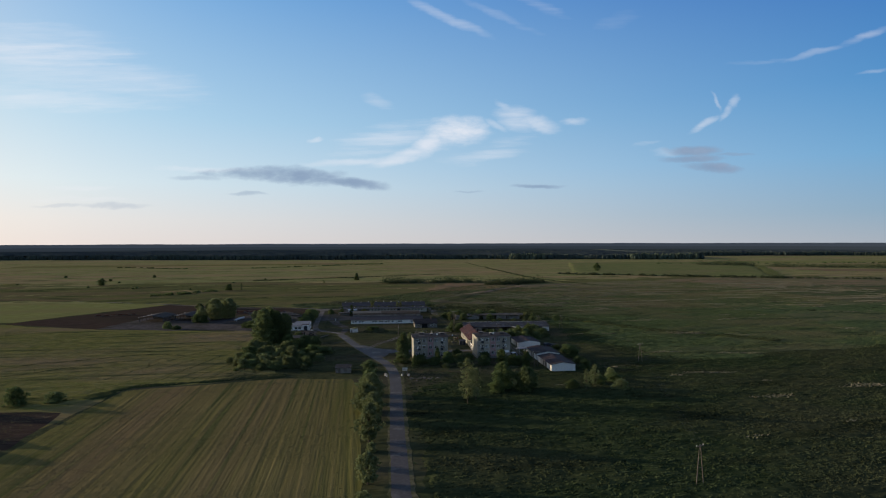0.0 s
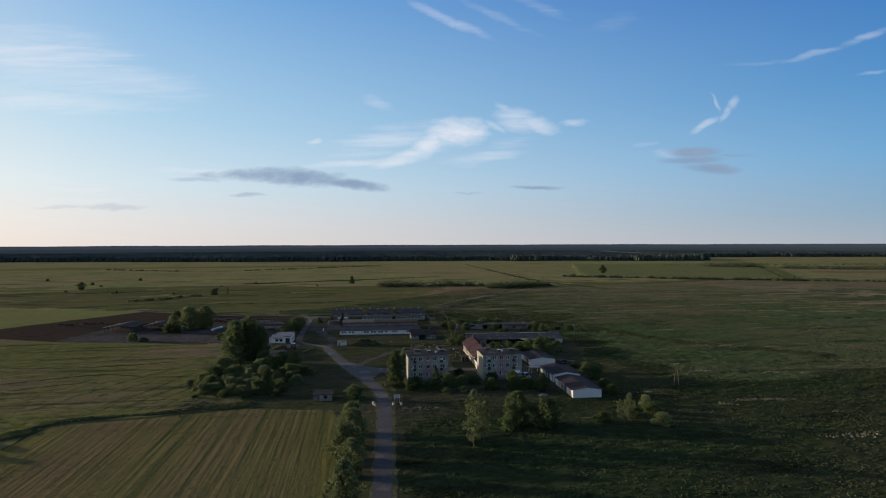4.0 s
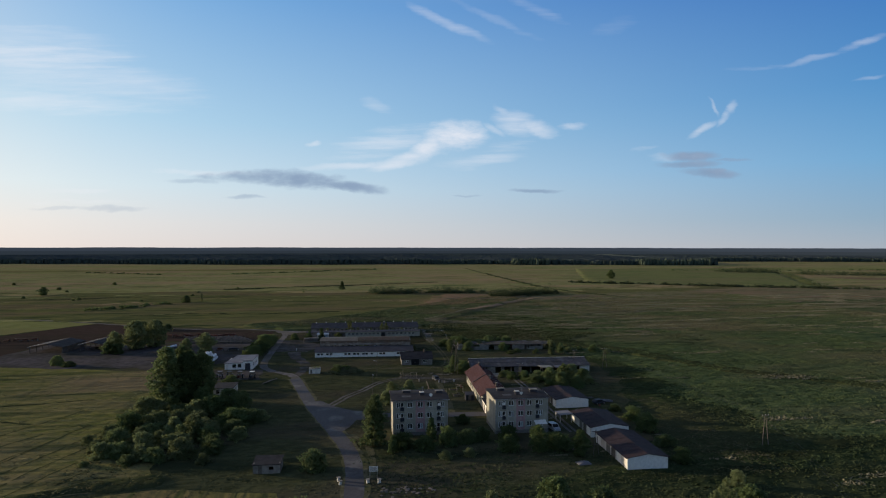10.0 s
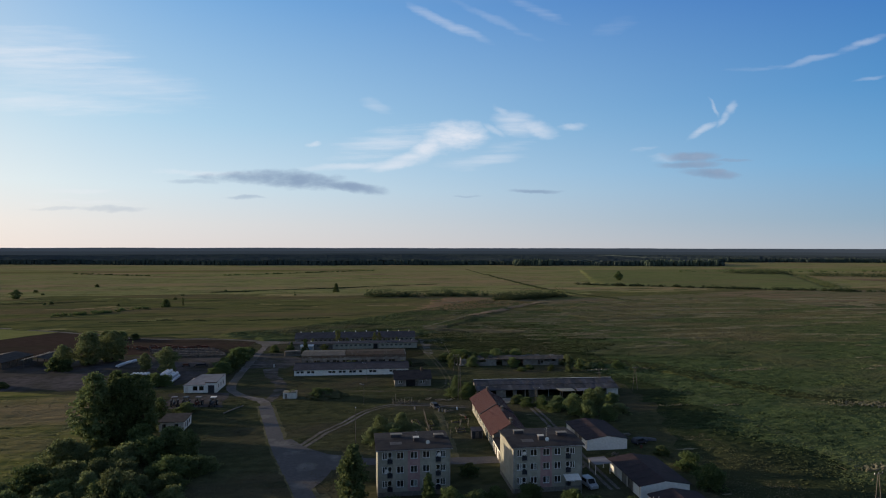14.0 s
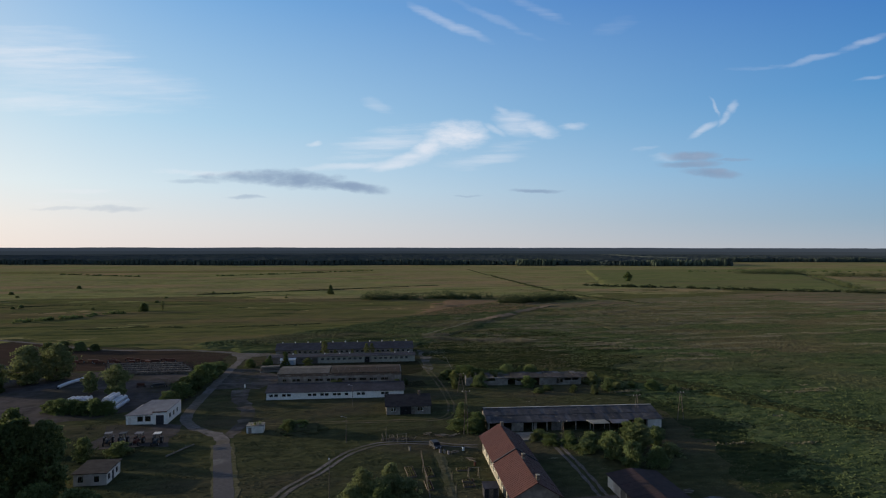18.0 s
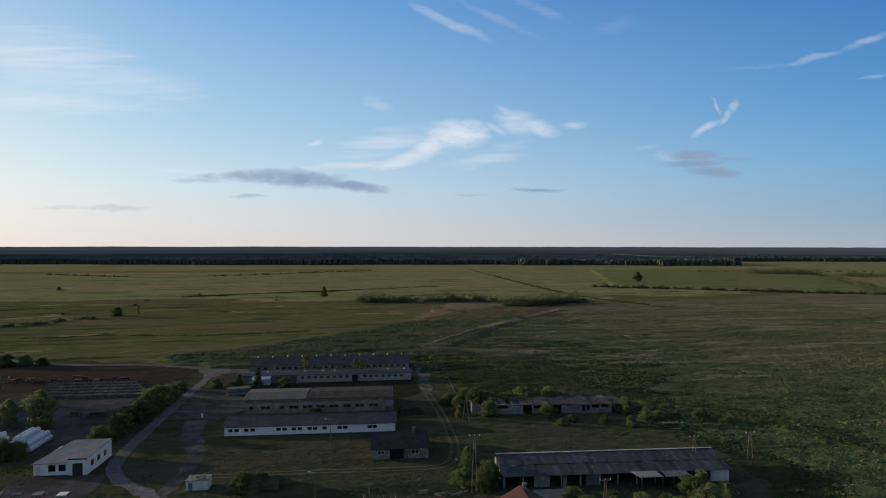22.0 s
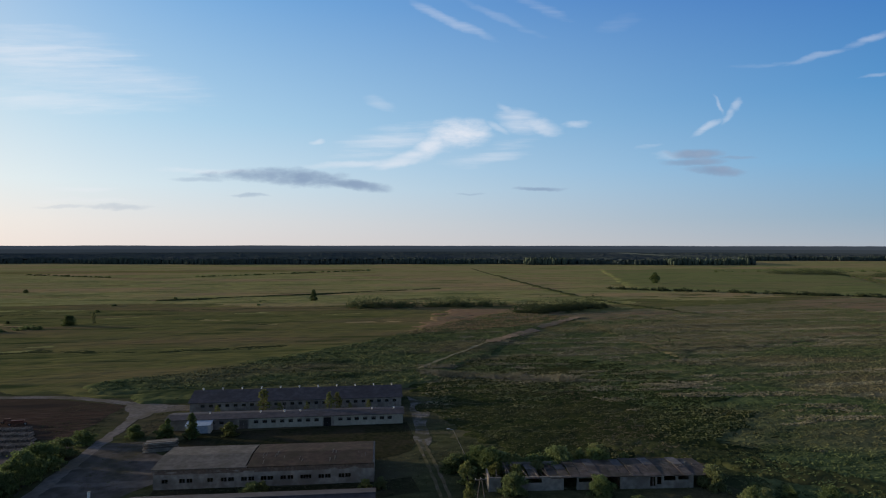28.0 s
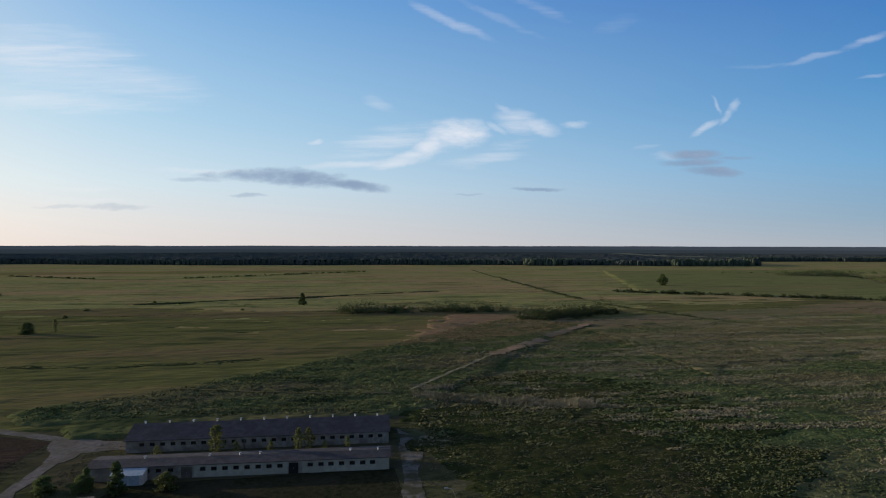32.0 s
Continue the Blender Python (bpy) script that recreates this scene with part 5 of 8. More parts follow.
def apartment(x, y, L, D, H, cols, band, chimneys, dishes, awning, label):
    ob = thing("apartment_building", x, y, 0, 0, label, "apartment block", "the two flat blocks")
    holes, doors, wins = [], [], []
    r = random.Random(int(x))
    for k in range(3):
        f = 0.9 + 2.8 * k
        for i, c in enumerate(cols):
            if i in (0, 4):
                s = 1 if i == 0 else -1
                wx, dx_ = c - s * 0.45 - 0.5, c + s * 0.55 - 0.42
                wins.append((wx, f + 0.85, 1.0, 1.4, 0))
                doors.append((dx_, f + 0.05, 0.85, 2.2, s))
            else:
                wins.append((c - 0.7, f + 0.85, 1.4, 1.4, 1))
    holes = [w[:4] for w in wins] + [d[:4] for d in doors]
    bm = bmesh.new()
    b0, b1 = band[0] * L, band[1] * L
    pierced(bm, 0, L, 0, 0.35, 0.9, H - 0.25, holes)
    box(bm, 0, L, D - 0.35, D, 0.9, H - 0.25)
    box(bm, 0, 0.35, 0.35, D - 0.35, 0.9, H - 0.25)
    box(bm, L - 0.35, L, 0.35, D - 0.35, 0.9, H - 0.25)
    part("wall", bm, M_CREAM, ob)
    part("painted_band", pierced(bmesh.new(), b0, b1, -0.012, -0.004, 0.9, H - 0.25, holes), M_PINK, ob, "dusty pink painted band over the middle bay")
    part("plinth", B((-0.04, L + 0.04, -0.04, D + 0.04, -0.2, 0.9)), M_PLINTH, ob, "grey plinth")
    for k in range(3):
        part("floor_slab", B((0.36, L - 0.36, 0.36, D - 0.36, 0.7 + 2.8 * k, 0.88 + 2.8 * k)), M_CONC, ob)
    roof = bmesh.new()
    slab(roof, ((-0.4, -0.45, H), (L + 0.4, -0.45, H), (L + 0.4, D / 2, H + 0.35), (-0.4, D / 2, H + 0.35)), 0.25)
    slab(roof, ((-0.4, D / 2, H + 0.35), (L + 0.4, D / 2, H + 0.35), (L + 0.4, D + 0.45, H), (-0.4, D + 0.45, H)), 0.25)
    roof_ob = part("roof", roof, M_FELT, ob, "dark bitumen roof, nearly flat")
    part("gutter", B((-0.4, L + 0.4, -0.56, -0.46, H - 0.2, H - 0.08)), M_METAL, roof_ob)
    for cx, cy, w, d, h in chimneys:
        ch = part("chimney", B((cx - w / 2, cx + w / 2, cy - d / 2, cy + d / 2, H, H + h)), M_SLATE, roof_ob, "dark grey chimney block")
        part("cap", B((cx - w / 2 - 0.12, cx + w / 2 + 0.12, cy - d / 2 - 0.12, cy + d / 2 + 0.12, H + h, H + h + 0.12)), M_CONC if w > 1.5 else M_LIME, roof_ob)
    part("skylight", slab(bmesh.new(), ((2.6, 2.2, H + 0.18), (5.0, 2.2, H + 0.18), (5.0, 3.6, H + 0.27), (2.6, 3.6, H + 0.27)), 0.08), M_SLATE3, roof_ob, "pale roof hatch")
    mast = bmesh.new()
    rod(mast, (L * 0.56, D * 0.35, H), (L * 0.56, D * 0.35, H + 2.6), 0.03)
    for q in range(4):
        rod(mast, (L * 0.56 - 0.4, D * 0.35, H + 1.9 + 0.2 * q), (L * 0.56 + 0.4, D * 0.35, H + 1.9 + 0.2 * q), 0.012, n=5)
    part("aerial", mast, M_METAL, ob)
    for wx, wz, ww, wh, n in wins:
        window(ob, wx, 0.10, wz, ww, wh, M_FRAME, 1, 0, "window", 0, r.random() < 0.12)
        part("sill", B((wx - 0.06, wx + ww + 0.06, -0.10, 0.14, wz - 0.05, wz - 0.005)), M_METAL, ob)
    for dx_, dz_, dw, dh, s in doors:
        window(ob, dx_, 0.10, dz_, dw, dh, M_FRAME, 0, 1, "balcony_door", 0, False)
        rail = part("balcony_rail", RAIL_BAR, None, ob, "dark railing before a balcony door")
        rail.matrix_basis = pose(dx_, 0, dz_)
        part("balcony_slab", RAIL_SLAB, None, ob).matrix_basis = pose(dx_, 0, dz_)
        part("rail_screen", RAIL_SCREEN, None, rail)
        for q in range(8):
            part("baluster", BALUSTER, None, rail).matrix_basis = pose(-0.1 + 1.02 * q / 7, 0, 0)
    for px_, pz_ in dishes:
        dish(ob, px_, 0, pz_)
    for xx in (0.12, L - 0.12):
        pipe = bmesh.new()
        rod(pipe, (xx, -0.12, 0.2), (xx, -0.12, H - 0.3), 0.06)
        part("downpipe", pipe, M_METAL, ob)
    if awning:
        part("awning", slab(bmesh.new(), ((awning[0], -1.9, 2.75), (awning[1], -1.9, 2.75), (awning[1], -0.02, 3.35), (awning[0], -0.02, 3.35)), 0.06), M_WHITE, ob, "white canopy over the entrance corner")
        for xx in (awning[0] + 0.1, awning[1] - 0.1):
            part("post", rod(bmesh.new(), (xx, -1.8, -0.1), (xx, -1.8, 2.72), 0.05), M_METAL, ob)
    return ob


apartment(22.75, 252.9, 14.6, 10.5, 9.4, (1.9, 4.5, 7.25, 9.7, 12.65), (0.41, 0.58), ((4.1, 6.6, 2.2, 0.8, 0.9), (8.0, 3.8, 1.0, 0.8, 1.0), (12.9, 5.4, 1.9, 0.9, 0.9)), ((1.75, 5.1), (12.3, 8.0), (10.0, 10.6)), None,
          "cream three-storey flat block with a pink middle bay among shrubs")
apartment(49.85, 251.0, 14.5, 11.1, 9.4, (1.75, 4.3, 6.9, 9.3, 12.0), (0.39, 0.56), ((3.1, 7.5, 2.0, 0.8, 0.9), (6.7, 3.2, 1.0, 0.8, 1.0), (11.8, 5.2, 2.0, 0.9, 0.9)), ((2.3, 8.0), (7.0, 10.7)), (10.5, 13.7),
          "cream three-storey flat block with a white canopy beside the garages")


def gable_roof(parent, L, D, eave, ridge, material, over=0.4, thick=0.12, label="", y_ridge=None, x0=0.0, rows=1, name="roof"):
    m = D / 2 if y_ridge is None else y_ridge
    bm = bmesh.new()
    s = (ridge - eave) / m
    slab(bm, ((x0 - over, -over, eave - over * s), (x0 + L + over, -over, eave - over * s), (x0 + L + over, m, ridge), (x0 - over, m, ridge)), thick)
    s2 = (ridge - eave) / (D - m)
    slab(bm, ((x0 - over, m, ridge), (x0 + L + over, m, ridge), (x0 + L + over, D + over, eave - over * s2), (x0 - over, D + over, eave - over * s2)), thick)
    return part(name, bm, material, parent, label)


def gable_end(bm, x0, x1, D, z0, eave, ridge, m=None):
    m = D / 2 if m is None else m
    rows = [[bm.verts.new(p) for p in ((x, 0.3, z0), (x, D - 0.3, z0), (x, D - 0.3, eave + (ridge - eave) * 0.3 / m - 0.14), (x, m, ridge - 0.14), (x, 0.3, eave + (ridge - eave) * 0.3 / m - 0.14))] for x in (x0, x1)]
    bm.faces.new(rows[0][::-1])
    bm.faces.new(rows[1])
    for i in range(5):
        bm.faces.new((rows[0][i], rows[0][(i + 1) % 5], rows[1][(i + 1) % 5], rows[1][i]))


def barn(name, x, y, turn, L, D, eave, ridge, wall, roof_mat, wins, doors, label, frame=None, roof_label="", m=None, category="barn", back=True, end_wall=None):
    """A long building: pierced front, gable ends, gabled roof. wins: (x, z, w, h); doors: (x, w, h, material)."""
    ob = thing(name, x, y, 0, turn, label, category)
    holes = list(wins) + [(d[0], 0.0, d[1], d[2]) for d in doors]
    part("front_wall", pierced(bmesh.new(), 0, L, 0, 0.3, -0.1, eave - 0.02, holes), wall, ob)
    part("back_wall", B((0, L, D - 0.3, D, -0.1, eave - 0.02)), wall, ob)
    for a in (0, L - 0.3):
        e = bmesh.new()
        gable_end(e, a, a + 0.3, D, -0.1, eave, ridge, m)
        part("gable_wall", e, end_wall or wall, ob)
    if roof_mat:
        gable_roof(ob, L, D, eave, ridge, roof_mat, label=roof_label, y_ridge=m)
    for wx, wz, ww, wh in wins:
        if frame:
            window(ob, wx, 0.12, wz, ww, wh, frame, 1, 0)
    for dx_, dw, dh, dm in doors:
        if dm:
            d = B((dx_ + 0.03, dx_ + dw - 0.03, 0.12, 0.18, 0.0, dh - 0.02))
            dd = part("door", d, dm, ob)
            for q in range(1, int(dw / 0.5)):
                xx = dx_ + q * 0.5
                part("batten", B((xx - 0.03, xx + 0.03, 0.09, 0.12, 0.05, dh - 0.08)), dm, dd)
            part("handle", B((dx_ + dw * 0.5, dx_ + dw * 0.5 + 0.05, 0.03, 0.09, 1.0, 1.25)), M_METAL, dd)
    return ob


# white barn with paired windows
wb_x = (0.9, 2.45, 4.9, 6.5, 13.0, 14.5, 16.9, 18.4, 20.9, 22.3, 24.7, 28.6, 30.1, 36.4, 37.7)
wb = barn("white_barn", -5.1, 368.5, -2.2, 43.7, 11.4, 2.4, 3.85, M_WHITE, M_SLATE, [(q, 0.95, 1.15, 0.8) for q in wb_x], [], "long low whitewashed barn with a dark grey roof", M_RAIL, "dark grey fibre-cement roof")
ridge_cap = bmesh.new()
rod(ridge_cap, (-0.4, 5.7, 3.87), (44.1, 5.7, 3.87), 0.14, n=6)
part("ridge_cap", ridge_cap, M_SLATE2, wb)
# derelict brick barn behind it
bb_x = [(p - 268) / 394 * 43.2 for p in (283, 313, 326, 362, 386, 399, 422, 435, 457, 469, 492, 505, 528, 538, 561, 573, 598, 610)]
bb = barn("brick_barn", -4.1, 388.8, -2.2, 43.4, 13.0, 4.1, 4.6, M_DIRTY, None, [(q, 1.15, 1.2, 0.9) for q in bb_x] + [(2.2 + 3.95 * i, 3.6, 0.4, 0.32) for i in range(11)], [], "derelict long barn of stained plaster and brick", M_WOOD)
part("brick_course", pierced(bmesh.new(), 0, 43.4, -0.02, -0.004, 2.95, 4.08, [(2.2 + 3.95 * i, 3.6, 0.4, 0.32) for i in range(11)] + [(17.4, 2.9, 2.1, 0.35)]), M_BRICK, bb, "bare brown brick under the eaves")
gable_roof(bb, 17.5, 13.0, 4.1, 4.6, M_BARESLAB, 0.3, 0.14, "bare pale roof slabs", name="bare_roof")
gable_roof(bb, 24.4, 13.0, 4.1, 4.6, M_RUSTFELT, 0.3, 0.14, "brown stained felt roof", x0=18.4, name="felt_roof")
r = random.Random(3)
for i in range(16):
    a = 19.5 + r.uniform(0, 22)
    b = r.uniform(0.8, 5.4)
    z = 4.1 + 0.5 * b / 6.5 + 0.03
    l = r.uniform(0.6, 2.2)
    part("torn_strip", slab(bmesh.new(), ((a, b, z), (a + 0.14, b, z), (a + 0.14 + r.uniform(-0.2, 0.2), b + l, z + l * 0.55 / 6.5), (a + r.uniform(-0.2, 0.1), b + l, z + l * 0.55 / 6.5)), 0.02), M_BARESLAB, bb)
# two long stables with ridge vents
def vents(ob, xs, y, z):
    for q in xs:
        v = rod(bmesh.new(), (q, y, z - 0.3), (q, y, z + 0.38), 0.2, 0.18, 10)
        p = part("ridge_vent", v, M_WHITE, ob, "small white ridge vent")
        part("vent_cap", slab(bmesh.new(), ((q - 0.26, y - 0.26, z + 0.5), (q + 0.26, y - 0.26, z + 0.5), (q + 0.26, y + 0.26, z + 0.5), (q - 0.26, y + 0.26, z + 0.5)), 0.1), M_METAL, p)


def along(p):
    return (p - 713) * (40.5 / 271) + 61.4


s1 = barn("front_stable", -13.5, 427.6, -1.2, 61.4, 6.6, 2.9, 3.35, M_DIRTY, M_SLATE, [(along(p) - 0.55, 1.35, 1.1, 0.8) for p in (380, 395, 411, 454, 469, 484, 499, 514, 529, 544, 559, 601, 616, 630, 645, 660, 675, 689)],
          [(along(571), 2.0, 2.3, M_DARK), (along(425), 2.2, 2.3, M_WOOD)], "long low plastered stable with a dark roof", M_RAIL, "dark grey felt roof")
vents(s1, [along(p) for p in (370, 458, 500, 528, 657, 697)], 3.3, 3.3)
part("lime_panel", pierced(bmesh.new(), along(442), along(570), -0.014, -0.004, 0.1, 2.75, [(along(p) - 0.6, 1.3, 1.2, 0.9) for p in (454, 469, 484, 499, 514, 529, 544, 559)]), M_CREAM, s1, "paler limewash on the middle bays")
part("lime_panel", pierced(bmesh.new(), along(590), along(713), -0.014, -0.004, 0.1, 2.75, [(along(p) - 0.6, 1.3, 1.2, 0.9) for p in (601, 616, 630, 645, 660, 675, 689)]), M_CREAM, s1, "paler limewash on the end bays")
s2 = barn("rear_stable", -12.2, 444.5, -0.6, 60.8, 13.0, 3.0, 5.0, M_DIRTY, M_SLATE, [(3.0 + 2.3 * i, 1.4, 1.1, 0.8) for i in range(25)], [(27.0 - 0.6, 0.5, 2.2, M_WOOD)], "long plastered stable with white vents along the ridge", M_RAIL, "dark grey fibre-cement roof")
vents(s2, [2.2 + 5.6 * i for i in range(11)], 6.5, 5.0)
# pale blue lean-to by the front stable
an = thing("lean_to", -7.8, 424.6, 0, -1, "pale blue and white lean-to shed by the stable", "shed")
part("wall", B((0, 6.0, 0, 0.2, -0.1, 2.1), (0, 0.2, 0.2, 3.0, -0.1, 2.3), (5.8, 6.0, 0.2, 3.0, -0.1, 2.3)), M_LIME, an)
part("door", B((1.0, 3.2, -0.05, -0.005, 0.05, 1.95)), M_BLUE, an)
part("door", B((3.4, 5.4, -0.05, -0.005, 0.05, 1.95)), M_BLUE, an)
part("roof", slab(bmesh.new(), ((-0.2, -0.4, 2.15), (6.2, -0.4, 2.15), (6.2, 3.0, 2.75), (-0.2, 3.0, 2.75)), 0.1), M_BLUE, an, "pale blue sheet roof")
# small house
ho = barn("small_house", 32.0, 346.3, -1.5, 12.9, 12.0, 2.6, 4.6, M_DIRTY, M_FELT, [(1.3, 1.0, 1.5, 0.95), (9.0, 0.9, 1.7, 1.1), (11.0, 1.9, 0.8, 0.6)], [(4.0, 3.3, 2.3, M_DARK), (7.2, 1.1, 2.0, M_WOOD)], "small plastered outbuilding with a dark felt roof", M_WHITE, "dark felt roof", category="outbuilding")
part("chimney", B((9.6, 10.3, 5.0, 5.7, 3.8, 5.6)), M_BRICK, ho)

# red-roofed row house
rh = thing("row_house", 55.95, 276.6, 0, -2.3, "white row house with a red-brown sheet roof", "house")
we = -4.1
rh_holes = [(q, 0.85, 2.1, 1.9) for q in (1.4, 4.6, 10.4, 14.2, 19.4, 22.6, 28.0, 32.0)] + [(7.6, 0.0, 1.1, 2.1), (25.4, 0.0, 1.1, 2.1)]
side = pierced(bmesh.new(), 0, 35, 0, 0.35, -0.1, 4.05, rh_holes)
bmesh.ops.rotate(side, verts=side.verts, cent=(0, 0, 0), matrix=Matrix.Rotation(radians(90), 3, "Z"))
bmesh.ops.scale(side, verts=side.verts, vec=(-1, 1, 1))
bmesh.ops.reverse_faces(side, faces=side.faces)
bmesh.ops.translate(side, verts=side.verts, vec=(we, 0, 0))
part("west_wall", side, M_CREAM, rh, "white rendered wall with windows")
part("east_wall", B((3.8, 4.1, 0.3, 34.7, -0.1, 4.05)), M_DIRTY, rh)
for q in (0.0, 34.7):
    g = bmesh.new()
    rows = [[g.verts.new(p) for p in ((we, yy, -0.1), (4.1, yy, -0.1), (4.1, yy, 4.05), (0, yy, 6.35), (we, yy, 4.05))] for yy in (q, q + 0.3)]
    g.faces.new(rows[0])
    g.faces.new(rows[1][::-1])
    for i in range(5):
        g.faces.new((rows[0][(i + 1) % 5], rows[0][i], rows[1][i], rows[1][(i + 1) % 5]))
    part("gable_wall", g, M_DIRTY, rh)
for qx in rh_holes:
    w_ = window(rh, we + 0.12, qx[0] + qx[2], qx[1], qx[2], qx[3], M_WHITE if qx[1] else M_WOOD, 1 if qx[1] else 0, 0, "window" if qx[1] else "door", -90)
for y0, y1, dz_ in ((-0.4, 17.3, 0.0), (17.8, 35.4, 0.12)):
    n = 12
    for sgn in (-1, 1):
        roof = bmesh.new()
        e0 = (sgn * 4.95, 3.6 + dz_)
        q = ((e0[0], y0, e0[1]), (e0[0], y1, e0[1]), (0, y1, 6.5 + dz_), (0, y0, 6.5 + dz_))
        slab(roof, q[::-1] if sgn < 0 else q, 0.12)
        rp = part("roof_slope", roof, M_TILE, rh, "red-brown profiled sheet roof")
        for i in range(1, 24):
            yy = y0 + (y1 - y0) * i / 24
            rib = slab(bmesh.new(), [(e0[0], yy - 0.04, e0[1] + 0.05), (e0[0], yy + 0.04, e0[1] + 0.05), (0, yy + 0.04, 6.55 + dz_), (0, yy - 0.04, 6.55 + dz_)][::-1 if sgn < 0 else 1], 0.05)
            part("seam", rib, M_TILE, rp)
part("fire_wall", slab(slab(bmesh.new(), ((-4.75, 17.35, 3.95), (0, 17.35, 6.75), (0, 17.75, 6.75), (-4.75, 17.75, 3.95))[::-1][::-1], 0.3), ((0, 17.35, 6.75), (4.75, 17.35, 3.95), (4.75, 17.75, 3.95), (0, 17.75, 6.75)), 0.3), M_RAIL, rh, "dark fire wall between the two halves")
for yy in (0.8, 12.0, 33.8):
    ch = part("chimney", B((0.1, 0.7, yy, yy + 0.6, 5.6, 7.3)), M_BRICK, rh)
    part("cap", B((0.04, 0.76, yy - 0.06, yy + 0.66, 7.3, 7.4)), M_CONC, ch)
part("annex_wall", B((-4.3, 1.5, -10.5, -10.2, -0.1, 3.0), (-4.3, -4.0, -10.2, -0.02, -0.1, 3.0), (1.2, 1.5, -10.2, -0.02, -0.1, 3.0)), M_WHITE, rh)
part("annex_roof", B((-4.6, 1.8, -10.8, -0.45, 3.02, 3.2)), M_FELT, rh, "flat dark roof of the annex")
for yy in (-8.6, -5.2, -2.4):
    part("annex_door", B((-4.36, -4.31, yy, yy + 1.6, 0.05, 2.2)), M_WOOD, rh)


# garages: three gabled blocks, doors along the west side
def garage(x, y, turn, L, D, label, n):
    ob = thing("garage_block", x, y, 0, turn, label, "garage", "the garage row")
    z0, z1 = 2.65, 3.45
    for y0 in (0.0, D - 0.25):
        f = bmesh.new()
        rows = [[f.verts.new(p) for p in ((0, yy, -0.1), (L, yy, -0.1), (L, yy, z0), (L / 2, yy, z1), (0, yy, z0))] for yy in (y0, y0 + 0.25)]
        f.faces.new(rows[0])
        f.faces.new(rows[1][::-1])
        for i in range(5):
            f.faces.new((rows[0][(i + 1) % 5], rows[0][i], rows[1][i], rows[1][(i + 1) % 5]))
        part("gable_wall", f, M_WHITE, ob, "white painted gable wall")
    part("side_wall", B((L - 0.25, L, 0.25, D - 0.25, -0.1, z0)), M_LIME, ob)
    step = (D - 0.5) / n
    for i in range(n):
        a = 0.25 + i * step
        part("pier", B((0, 0.25, a, a + 0.35, -0.1, z0)), M_LIME, ob)
        d = B((0.1, 0.16, a + 0.37, a + step - 0.02, 0.02, 2.2))
        paint = (M_WOOD, M_WHITE, M_LIME, M_PLINTH)[(i * 7 + n) % 4]
        door = part("garage_door", d, paint, ob)
        for k in range(1, 6):
            yy = a + 0.37 + (step - 0.39) * k / 6
            part("rib", B((0.07, 0.1, yy - 0.03, yy + 0.03, 0.05, 2.15)), paint, door)
        part("lintel", B((0, 0.25, a + 0.35, a + step, 2.22, z0)), M_LIME, ob)
    roof = bmesh.new()
    slab(roof, ((-0.4, -0.25, z0 - 0.02), (L / 2, -0.25, z1 + 0.08), (L / 2, D + 0.25, z1 + 0.08), (-0.4, D + 0.25, z0 - 0.02)), 0.1)
    slab(roof, ((L / 2, -0.25, z1 + 0.08), (L + 0.4, -0.25, z0 - 0.02), (L + 0.4, D + 0.25, z0 - 0.02), (L / 2, D + 0.25, z1 + 0.08)), 0.1)
    rf = part("roof", roof, M_MAROON, ob, "dark maroon felt roof")
    for i in range(1, 5):
        yy = D * i / 5
        lap = slab(bmesh.new(), ((-0.4, yy, z0 + 0.01), (L / 2, yy, z1 + 0.11), (L / 2, yy + 0.08, z1 + 0.11), (-0.4, yy + 0.08, z0 + 0.01)), 0.025)
        part("lap", lap, M_FELT, rf)
    return ob


garage(73.2, 222.0, -1.8, 9.5, 19.0, "white garage block with maroon felt roof at the row's near end", 6)
garage(74.0, 244.8, -1.5, 10.2, 15.5, "white garage block with maroon felt roof in mid-row", 5)
garage(74.2, 273.2, -1.0, 10.3, 15.0, "white garage block with maroon felt roof at the row's far end", 5)
cp = thing("carport", 70.2, 258.2, 0, 0, "open carport with a pale sheet roof", "carport")
part("roof", slab(bmesh.new(), ((-0.2, -0.3, 2.3), (3.7, -0.3, 2.5), (3.7, 4.0, 2.5), (-0.2, 4.0, 2.3)), 0.08), M_TIN, cp)
for q in ((0, 0), (3.3, 0), (0, 3.6), (3.3, 3.6)):
    part("post", B((q[0], q[0] + 0.12, q[1], q[1] + 0.12, -0.1, 2.25)), M_WHITE, cp)

# long shed, open along its front
sh = thing("long_shed", 58.0, 326.6, 0, -3.0, "long open-fronted shed with a weathered grey roof", "shed")
for i in range(13):
    q = 47.4 * i / 12
    part("post", B((q - 0.12, q + 0.12, 0.0, 0.24, -0.1, 2.55)), M_CONC, sh)
part("back_wall", B((0, 47.4, 10.7, 11.0, -0.1, 2.5)), M_DIRTY, sh)
for a in (0.0, 47.1):
    e = bmesh.new()
    gable_end(e, a, a + 0.3, 11.0, -0.1, 2.7, 4.2, 7.5)
    part("gable_wall", e, M_DIRTY, sh)
part("front_wall", B((6.2, 9.4, 0.02, 0.2, -0.1, 2.5)), M_DIRTY, sh)
part("front_wall", B((12.2, 13.0, 0.02, 0.2, -0.1, 2.5)), M_DIRTY, sh)
part("front_wall", B((43.6, 47.4, -0.02, 0.2, -0.1, 2.55)), M_LIME, sh, "limewashed end bay")
part("gate", B((17.0, 20.0, 0.05, 0.15, 0.0, 2.3)), M_WOOD, sh)
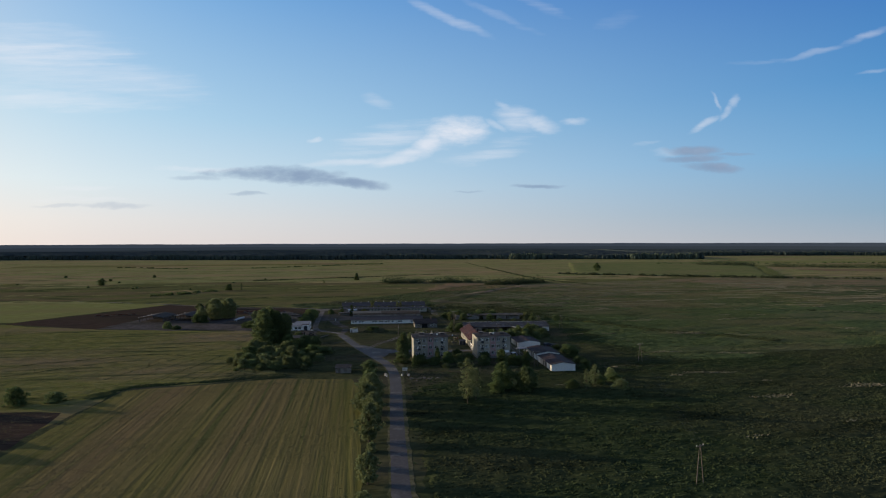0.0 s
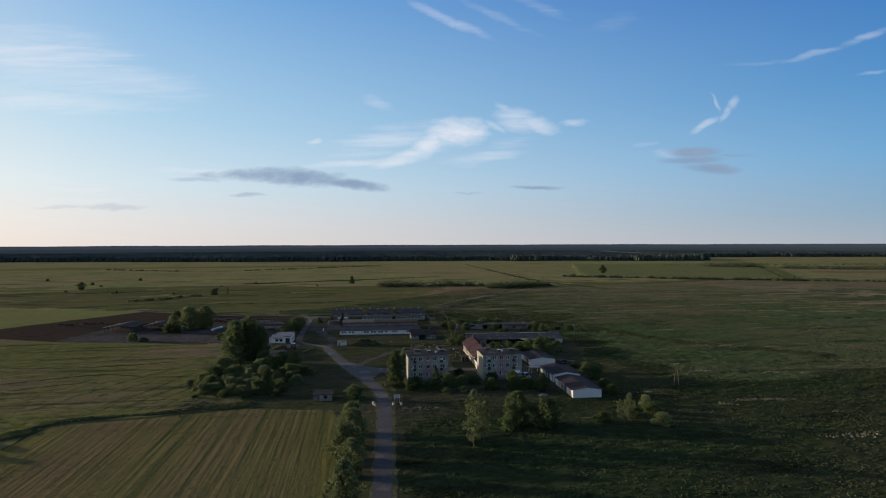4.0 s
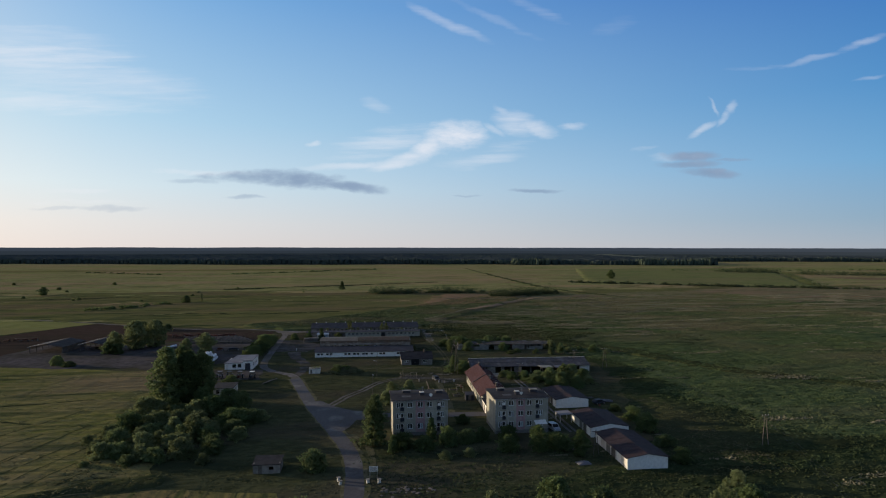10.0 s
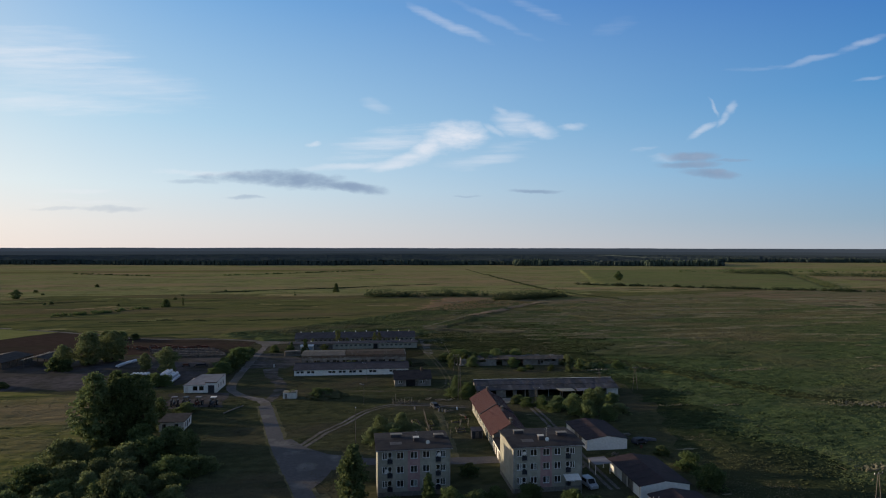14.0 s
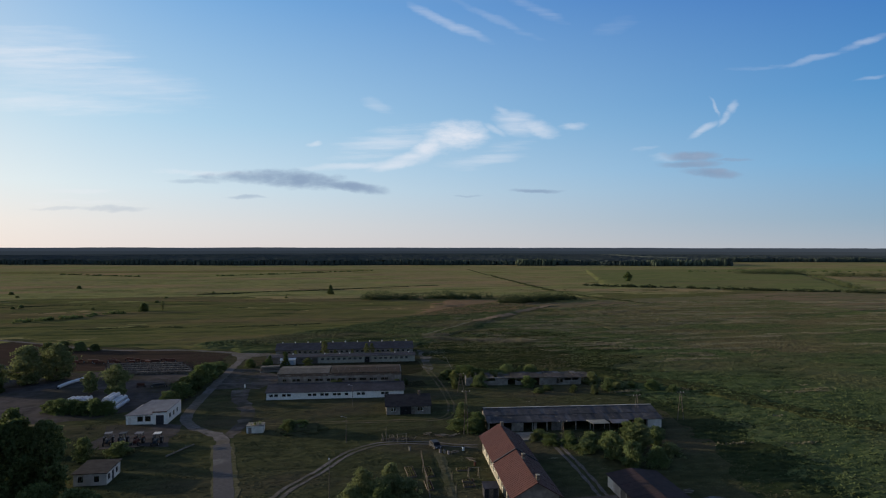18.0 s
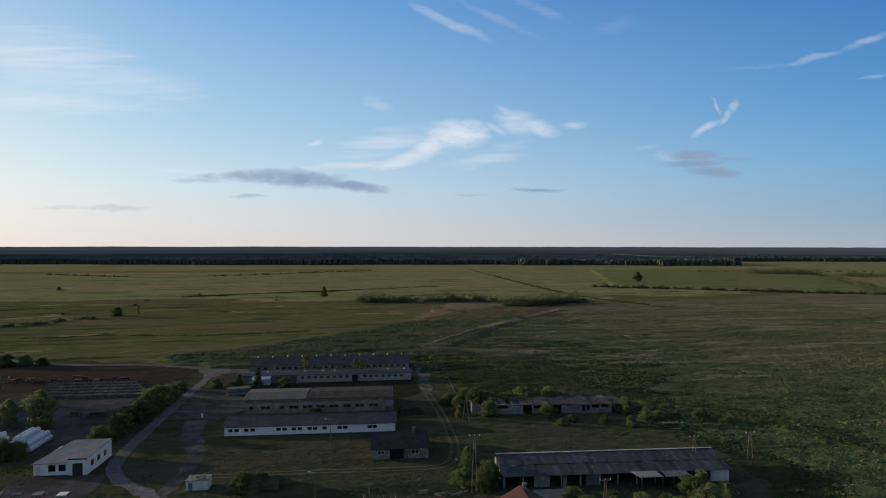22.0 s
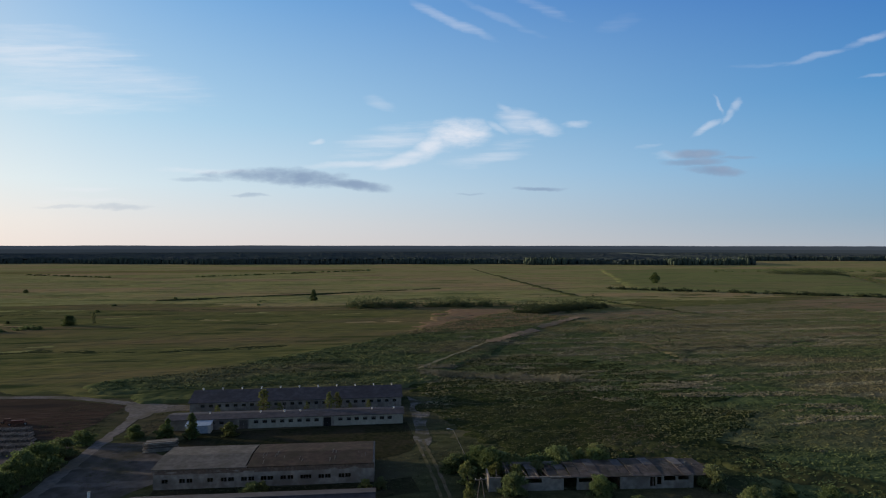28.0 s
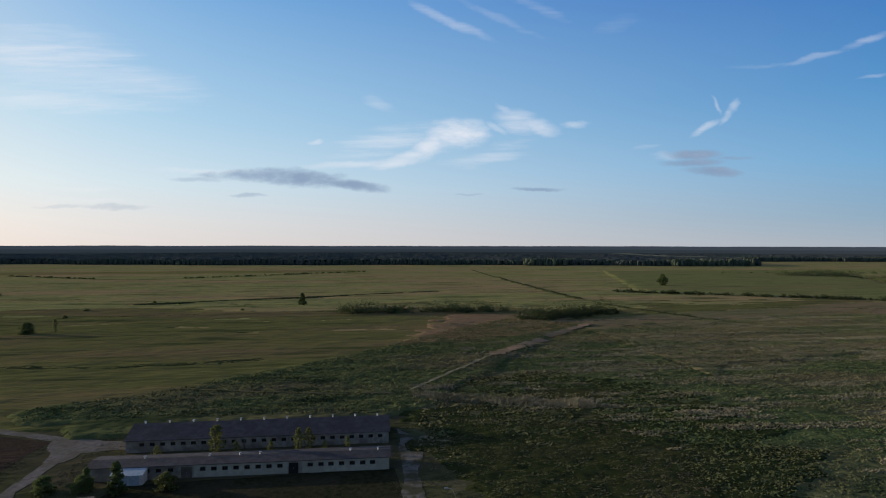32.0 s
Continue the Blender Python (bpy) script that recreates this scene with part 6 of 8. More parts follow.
for j, (ya, za, yb, zb) in enumerate(((-0.7, 2.52, 3.4, 3.34), (3.3, 3.40, 7.5, 4.24), (7.5, 4.24, 11.4, 2.6))):
    for i in range(40):
        x0 = -0.4 + 48.2 * i / 40
        wob = 0.05 * noise.noise(Vector((i * 0.7, j * 3.1, 4))) + 0.03 * ((i * 7 + j * 5) % 3)
        part("roof_panel", slab(bmesh.new(), ((x0 + 0.01, ya, za + wob), (x0 + 1.19, ya, za + wob), (x0 + 1.19, yb, zb + wob), (x0 + 0.01, yb, zb + wob)), 0.05), M_SLATE3 if (i * 13 + j * 29) % 9 == 0 else M_SLATE2, sh)
# pale strip added for the sunlight caught along the ridge
part("ridge_board", B((-0.4, 47.8, 7.35, 7.65, 4.34, 4.46)), M_LIME, sh, "pale strip standing for sunlight along the ridge")
r = random.Random(17)
for i in range(26):
    a, b = r.uniform(0.5, 46.5), r.uniform(0.2, 6.6)
    z = 2.62 + 0.207 * (b + 0.7) + 0.17
    l = r.uniform(0.3, 1.3)
    part("loose_lath", slab(bmesh.new(), ((a, b, z), (a + l, b + r.uniform(-0.1, 0.1), z), (a + l, b + 0.12, z + 0.03), (a, b + 0.12, z + 0.03)), 0.03), M_POLE, sh)
part("canopy", slab(bmesh.new(), ((27.4, -2.6, 2.35), (32.2, -2.5, 2.3), (31.4, -0.5, 2.75), (26.2, -0.5, 2.75)), 0.1), M_CREAM, sh, "sagging cream sheet canopy")
part("canopy", slab(bmesh.new(), ((32.7, -2.6, 2.3), (37.8, -2.4, 2.3), (37.8, -0.5, 2.7), (32.7, -0.5, 2.7)), 0.1), M_TIN, sh, "pale sheet canopy")
for q in ((27.6, -2.5), (32.0, -2.4), (37.5, -2.3)):
    part("canopy_post", B((q[0], q[0] + 0.15, q[1], q[1] + 0.15, -0.1, 2.25)), M_WOOD, sh)
part("loading_dock", B((5.5, 15.0, -8.0, -2.0, -0.1, 0.35)), M_CONC, sh, "low concrete loading dock")

# ruined shed with a fallen roof
ru = thing("ruined_shed", 61.4, 379.3, 0, -5.0, "ruined long shed with collapsed roof, overgrown", "ruin")
ru_holes = [(7.4, 1.5, 3.2, 0.9), (15.0, 0.0, 2.6, 2.6), (18.0, 1.5, 2.8, 0.8), (21.3, 0.0, 5.0, 2.8), (32.4, 0.4, 1.1, 1.9), (33.8, 0.8, 0.9, 1.5), (35.2, 1.5, 2.4, 0.95), (38.1, 1.6, 2.1, 0.85), (2.5, 0.9, 2.0, 1.9)]
for q0, q1 in ((0, 2.5), (2.5, 6.4), (6.4, 15.0), (15.0, 17.8), (17.8, 21.3), (26.3, 32.2), (32.2, 41.2)):
    part("front_wall", pierced(bmesh.new(), q0, q1 - 0.005, 0, 0.3, -0.1, 2.75, ru_holes), M_DIRTY, ru, "flaking stained wall with gaping openings")
part("back_wall", B((4, 41.2, 8.2, 8.5, -0.1, 2.7)), M_DIRTY, ru)
for q in ((0, 0.3, 0.3, 4.5, -0.1, 2.9), (40.9, 41.2, 0.3, 8.2, -0.1, 2.7)):
    part("end_wall", B(q), M_DIRTY, ru)
for a in (5.5, 12.0, 26.5, 33.0):
    part("cross_wall", B((a, a + 0.25, 0.3, 8.2, -0.1, 2.6)), M_BRICK, ru)
r = random.Random(11)
for i in range(18):
    q = 8.2 + i * 2.05
    sag = r.uniform(0.3, 0.9) if i < 4 else r.uniform(0.0, 0.28)
    if i == 1:
        continue
    part("roof_sheet", slab(bmesh.new(), ((q, -0.5, 2.78 - sag * 0.2), (q + 2.0, -0.5, 2.78 - sag * 0.25), (q + 2.0, 4.4, 3.2 - sag), (q, 4.4, 3.2 - sag * 1.1)), 0.08), M_RUINROOF, ru)
    part("roof_sheet", slab(bmesh.new(), ((q, 4.45, 3.2 - sag), (q + 2.0, 4.45, 3.2 - sag), (q + 2.0, 8.9, 3.0 - sag * 1.1), (q, 8.9, 3.0 - sag * 1.2)), 0.08), M_RUINROOF if i % 3 else M_SLATE3, ru)
for q in ((44.6, 0.0), (44.6, 8.0)):
    part("bay_post", B((q[0], q[0] + 0.25, q[1], q[1] + 0.25, -0.1, 2.65)), M_DIRTY, ru)
for i in range(22):
    a, b = r.uniform(12, 44), r.uniform(-0.2, 8.0)
    z = 3.28 - 0.09 * abs(b - 4.4)
    part("loose_lath", rod(bmesh.new(), (a, b, z), (a + r.uniform(-1.2, 1.2), b + r.uniform(-0.8, 0.8), z + 0.04), 0.05, n=5), M_POLE if i % 2 else M_WOOD, ru)
for i in range(12):
    q = 0.5 + i * 1.05
    part("rafter", rod(bmesh.new(), (q, -0.2, 2.7), (q + r.uniform(-1.2, 1.2), 7.8, r.uniform(0.3, 3.0)), 0.09, n=5), M_WOOD, ru)

# white yard building
wh = thing("yard_building", -39.2, 346.4, 0, -2.0, "white workshop with a pale sheet roof in the farmyard", "workshop")
wh.scale = (0.82, 0.92, 0.95)
part("front_wall", pierced(bmesh.new(), 0, 8.8, 0, 0.3, -0.1, 2.75, [(3.6, 0.85, 1.8, 1.5), (6.1, 0.85, 1.8, 1.5), (0.6, 0.0, 1.1, 2.0)]), M_WHITE, wh)
part("gate_wall", pierced(bmesh.new(), 8.8, 13.3, -0.4, -0.1, -0.1, 3.75, [(9.7, 0.0, 2.6, 2.7)]), M_WHITE, wh)
part("west_wall", B((0, 0.3, 0.3, 12.5, -0.1, 2.7)), M_LIME, wh)
ew = pierced(bmesh.new(), 0, 12.9, 0, 0.3, -0.1, 3.75, [(2.0, 1.2, 1.6, 1.4), (5.2, 1.2, 1.6, 1.4), (8.6, 1.2, 1.6, 1.4)])
bmesh.ops.rotate(ew, verts=ew.verts, cent=(0, 0, 0), matrix=Matrix.Rotation(radians(90), 3, "Z"))
bmesh.ops.translate(ew, verts=ew.verts, vec=(13.3, -0.38, 0))
part("east_wall", ew, M_WHITE, wh)
part("back_wall", B((0.3, 13.0, 12.2, 12.5, -0.1, 2.75)), M_LIME, wh)
part("roof", slab(slab(bmesh.new(), ((-0.4, -0.4, 2.75), (8.75, -0.4, 2.95), (8.75, 12.8, 4.05), (3.2, 12.8, 4.05)), 0.12), ((8.77, -0.5, 3.8), (13.4, -0.5, 3.8), (13.4, 12.8, 4.1), (8.77, 12.8, 4.1)), 0.12), M_TIN, wh, "pale grey sheet roof")
for q in (3.6, 6.1):
    window(wh, q, 0.12, 0.85, 1.8, 1.5, M_RAIL, 1, 0)
part("door", B((0.63, 1.67, 0.12, 0.18, 0.0, 1.98)), M_LIME, wh, "pale plank door")
part("gate", B((9.72, 12.28, -0.3, -0.22, 0.02, 2.68), (9.9, 10.0, -0.33, -0.3, 0.1, 2.6), (11.9, 12.0, -0.33, -0.3, 0.1, 2.6)), M_RAIL, wh, "dark sliding gate")
part("fascia", B((8.7, 13.42, -0.56, -0.51, 3.5, 3.8)), M_RUST, wh, "dark red board over the gate")
for yy in (1.62, 4.82, 8.22):
    window(wh, 13.15, yy, 1.2, 1.6, 1.4, M_RAIL, 1, 0, "window", 90)

# small flat-roofed house by the tall trees
tk = thing("pump_house", -33.8, 303.2, 0, -1.0, "small white pump house with a dark flat roof", "outbuilding")
part("front_wall", pierced(bmesh.new(), 0, 6.4, 0, 0.25, -0.1, 2.5, [(0.9, 0.7, 1.0, 1.2), (4.0, 0.7, 1.0, 1.2)]), M_LIME, tk)
ew = pierced(bmesh.new(), 0, 6.8, 0, 0.25, -0.1, 2.5, [(0.9, 0.7, 1.0, 1.2), (2.8, 0.0, 1.0, 2.0), (4.8, 0.7, 1.0, 1.2)])
bmesh.ops.rotate(ew, verts=ew.verts, cent=(0, 0, 0), matrix=Matrix.Rotation(radians(90), 3, "Z"))
bmesh.ops.translate(ew, verts=ew.verts, vec=(6.4, 0.01, 0))
part("east_wall", ew, M_WHITE, tk)
part("back_wall", B((0, 6.4, 6.85, 7.1, -0.1, 2.5), (0, 0.25, 0.25, 6.85, -0.1, 2.5)), M_LIME, tk)
part("roof", slab(bmesh.new(), ((-0.3, -0.3, 2.6), (6.7, -0.3, 2.6), (6.7, 7.4, 2.85), (-0.3, 7.4, 2.85)), 0.14), M_FELT, tk, "dark felt roof")
for q in (0.9, 4.0):
    window(tk, q, 0.1, 0.7, 1.0, 1.2, M_RAIL, 1, 0)
part("door", B((6.3, 6.36, 2.83, 3.77, 0.02, 1.98)), M_RAIL, tk)
for q in (0.91, 4.81):
    window(tk, 6.3, q, 0.7, 1.0, 1.2, M_RAIL, 1, 0, "window", 90)


# ---- smaller buildings and things ----
kk = thing("kiosk", -5.1, 334.0, 0, -2, "small white concrete box with plants on its top", "utility box")
part("body", B((0, 4.2, 0, 3.0, -0.1, 1.9)), M_LIME, kk)
part("lid", B((-0.1, 4.3, -0.1, 3.1, 1.9, 2.05)), M_CONC, kk)
part("door", B((0.5, 1.3, -0.05, -0.005, 0.05, 1.6)), M_PLINTH, kk)
q = np.random.RandomState(8)
c = np.column_stack([q.uniform(0.3, 3.9, 16), q.uniform(0.3, 2.7, 16), q.uniform(2.1, 2.5, 16)])
part("plants", quads_mesh("plants", leaves(c, q.uniform(0.15, 0.35, 16), 14, 0.12, q), L_PALE), None, kk, "weeds growing on the top")
hu = thing("hut", -9.1, 231.0, 0, -2, "weathered pale brick hut with an overgrown roof", "hut")
part("wall", pierced(bmesh.new(), 0, 5.8, 0, 0.25, -0.1, 2.0, [(1.0, 0.0, 0.9, 1.8), (3.4, 0.8, 1.0, 0.7)]), M_DIRTY, hu)
part("wall", B((0, 0.25, 0.25, 4.2, -0.1, 2.2)), M_DIRTY, hu)
part("wall", B((5.55, 5.8, 0.25, 4.2, -0.1, 2.2)), M_DIRTY, hu)
part("wall", B((0, 5.8, 4.2, 4.45, -0.1, 2.3)), M_DIRTY, hu)
part("roof", slab(bmesh.new(), ((-0.2, -0.3, 2.1), (6.0, -0.3, 2.1), (6.0, 4.7, 2.5), (-0.2, 4.7, 2.5)), 0.15), M_FELT, hu)
part("door", B((1.02, 1.88, 0.1, 0.16, 0, 1.78)), M_WOOD, hu)


def open_barn(x, y, turn, L, D, eave, ridge, label, n=5):
    ob = thing("open_barn", x, y, 0, turn, label, "barn", "open barns in the yard")
    for i in range(n):
        q = D * i / (n - 1)
        for a in (0.0, L - 0.25):
            part("post", B((a, a + 0.25, q - 0.12, q + 0.12, -0.1, eave)), M_WOOD, ob)
    part("back_wall", B((0.25, L - 0.25, D - 0.1, D, -0.1, eave)), M_WOOD, ob)
    part("side_wall", B((L - 0.4, L - 0.27, 0.2, D - 0.2, -0.1, eave)), M_WOOD, ob)
    for s in (0, 1):
        q = ((-0.5, -0.5, eave - 0.1), (L / 2, -0.5, ridge), (L / 2, D + 0.5, ridge), (-0.5, D + 0.5, eave - 0.1)) if not s else ((L / 2, -0.5, ridge), (L + 0.5, -0.5, eave - 0.1), (L + 0.5, D + 0.5, eave - 0.1), (L / 2, D + 0.5, ridge))
        part("roof_slope", slab(bmesh.new(), q, 0.1), M_FELT, ob, "dark grey sheet roof slope")
    part("barge_board", B((-0.55, -0.45, -0.55, D + 0.55, eave - 0.3, eave - 0.05)), M_WHITE, ob, "white painted eaves board")
    return ob


open_barn(-136.5, 397.0, -6, 15.0, 19.0, 3.0, 4.3, "open timber barn with a grey roof beside the ploughed field")
open_barn(-116.3, 400.5, -6, 10.5, 18.0, 3.2, 4.3, "open timber barn with a grey roof beside the yard trees")

# power poles
def a_pole(x, y, turn, h, spread, label="wooden A-frame power pole in the rough grass"):
    ob = thing("power_pole", x, y, 0, turn, label, "power pole", "the power line")
    for s in (-1, 1):
        part("leg", rod(bmesh.new(), (s * spread / 2, 0, -0.3), (s * 0.12, 0, h), 0.10, 0.06), M_WOOD, ob)
    arm = part("crossarm", B((-1.1, 1.1, -0.06, 0.06, h - 0.35, h - 0.22)), M_WOOD, ob)
    part("brace", rod(bmesh.new(), (-spread * 0.3, 0, h * 0.42), (spread * 0.3, 0, h * 0.42), 0.06), M_WOOD, ob)
    for q in (-1.0, 0.0, 1.0):
        part("insulator", rod(bmesh.new(), (q, 0, h - 0.22), (q, 0, h + 0.06), 0.05), M_WHITE, arm)
    return ob


def lamp_pole(x, y, turn, h, lean=0.0, label="slim concrete street lamp"):
    ob = thing("street_lamp", x, y, 0, turn, label, "street lamp", "the yard lamps")
    part("pole", rod(bmesh.new(), (0, 0, -0.3), (-lean, 0, h), 0.085, 0.05), M_CONC if lean > 1 else M_WOOD, ob)
    part("arm", rod(bmesh.new(), (-lean, 0, h), (-lean - 0.9, 0, h + 0.25), 0.04), M_METAL, ob)
    part("lamp_head", B((-lean - 1.4, -lean - 0.8, -0.13, 0.13, h + 0.18, h + 0.32)), M_METAL, ob)
    return ob


POLES = ((69.2, 114.0, 20, 8.2, 2.2), (114.3, 232.0, 12, 8.0, 2.2), (114.3, 330.0, 5, 8.0, 2.0), (101.4, 330.5, 5, 7.5, 1.6), (58.0, 370.0, 10, 6.5, 2.4), (51.7, 325.3, 0, 11.5, 1.1), (74.0, 314.0, 0, 6.0, 0.8), (70.0, 232.0, 0, 6.0, 1.4))
for q in POLES:
    a_pole(*q)
for x, y, t, h, l in ((60.5, 398.5, 0, 6.5, 3.2), (22.2, 357.6, 0, 6.3, 0.1), (18.4, 286.8, 90, 9.0, 0.1), (20.9, 323.3, 0, 6.3, 0.0)):
    lamp_pole(x, y, t, h, l, "leaning concrete street lamp" if l > 1 else "slim concrete street lamp by the track")
wires = thing("power_line", 0, 0, 0, 0, "thin sagging overhead power line wires", "power line")
for a, b in ((0, 1), (1, 2), (2, 3), (4, 5), (5, 6)):
    for off in (-1.0, 0.0, 1.0):
        p0, p1 = (Vector((POLES[i][0] + off * math.cos(radians(POLES[i][2])), POLES[i][1] + off * math.sin(radians(POLES[i][2])), POLES[i][3] + 0.05)) for i in (a, b))
        bm = bmesh.new()
        n = 10
        sag = (p1 - p0).length * 0.012
        pts = [p0.lerp(p1, k / n) - Vector((0, 0, 4 * sag * (k / n) * (1 - k / n))) for k in range(n + 1)]
        for k in range(n):
            rod(bm, pts[k], pts[k + 1], 0.008, n=4)
        part("wire", bm, M_RAIL, wires)


def wheel(parent, x, y, z, r, w, name="wheel"):
    t = bmesh.new()
    rod(t, (x, y - w / 2, z), (x, y + w / 2, z), r, n=16)
    bmesh.ops.bevel(t, geom=[e for e in t.edges if len(e.link_faces) == 2 and e.calc_face_angle() > 1.0], offset=r * 0.12, segments=2, affect="EDGES")
    ob = part(name, t, M_TYRE, parent)
    part("rim", rod(bmesh.new(), (x, y - w / 2 - 0.02, z), (x, y + w / 2 + 0.02, z), r * 0.5, n=12), M_METAL, ob)


def tractor(x, y, turn, paint, roof):
    ob = thing("tractor", x, y, 0, turn, "old farm tractor parked on the bare yard", "tractor", "tractors in the yard")
    hood = B((0.3, 2.2, -0.38, 0.38, 0.75, 1.5), (2.2, 2.3, -0.34, 0.34, 0.8, 1.4), (-0.9, 0.3, -0.3, 0.3, 0.6, 1.0))
    bmesh.ops.bevel(hood, geom=hood.edges[:], offset=0.05, segments=1, affect="EDGES")
    part("hood", hood, paint, ob)
    cab = B(*[(a, a + 0.08, b, b + 0.08, 1.0, 2.5) for a in (-1.1, 0.25) for b in (-0.75, 0.67)], (-1.1, 0.33, -0.75, 0.75, 0.95, 1.05))
    c = part("cab", cab, M_RAIL, ob)
    part("cab_roof", B((-1.25, 0.45, -0.85, 0.85, 2.5, 2.64)), roof, c)
    part("windscreen", B((0.27, 0.29, -0.66, 0.66, 1.5, 2.45)), M_GLASS, c)
    part("exhaust", rod(bmesh.new(), (1.2, 0.2, 1.5), (1.2, 0.2, 2.4), 0.05), M_RAIL, ob)
    for s in (-1, 1):
        wheel(ob, -0.5, s * 0.95, 0.78, 0.78, 0.4, "rear_wheel")
        part("mudguard", B((-1.15, 0.2, s * 0.95 - 0.25, s * 0.95 + 0.25, 1.58, 1.64)), paint, ob)
        wheel(ob, 1.8, s * 0.75, 0.45, 0.45, 0.26, "front_wheel")


for x, y, t, p, r_ in ((-37.6, 330.5, -80, M_CARDARK, M_TIN), (-34.0, 330.0, -85, M_CARDARK, M_CARDARK), (-30.2, 329.6, -95, M_TRACTOR, M_TIN), (-25.6, 328.8, -90, M_CARDARK, M_WHITE)):
    tractor(x, y, t, p, r_)


def machine(x, y, turn, paint, L=3.2):
    ob = thing("farm_implement", x, y, 0, turn, "rusty farm implement standing in a row", "implement", "implements by the field")
    fr = B((0, L, -0.06, 0.06, 0.7, 0.85), (0, L, 0.8, 0.92, 0.7, 0.85), (0, 0.12, 0.06, 0.8, 0.7, 0.85), (L - 0.12, L, 0.06, 0.8, 0.7, 0.85))
    part("frame", fr, paint, ob)
    for i in range(7):
        q = 0.2 + (L - 0.4) * i / 6
        part("tine", rod(bmesh.new(), (q, 0.4, 0.7), (q, 0.9, 0.0), 0.05, 0.03, 5), paint, ob)
    part("hopper", slab(B((0.4, L - 0.4, 0.1, 0.75, 0.86, 1.25)), ((0.3, 0.0, 1.4), (L - 0.3, 0.0, 1.4), (L - 0.3, 0.85, 1.4), (0.3, 0.85, 1.4)), 0.15), paint, ob)
    for q in (0.1, L - 0.1):
        wheel(ob, q, 0.4, 0.4, 0.4, 0.16)
    part("drawbar", rod(bmesh.new(), (L / 2, 0, 0.75), (L / 2, -1.4, 0.45), 0.06), paint, ob)


rr = random.Random(9)
for i in range(16):
    machine(-94 + i * 2.5 + rr.uniform(-0.7, 0.7), 440 + rr.uniform(-4, 5), rr.uniform(-30, 30), M_RUST if i % 3 else M_TRACTOR, rr.uniform(2.4, 4.0))
for i in range(6):
    machine(-176 + i * 4.2, 432 + i * 0.8 + rr.uniform(-1, 1), rr.uniform(-30, 30), M_RUST, rr.uniform(2.6, 4.2))
machine(-47.0, 391.0, 5, M_RAIL, 4.6)
machine(-52.5, 392.5, -15, M_RUST, 3.0)

# wrapped bales
bale_me = bmesh.new()
rod(bale_me, (0, -0.6, 0.62), (0, 0.6, 0.62), 0.62, n=16)
bmesh.ops.bevel(bale_me, geom=[e for e in bale_me.edges if len(e.link_faces) == 2 and e.calc_face_angle() > 1.0], offset=0.12, segments=2, affect="EDGES")
bale_mesh = mesh_of(bale_me, "hay_bale", M_WRAP)


def bale(x, y, z, turn):
    ob = new("hay_bale", bale_mesh)
    ob.matrix_world = pose(x, y, z, 0, 0, turn)
    tagged(ob, "round hay bale in white film, stacked in a heap", "hay bale", "the wrapped bales")


for cx, cy, nx, ny in ((-53.0, 362.5, 5, 8), (-64.6, 369.5, 6, 3)):
    for i in range(nx):
        for j in range(ny):
            bale(cx + i * 1.26, cy + j * 1.3, 0.0, rr.uniform(-6, 6))
    for i in range(nx - 1):
        for j in range(ny):
            bale(cx + 0.63 + i * 1.26, cy + j * 1.3, 1.08, rr.uniform(-6, 6))
for j in range(12):
    bale(-51.74 + 1.26 * (j % 2), 364.5 + (j // 2) * 1.3, 2.15, rr.uniform(-6, 6))
tube = thing("silage_tube", -78.0, 394.0, 0, 0, "long white film silage tube on the bare yard", "silage tube")
tm = bmesh.new()
pts = spline([(0, 0, 0.6), (0.6, 4, 0.7), (1.5, 8, 0.7), (3.0, 13, 0.6)], 1.0)
for a, b in zip(pts, pts[1:]):
    rod(tm, a, b, 0.62, n=12)
part("film", tm, M_WRAP, tube)
part("weight_row", B((-0.4, 0.2, -0.5, 0.5, 0.0, 0.5)), M_TYRE, tube)

# stacked logs in long rows
log_me = mesh_of(rod(bmesh.new(), (0, 0, 0), (0, 2.4, 0), 0.27, 0.24, 8), "log", M_LOG)
for k, (y0, n, x0) in enumerate(((414.2, 58, -70.0), (418.6, 60, -72.5), (423.0, 60, -74.5), (427.4, 58, -76.0), (431.8, 56, -77.5))):
    st = thing("log_stack", x0, y0, 0, -1.5, "long row of stacked dark logs at the yard's edge", "log stack", "the log rows")
    for lv in range(2):
        for i in range(n - lv):
            o = part("log", log_me, None, st)
            o.matrix_basis = pose(i * 0.53 + lv * 0.26 + rr.uniform(-0.03, 0.03), rr.uniform(-0.25, 0.25), 0.26 + lv * 0.47, 0, 0, rr.uniform(-2, 2))
lum = thing("plank_stack", -13.4, 411.2, 0, 8, "grey weathered planks in an untidy stack", "plank stack")
for lv in range(8):
    for i in range(6):
        q = rr.uniform(-0.4, 0.4)
        o = part("plank", B((q, q + 6.9, i * 0.45 + rr.uniform(-0.06, 0.06), i * 0.45 + 0.36, 0.05 + lv * 0.28, 0.22 + lv * 0.28 + rr.uniform(-0.03, 0.02))), rr.choice((M_POLE, M_CONC, M_WOOD, M_WOOD)), lum)

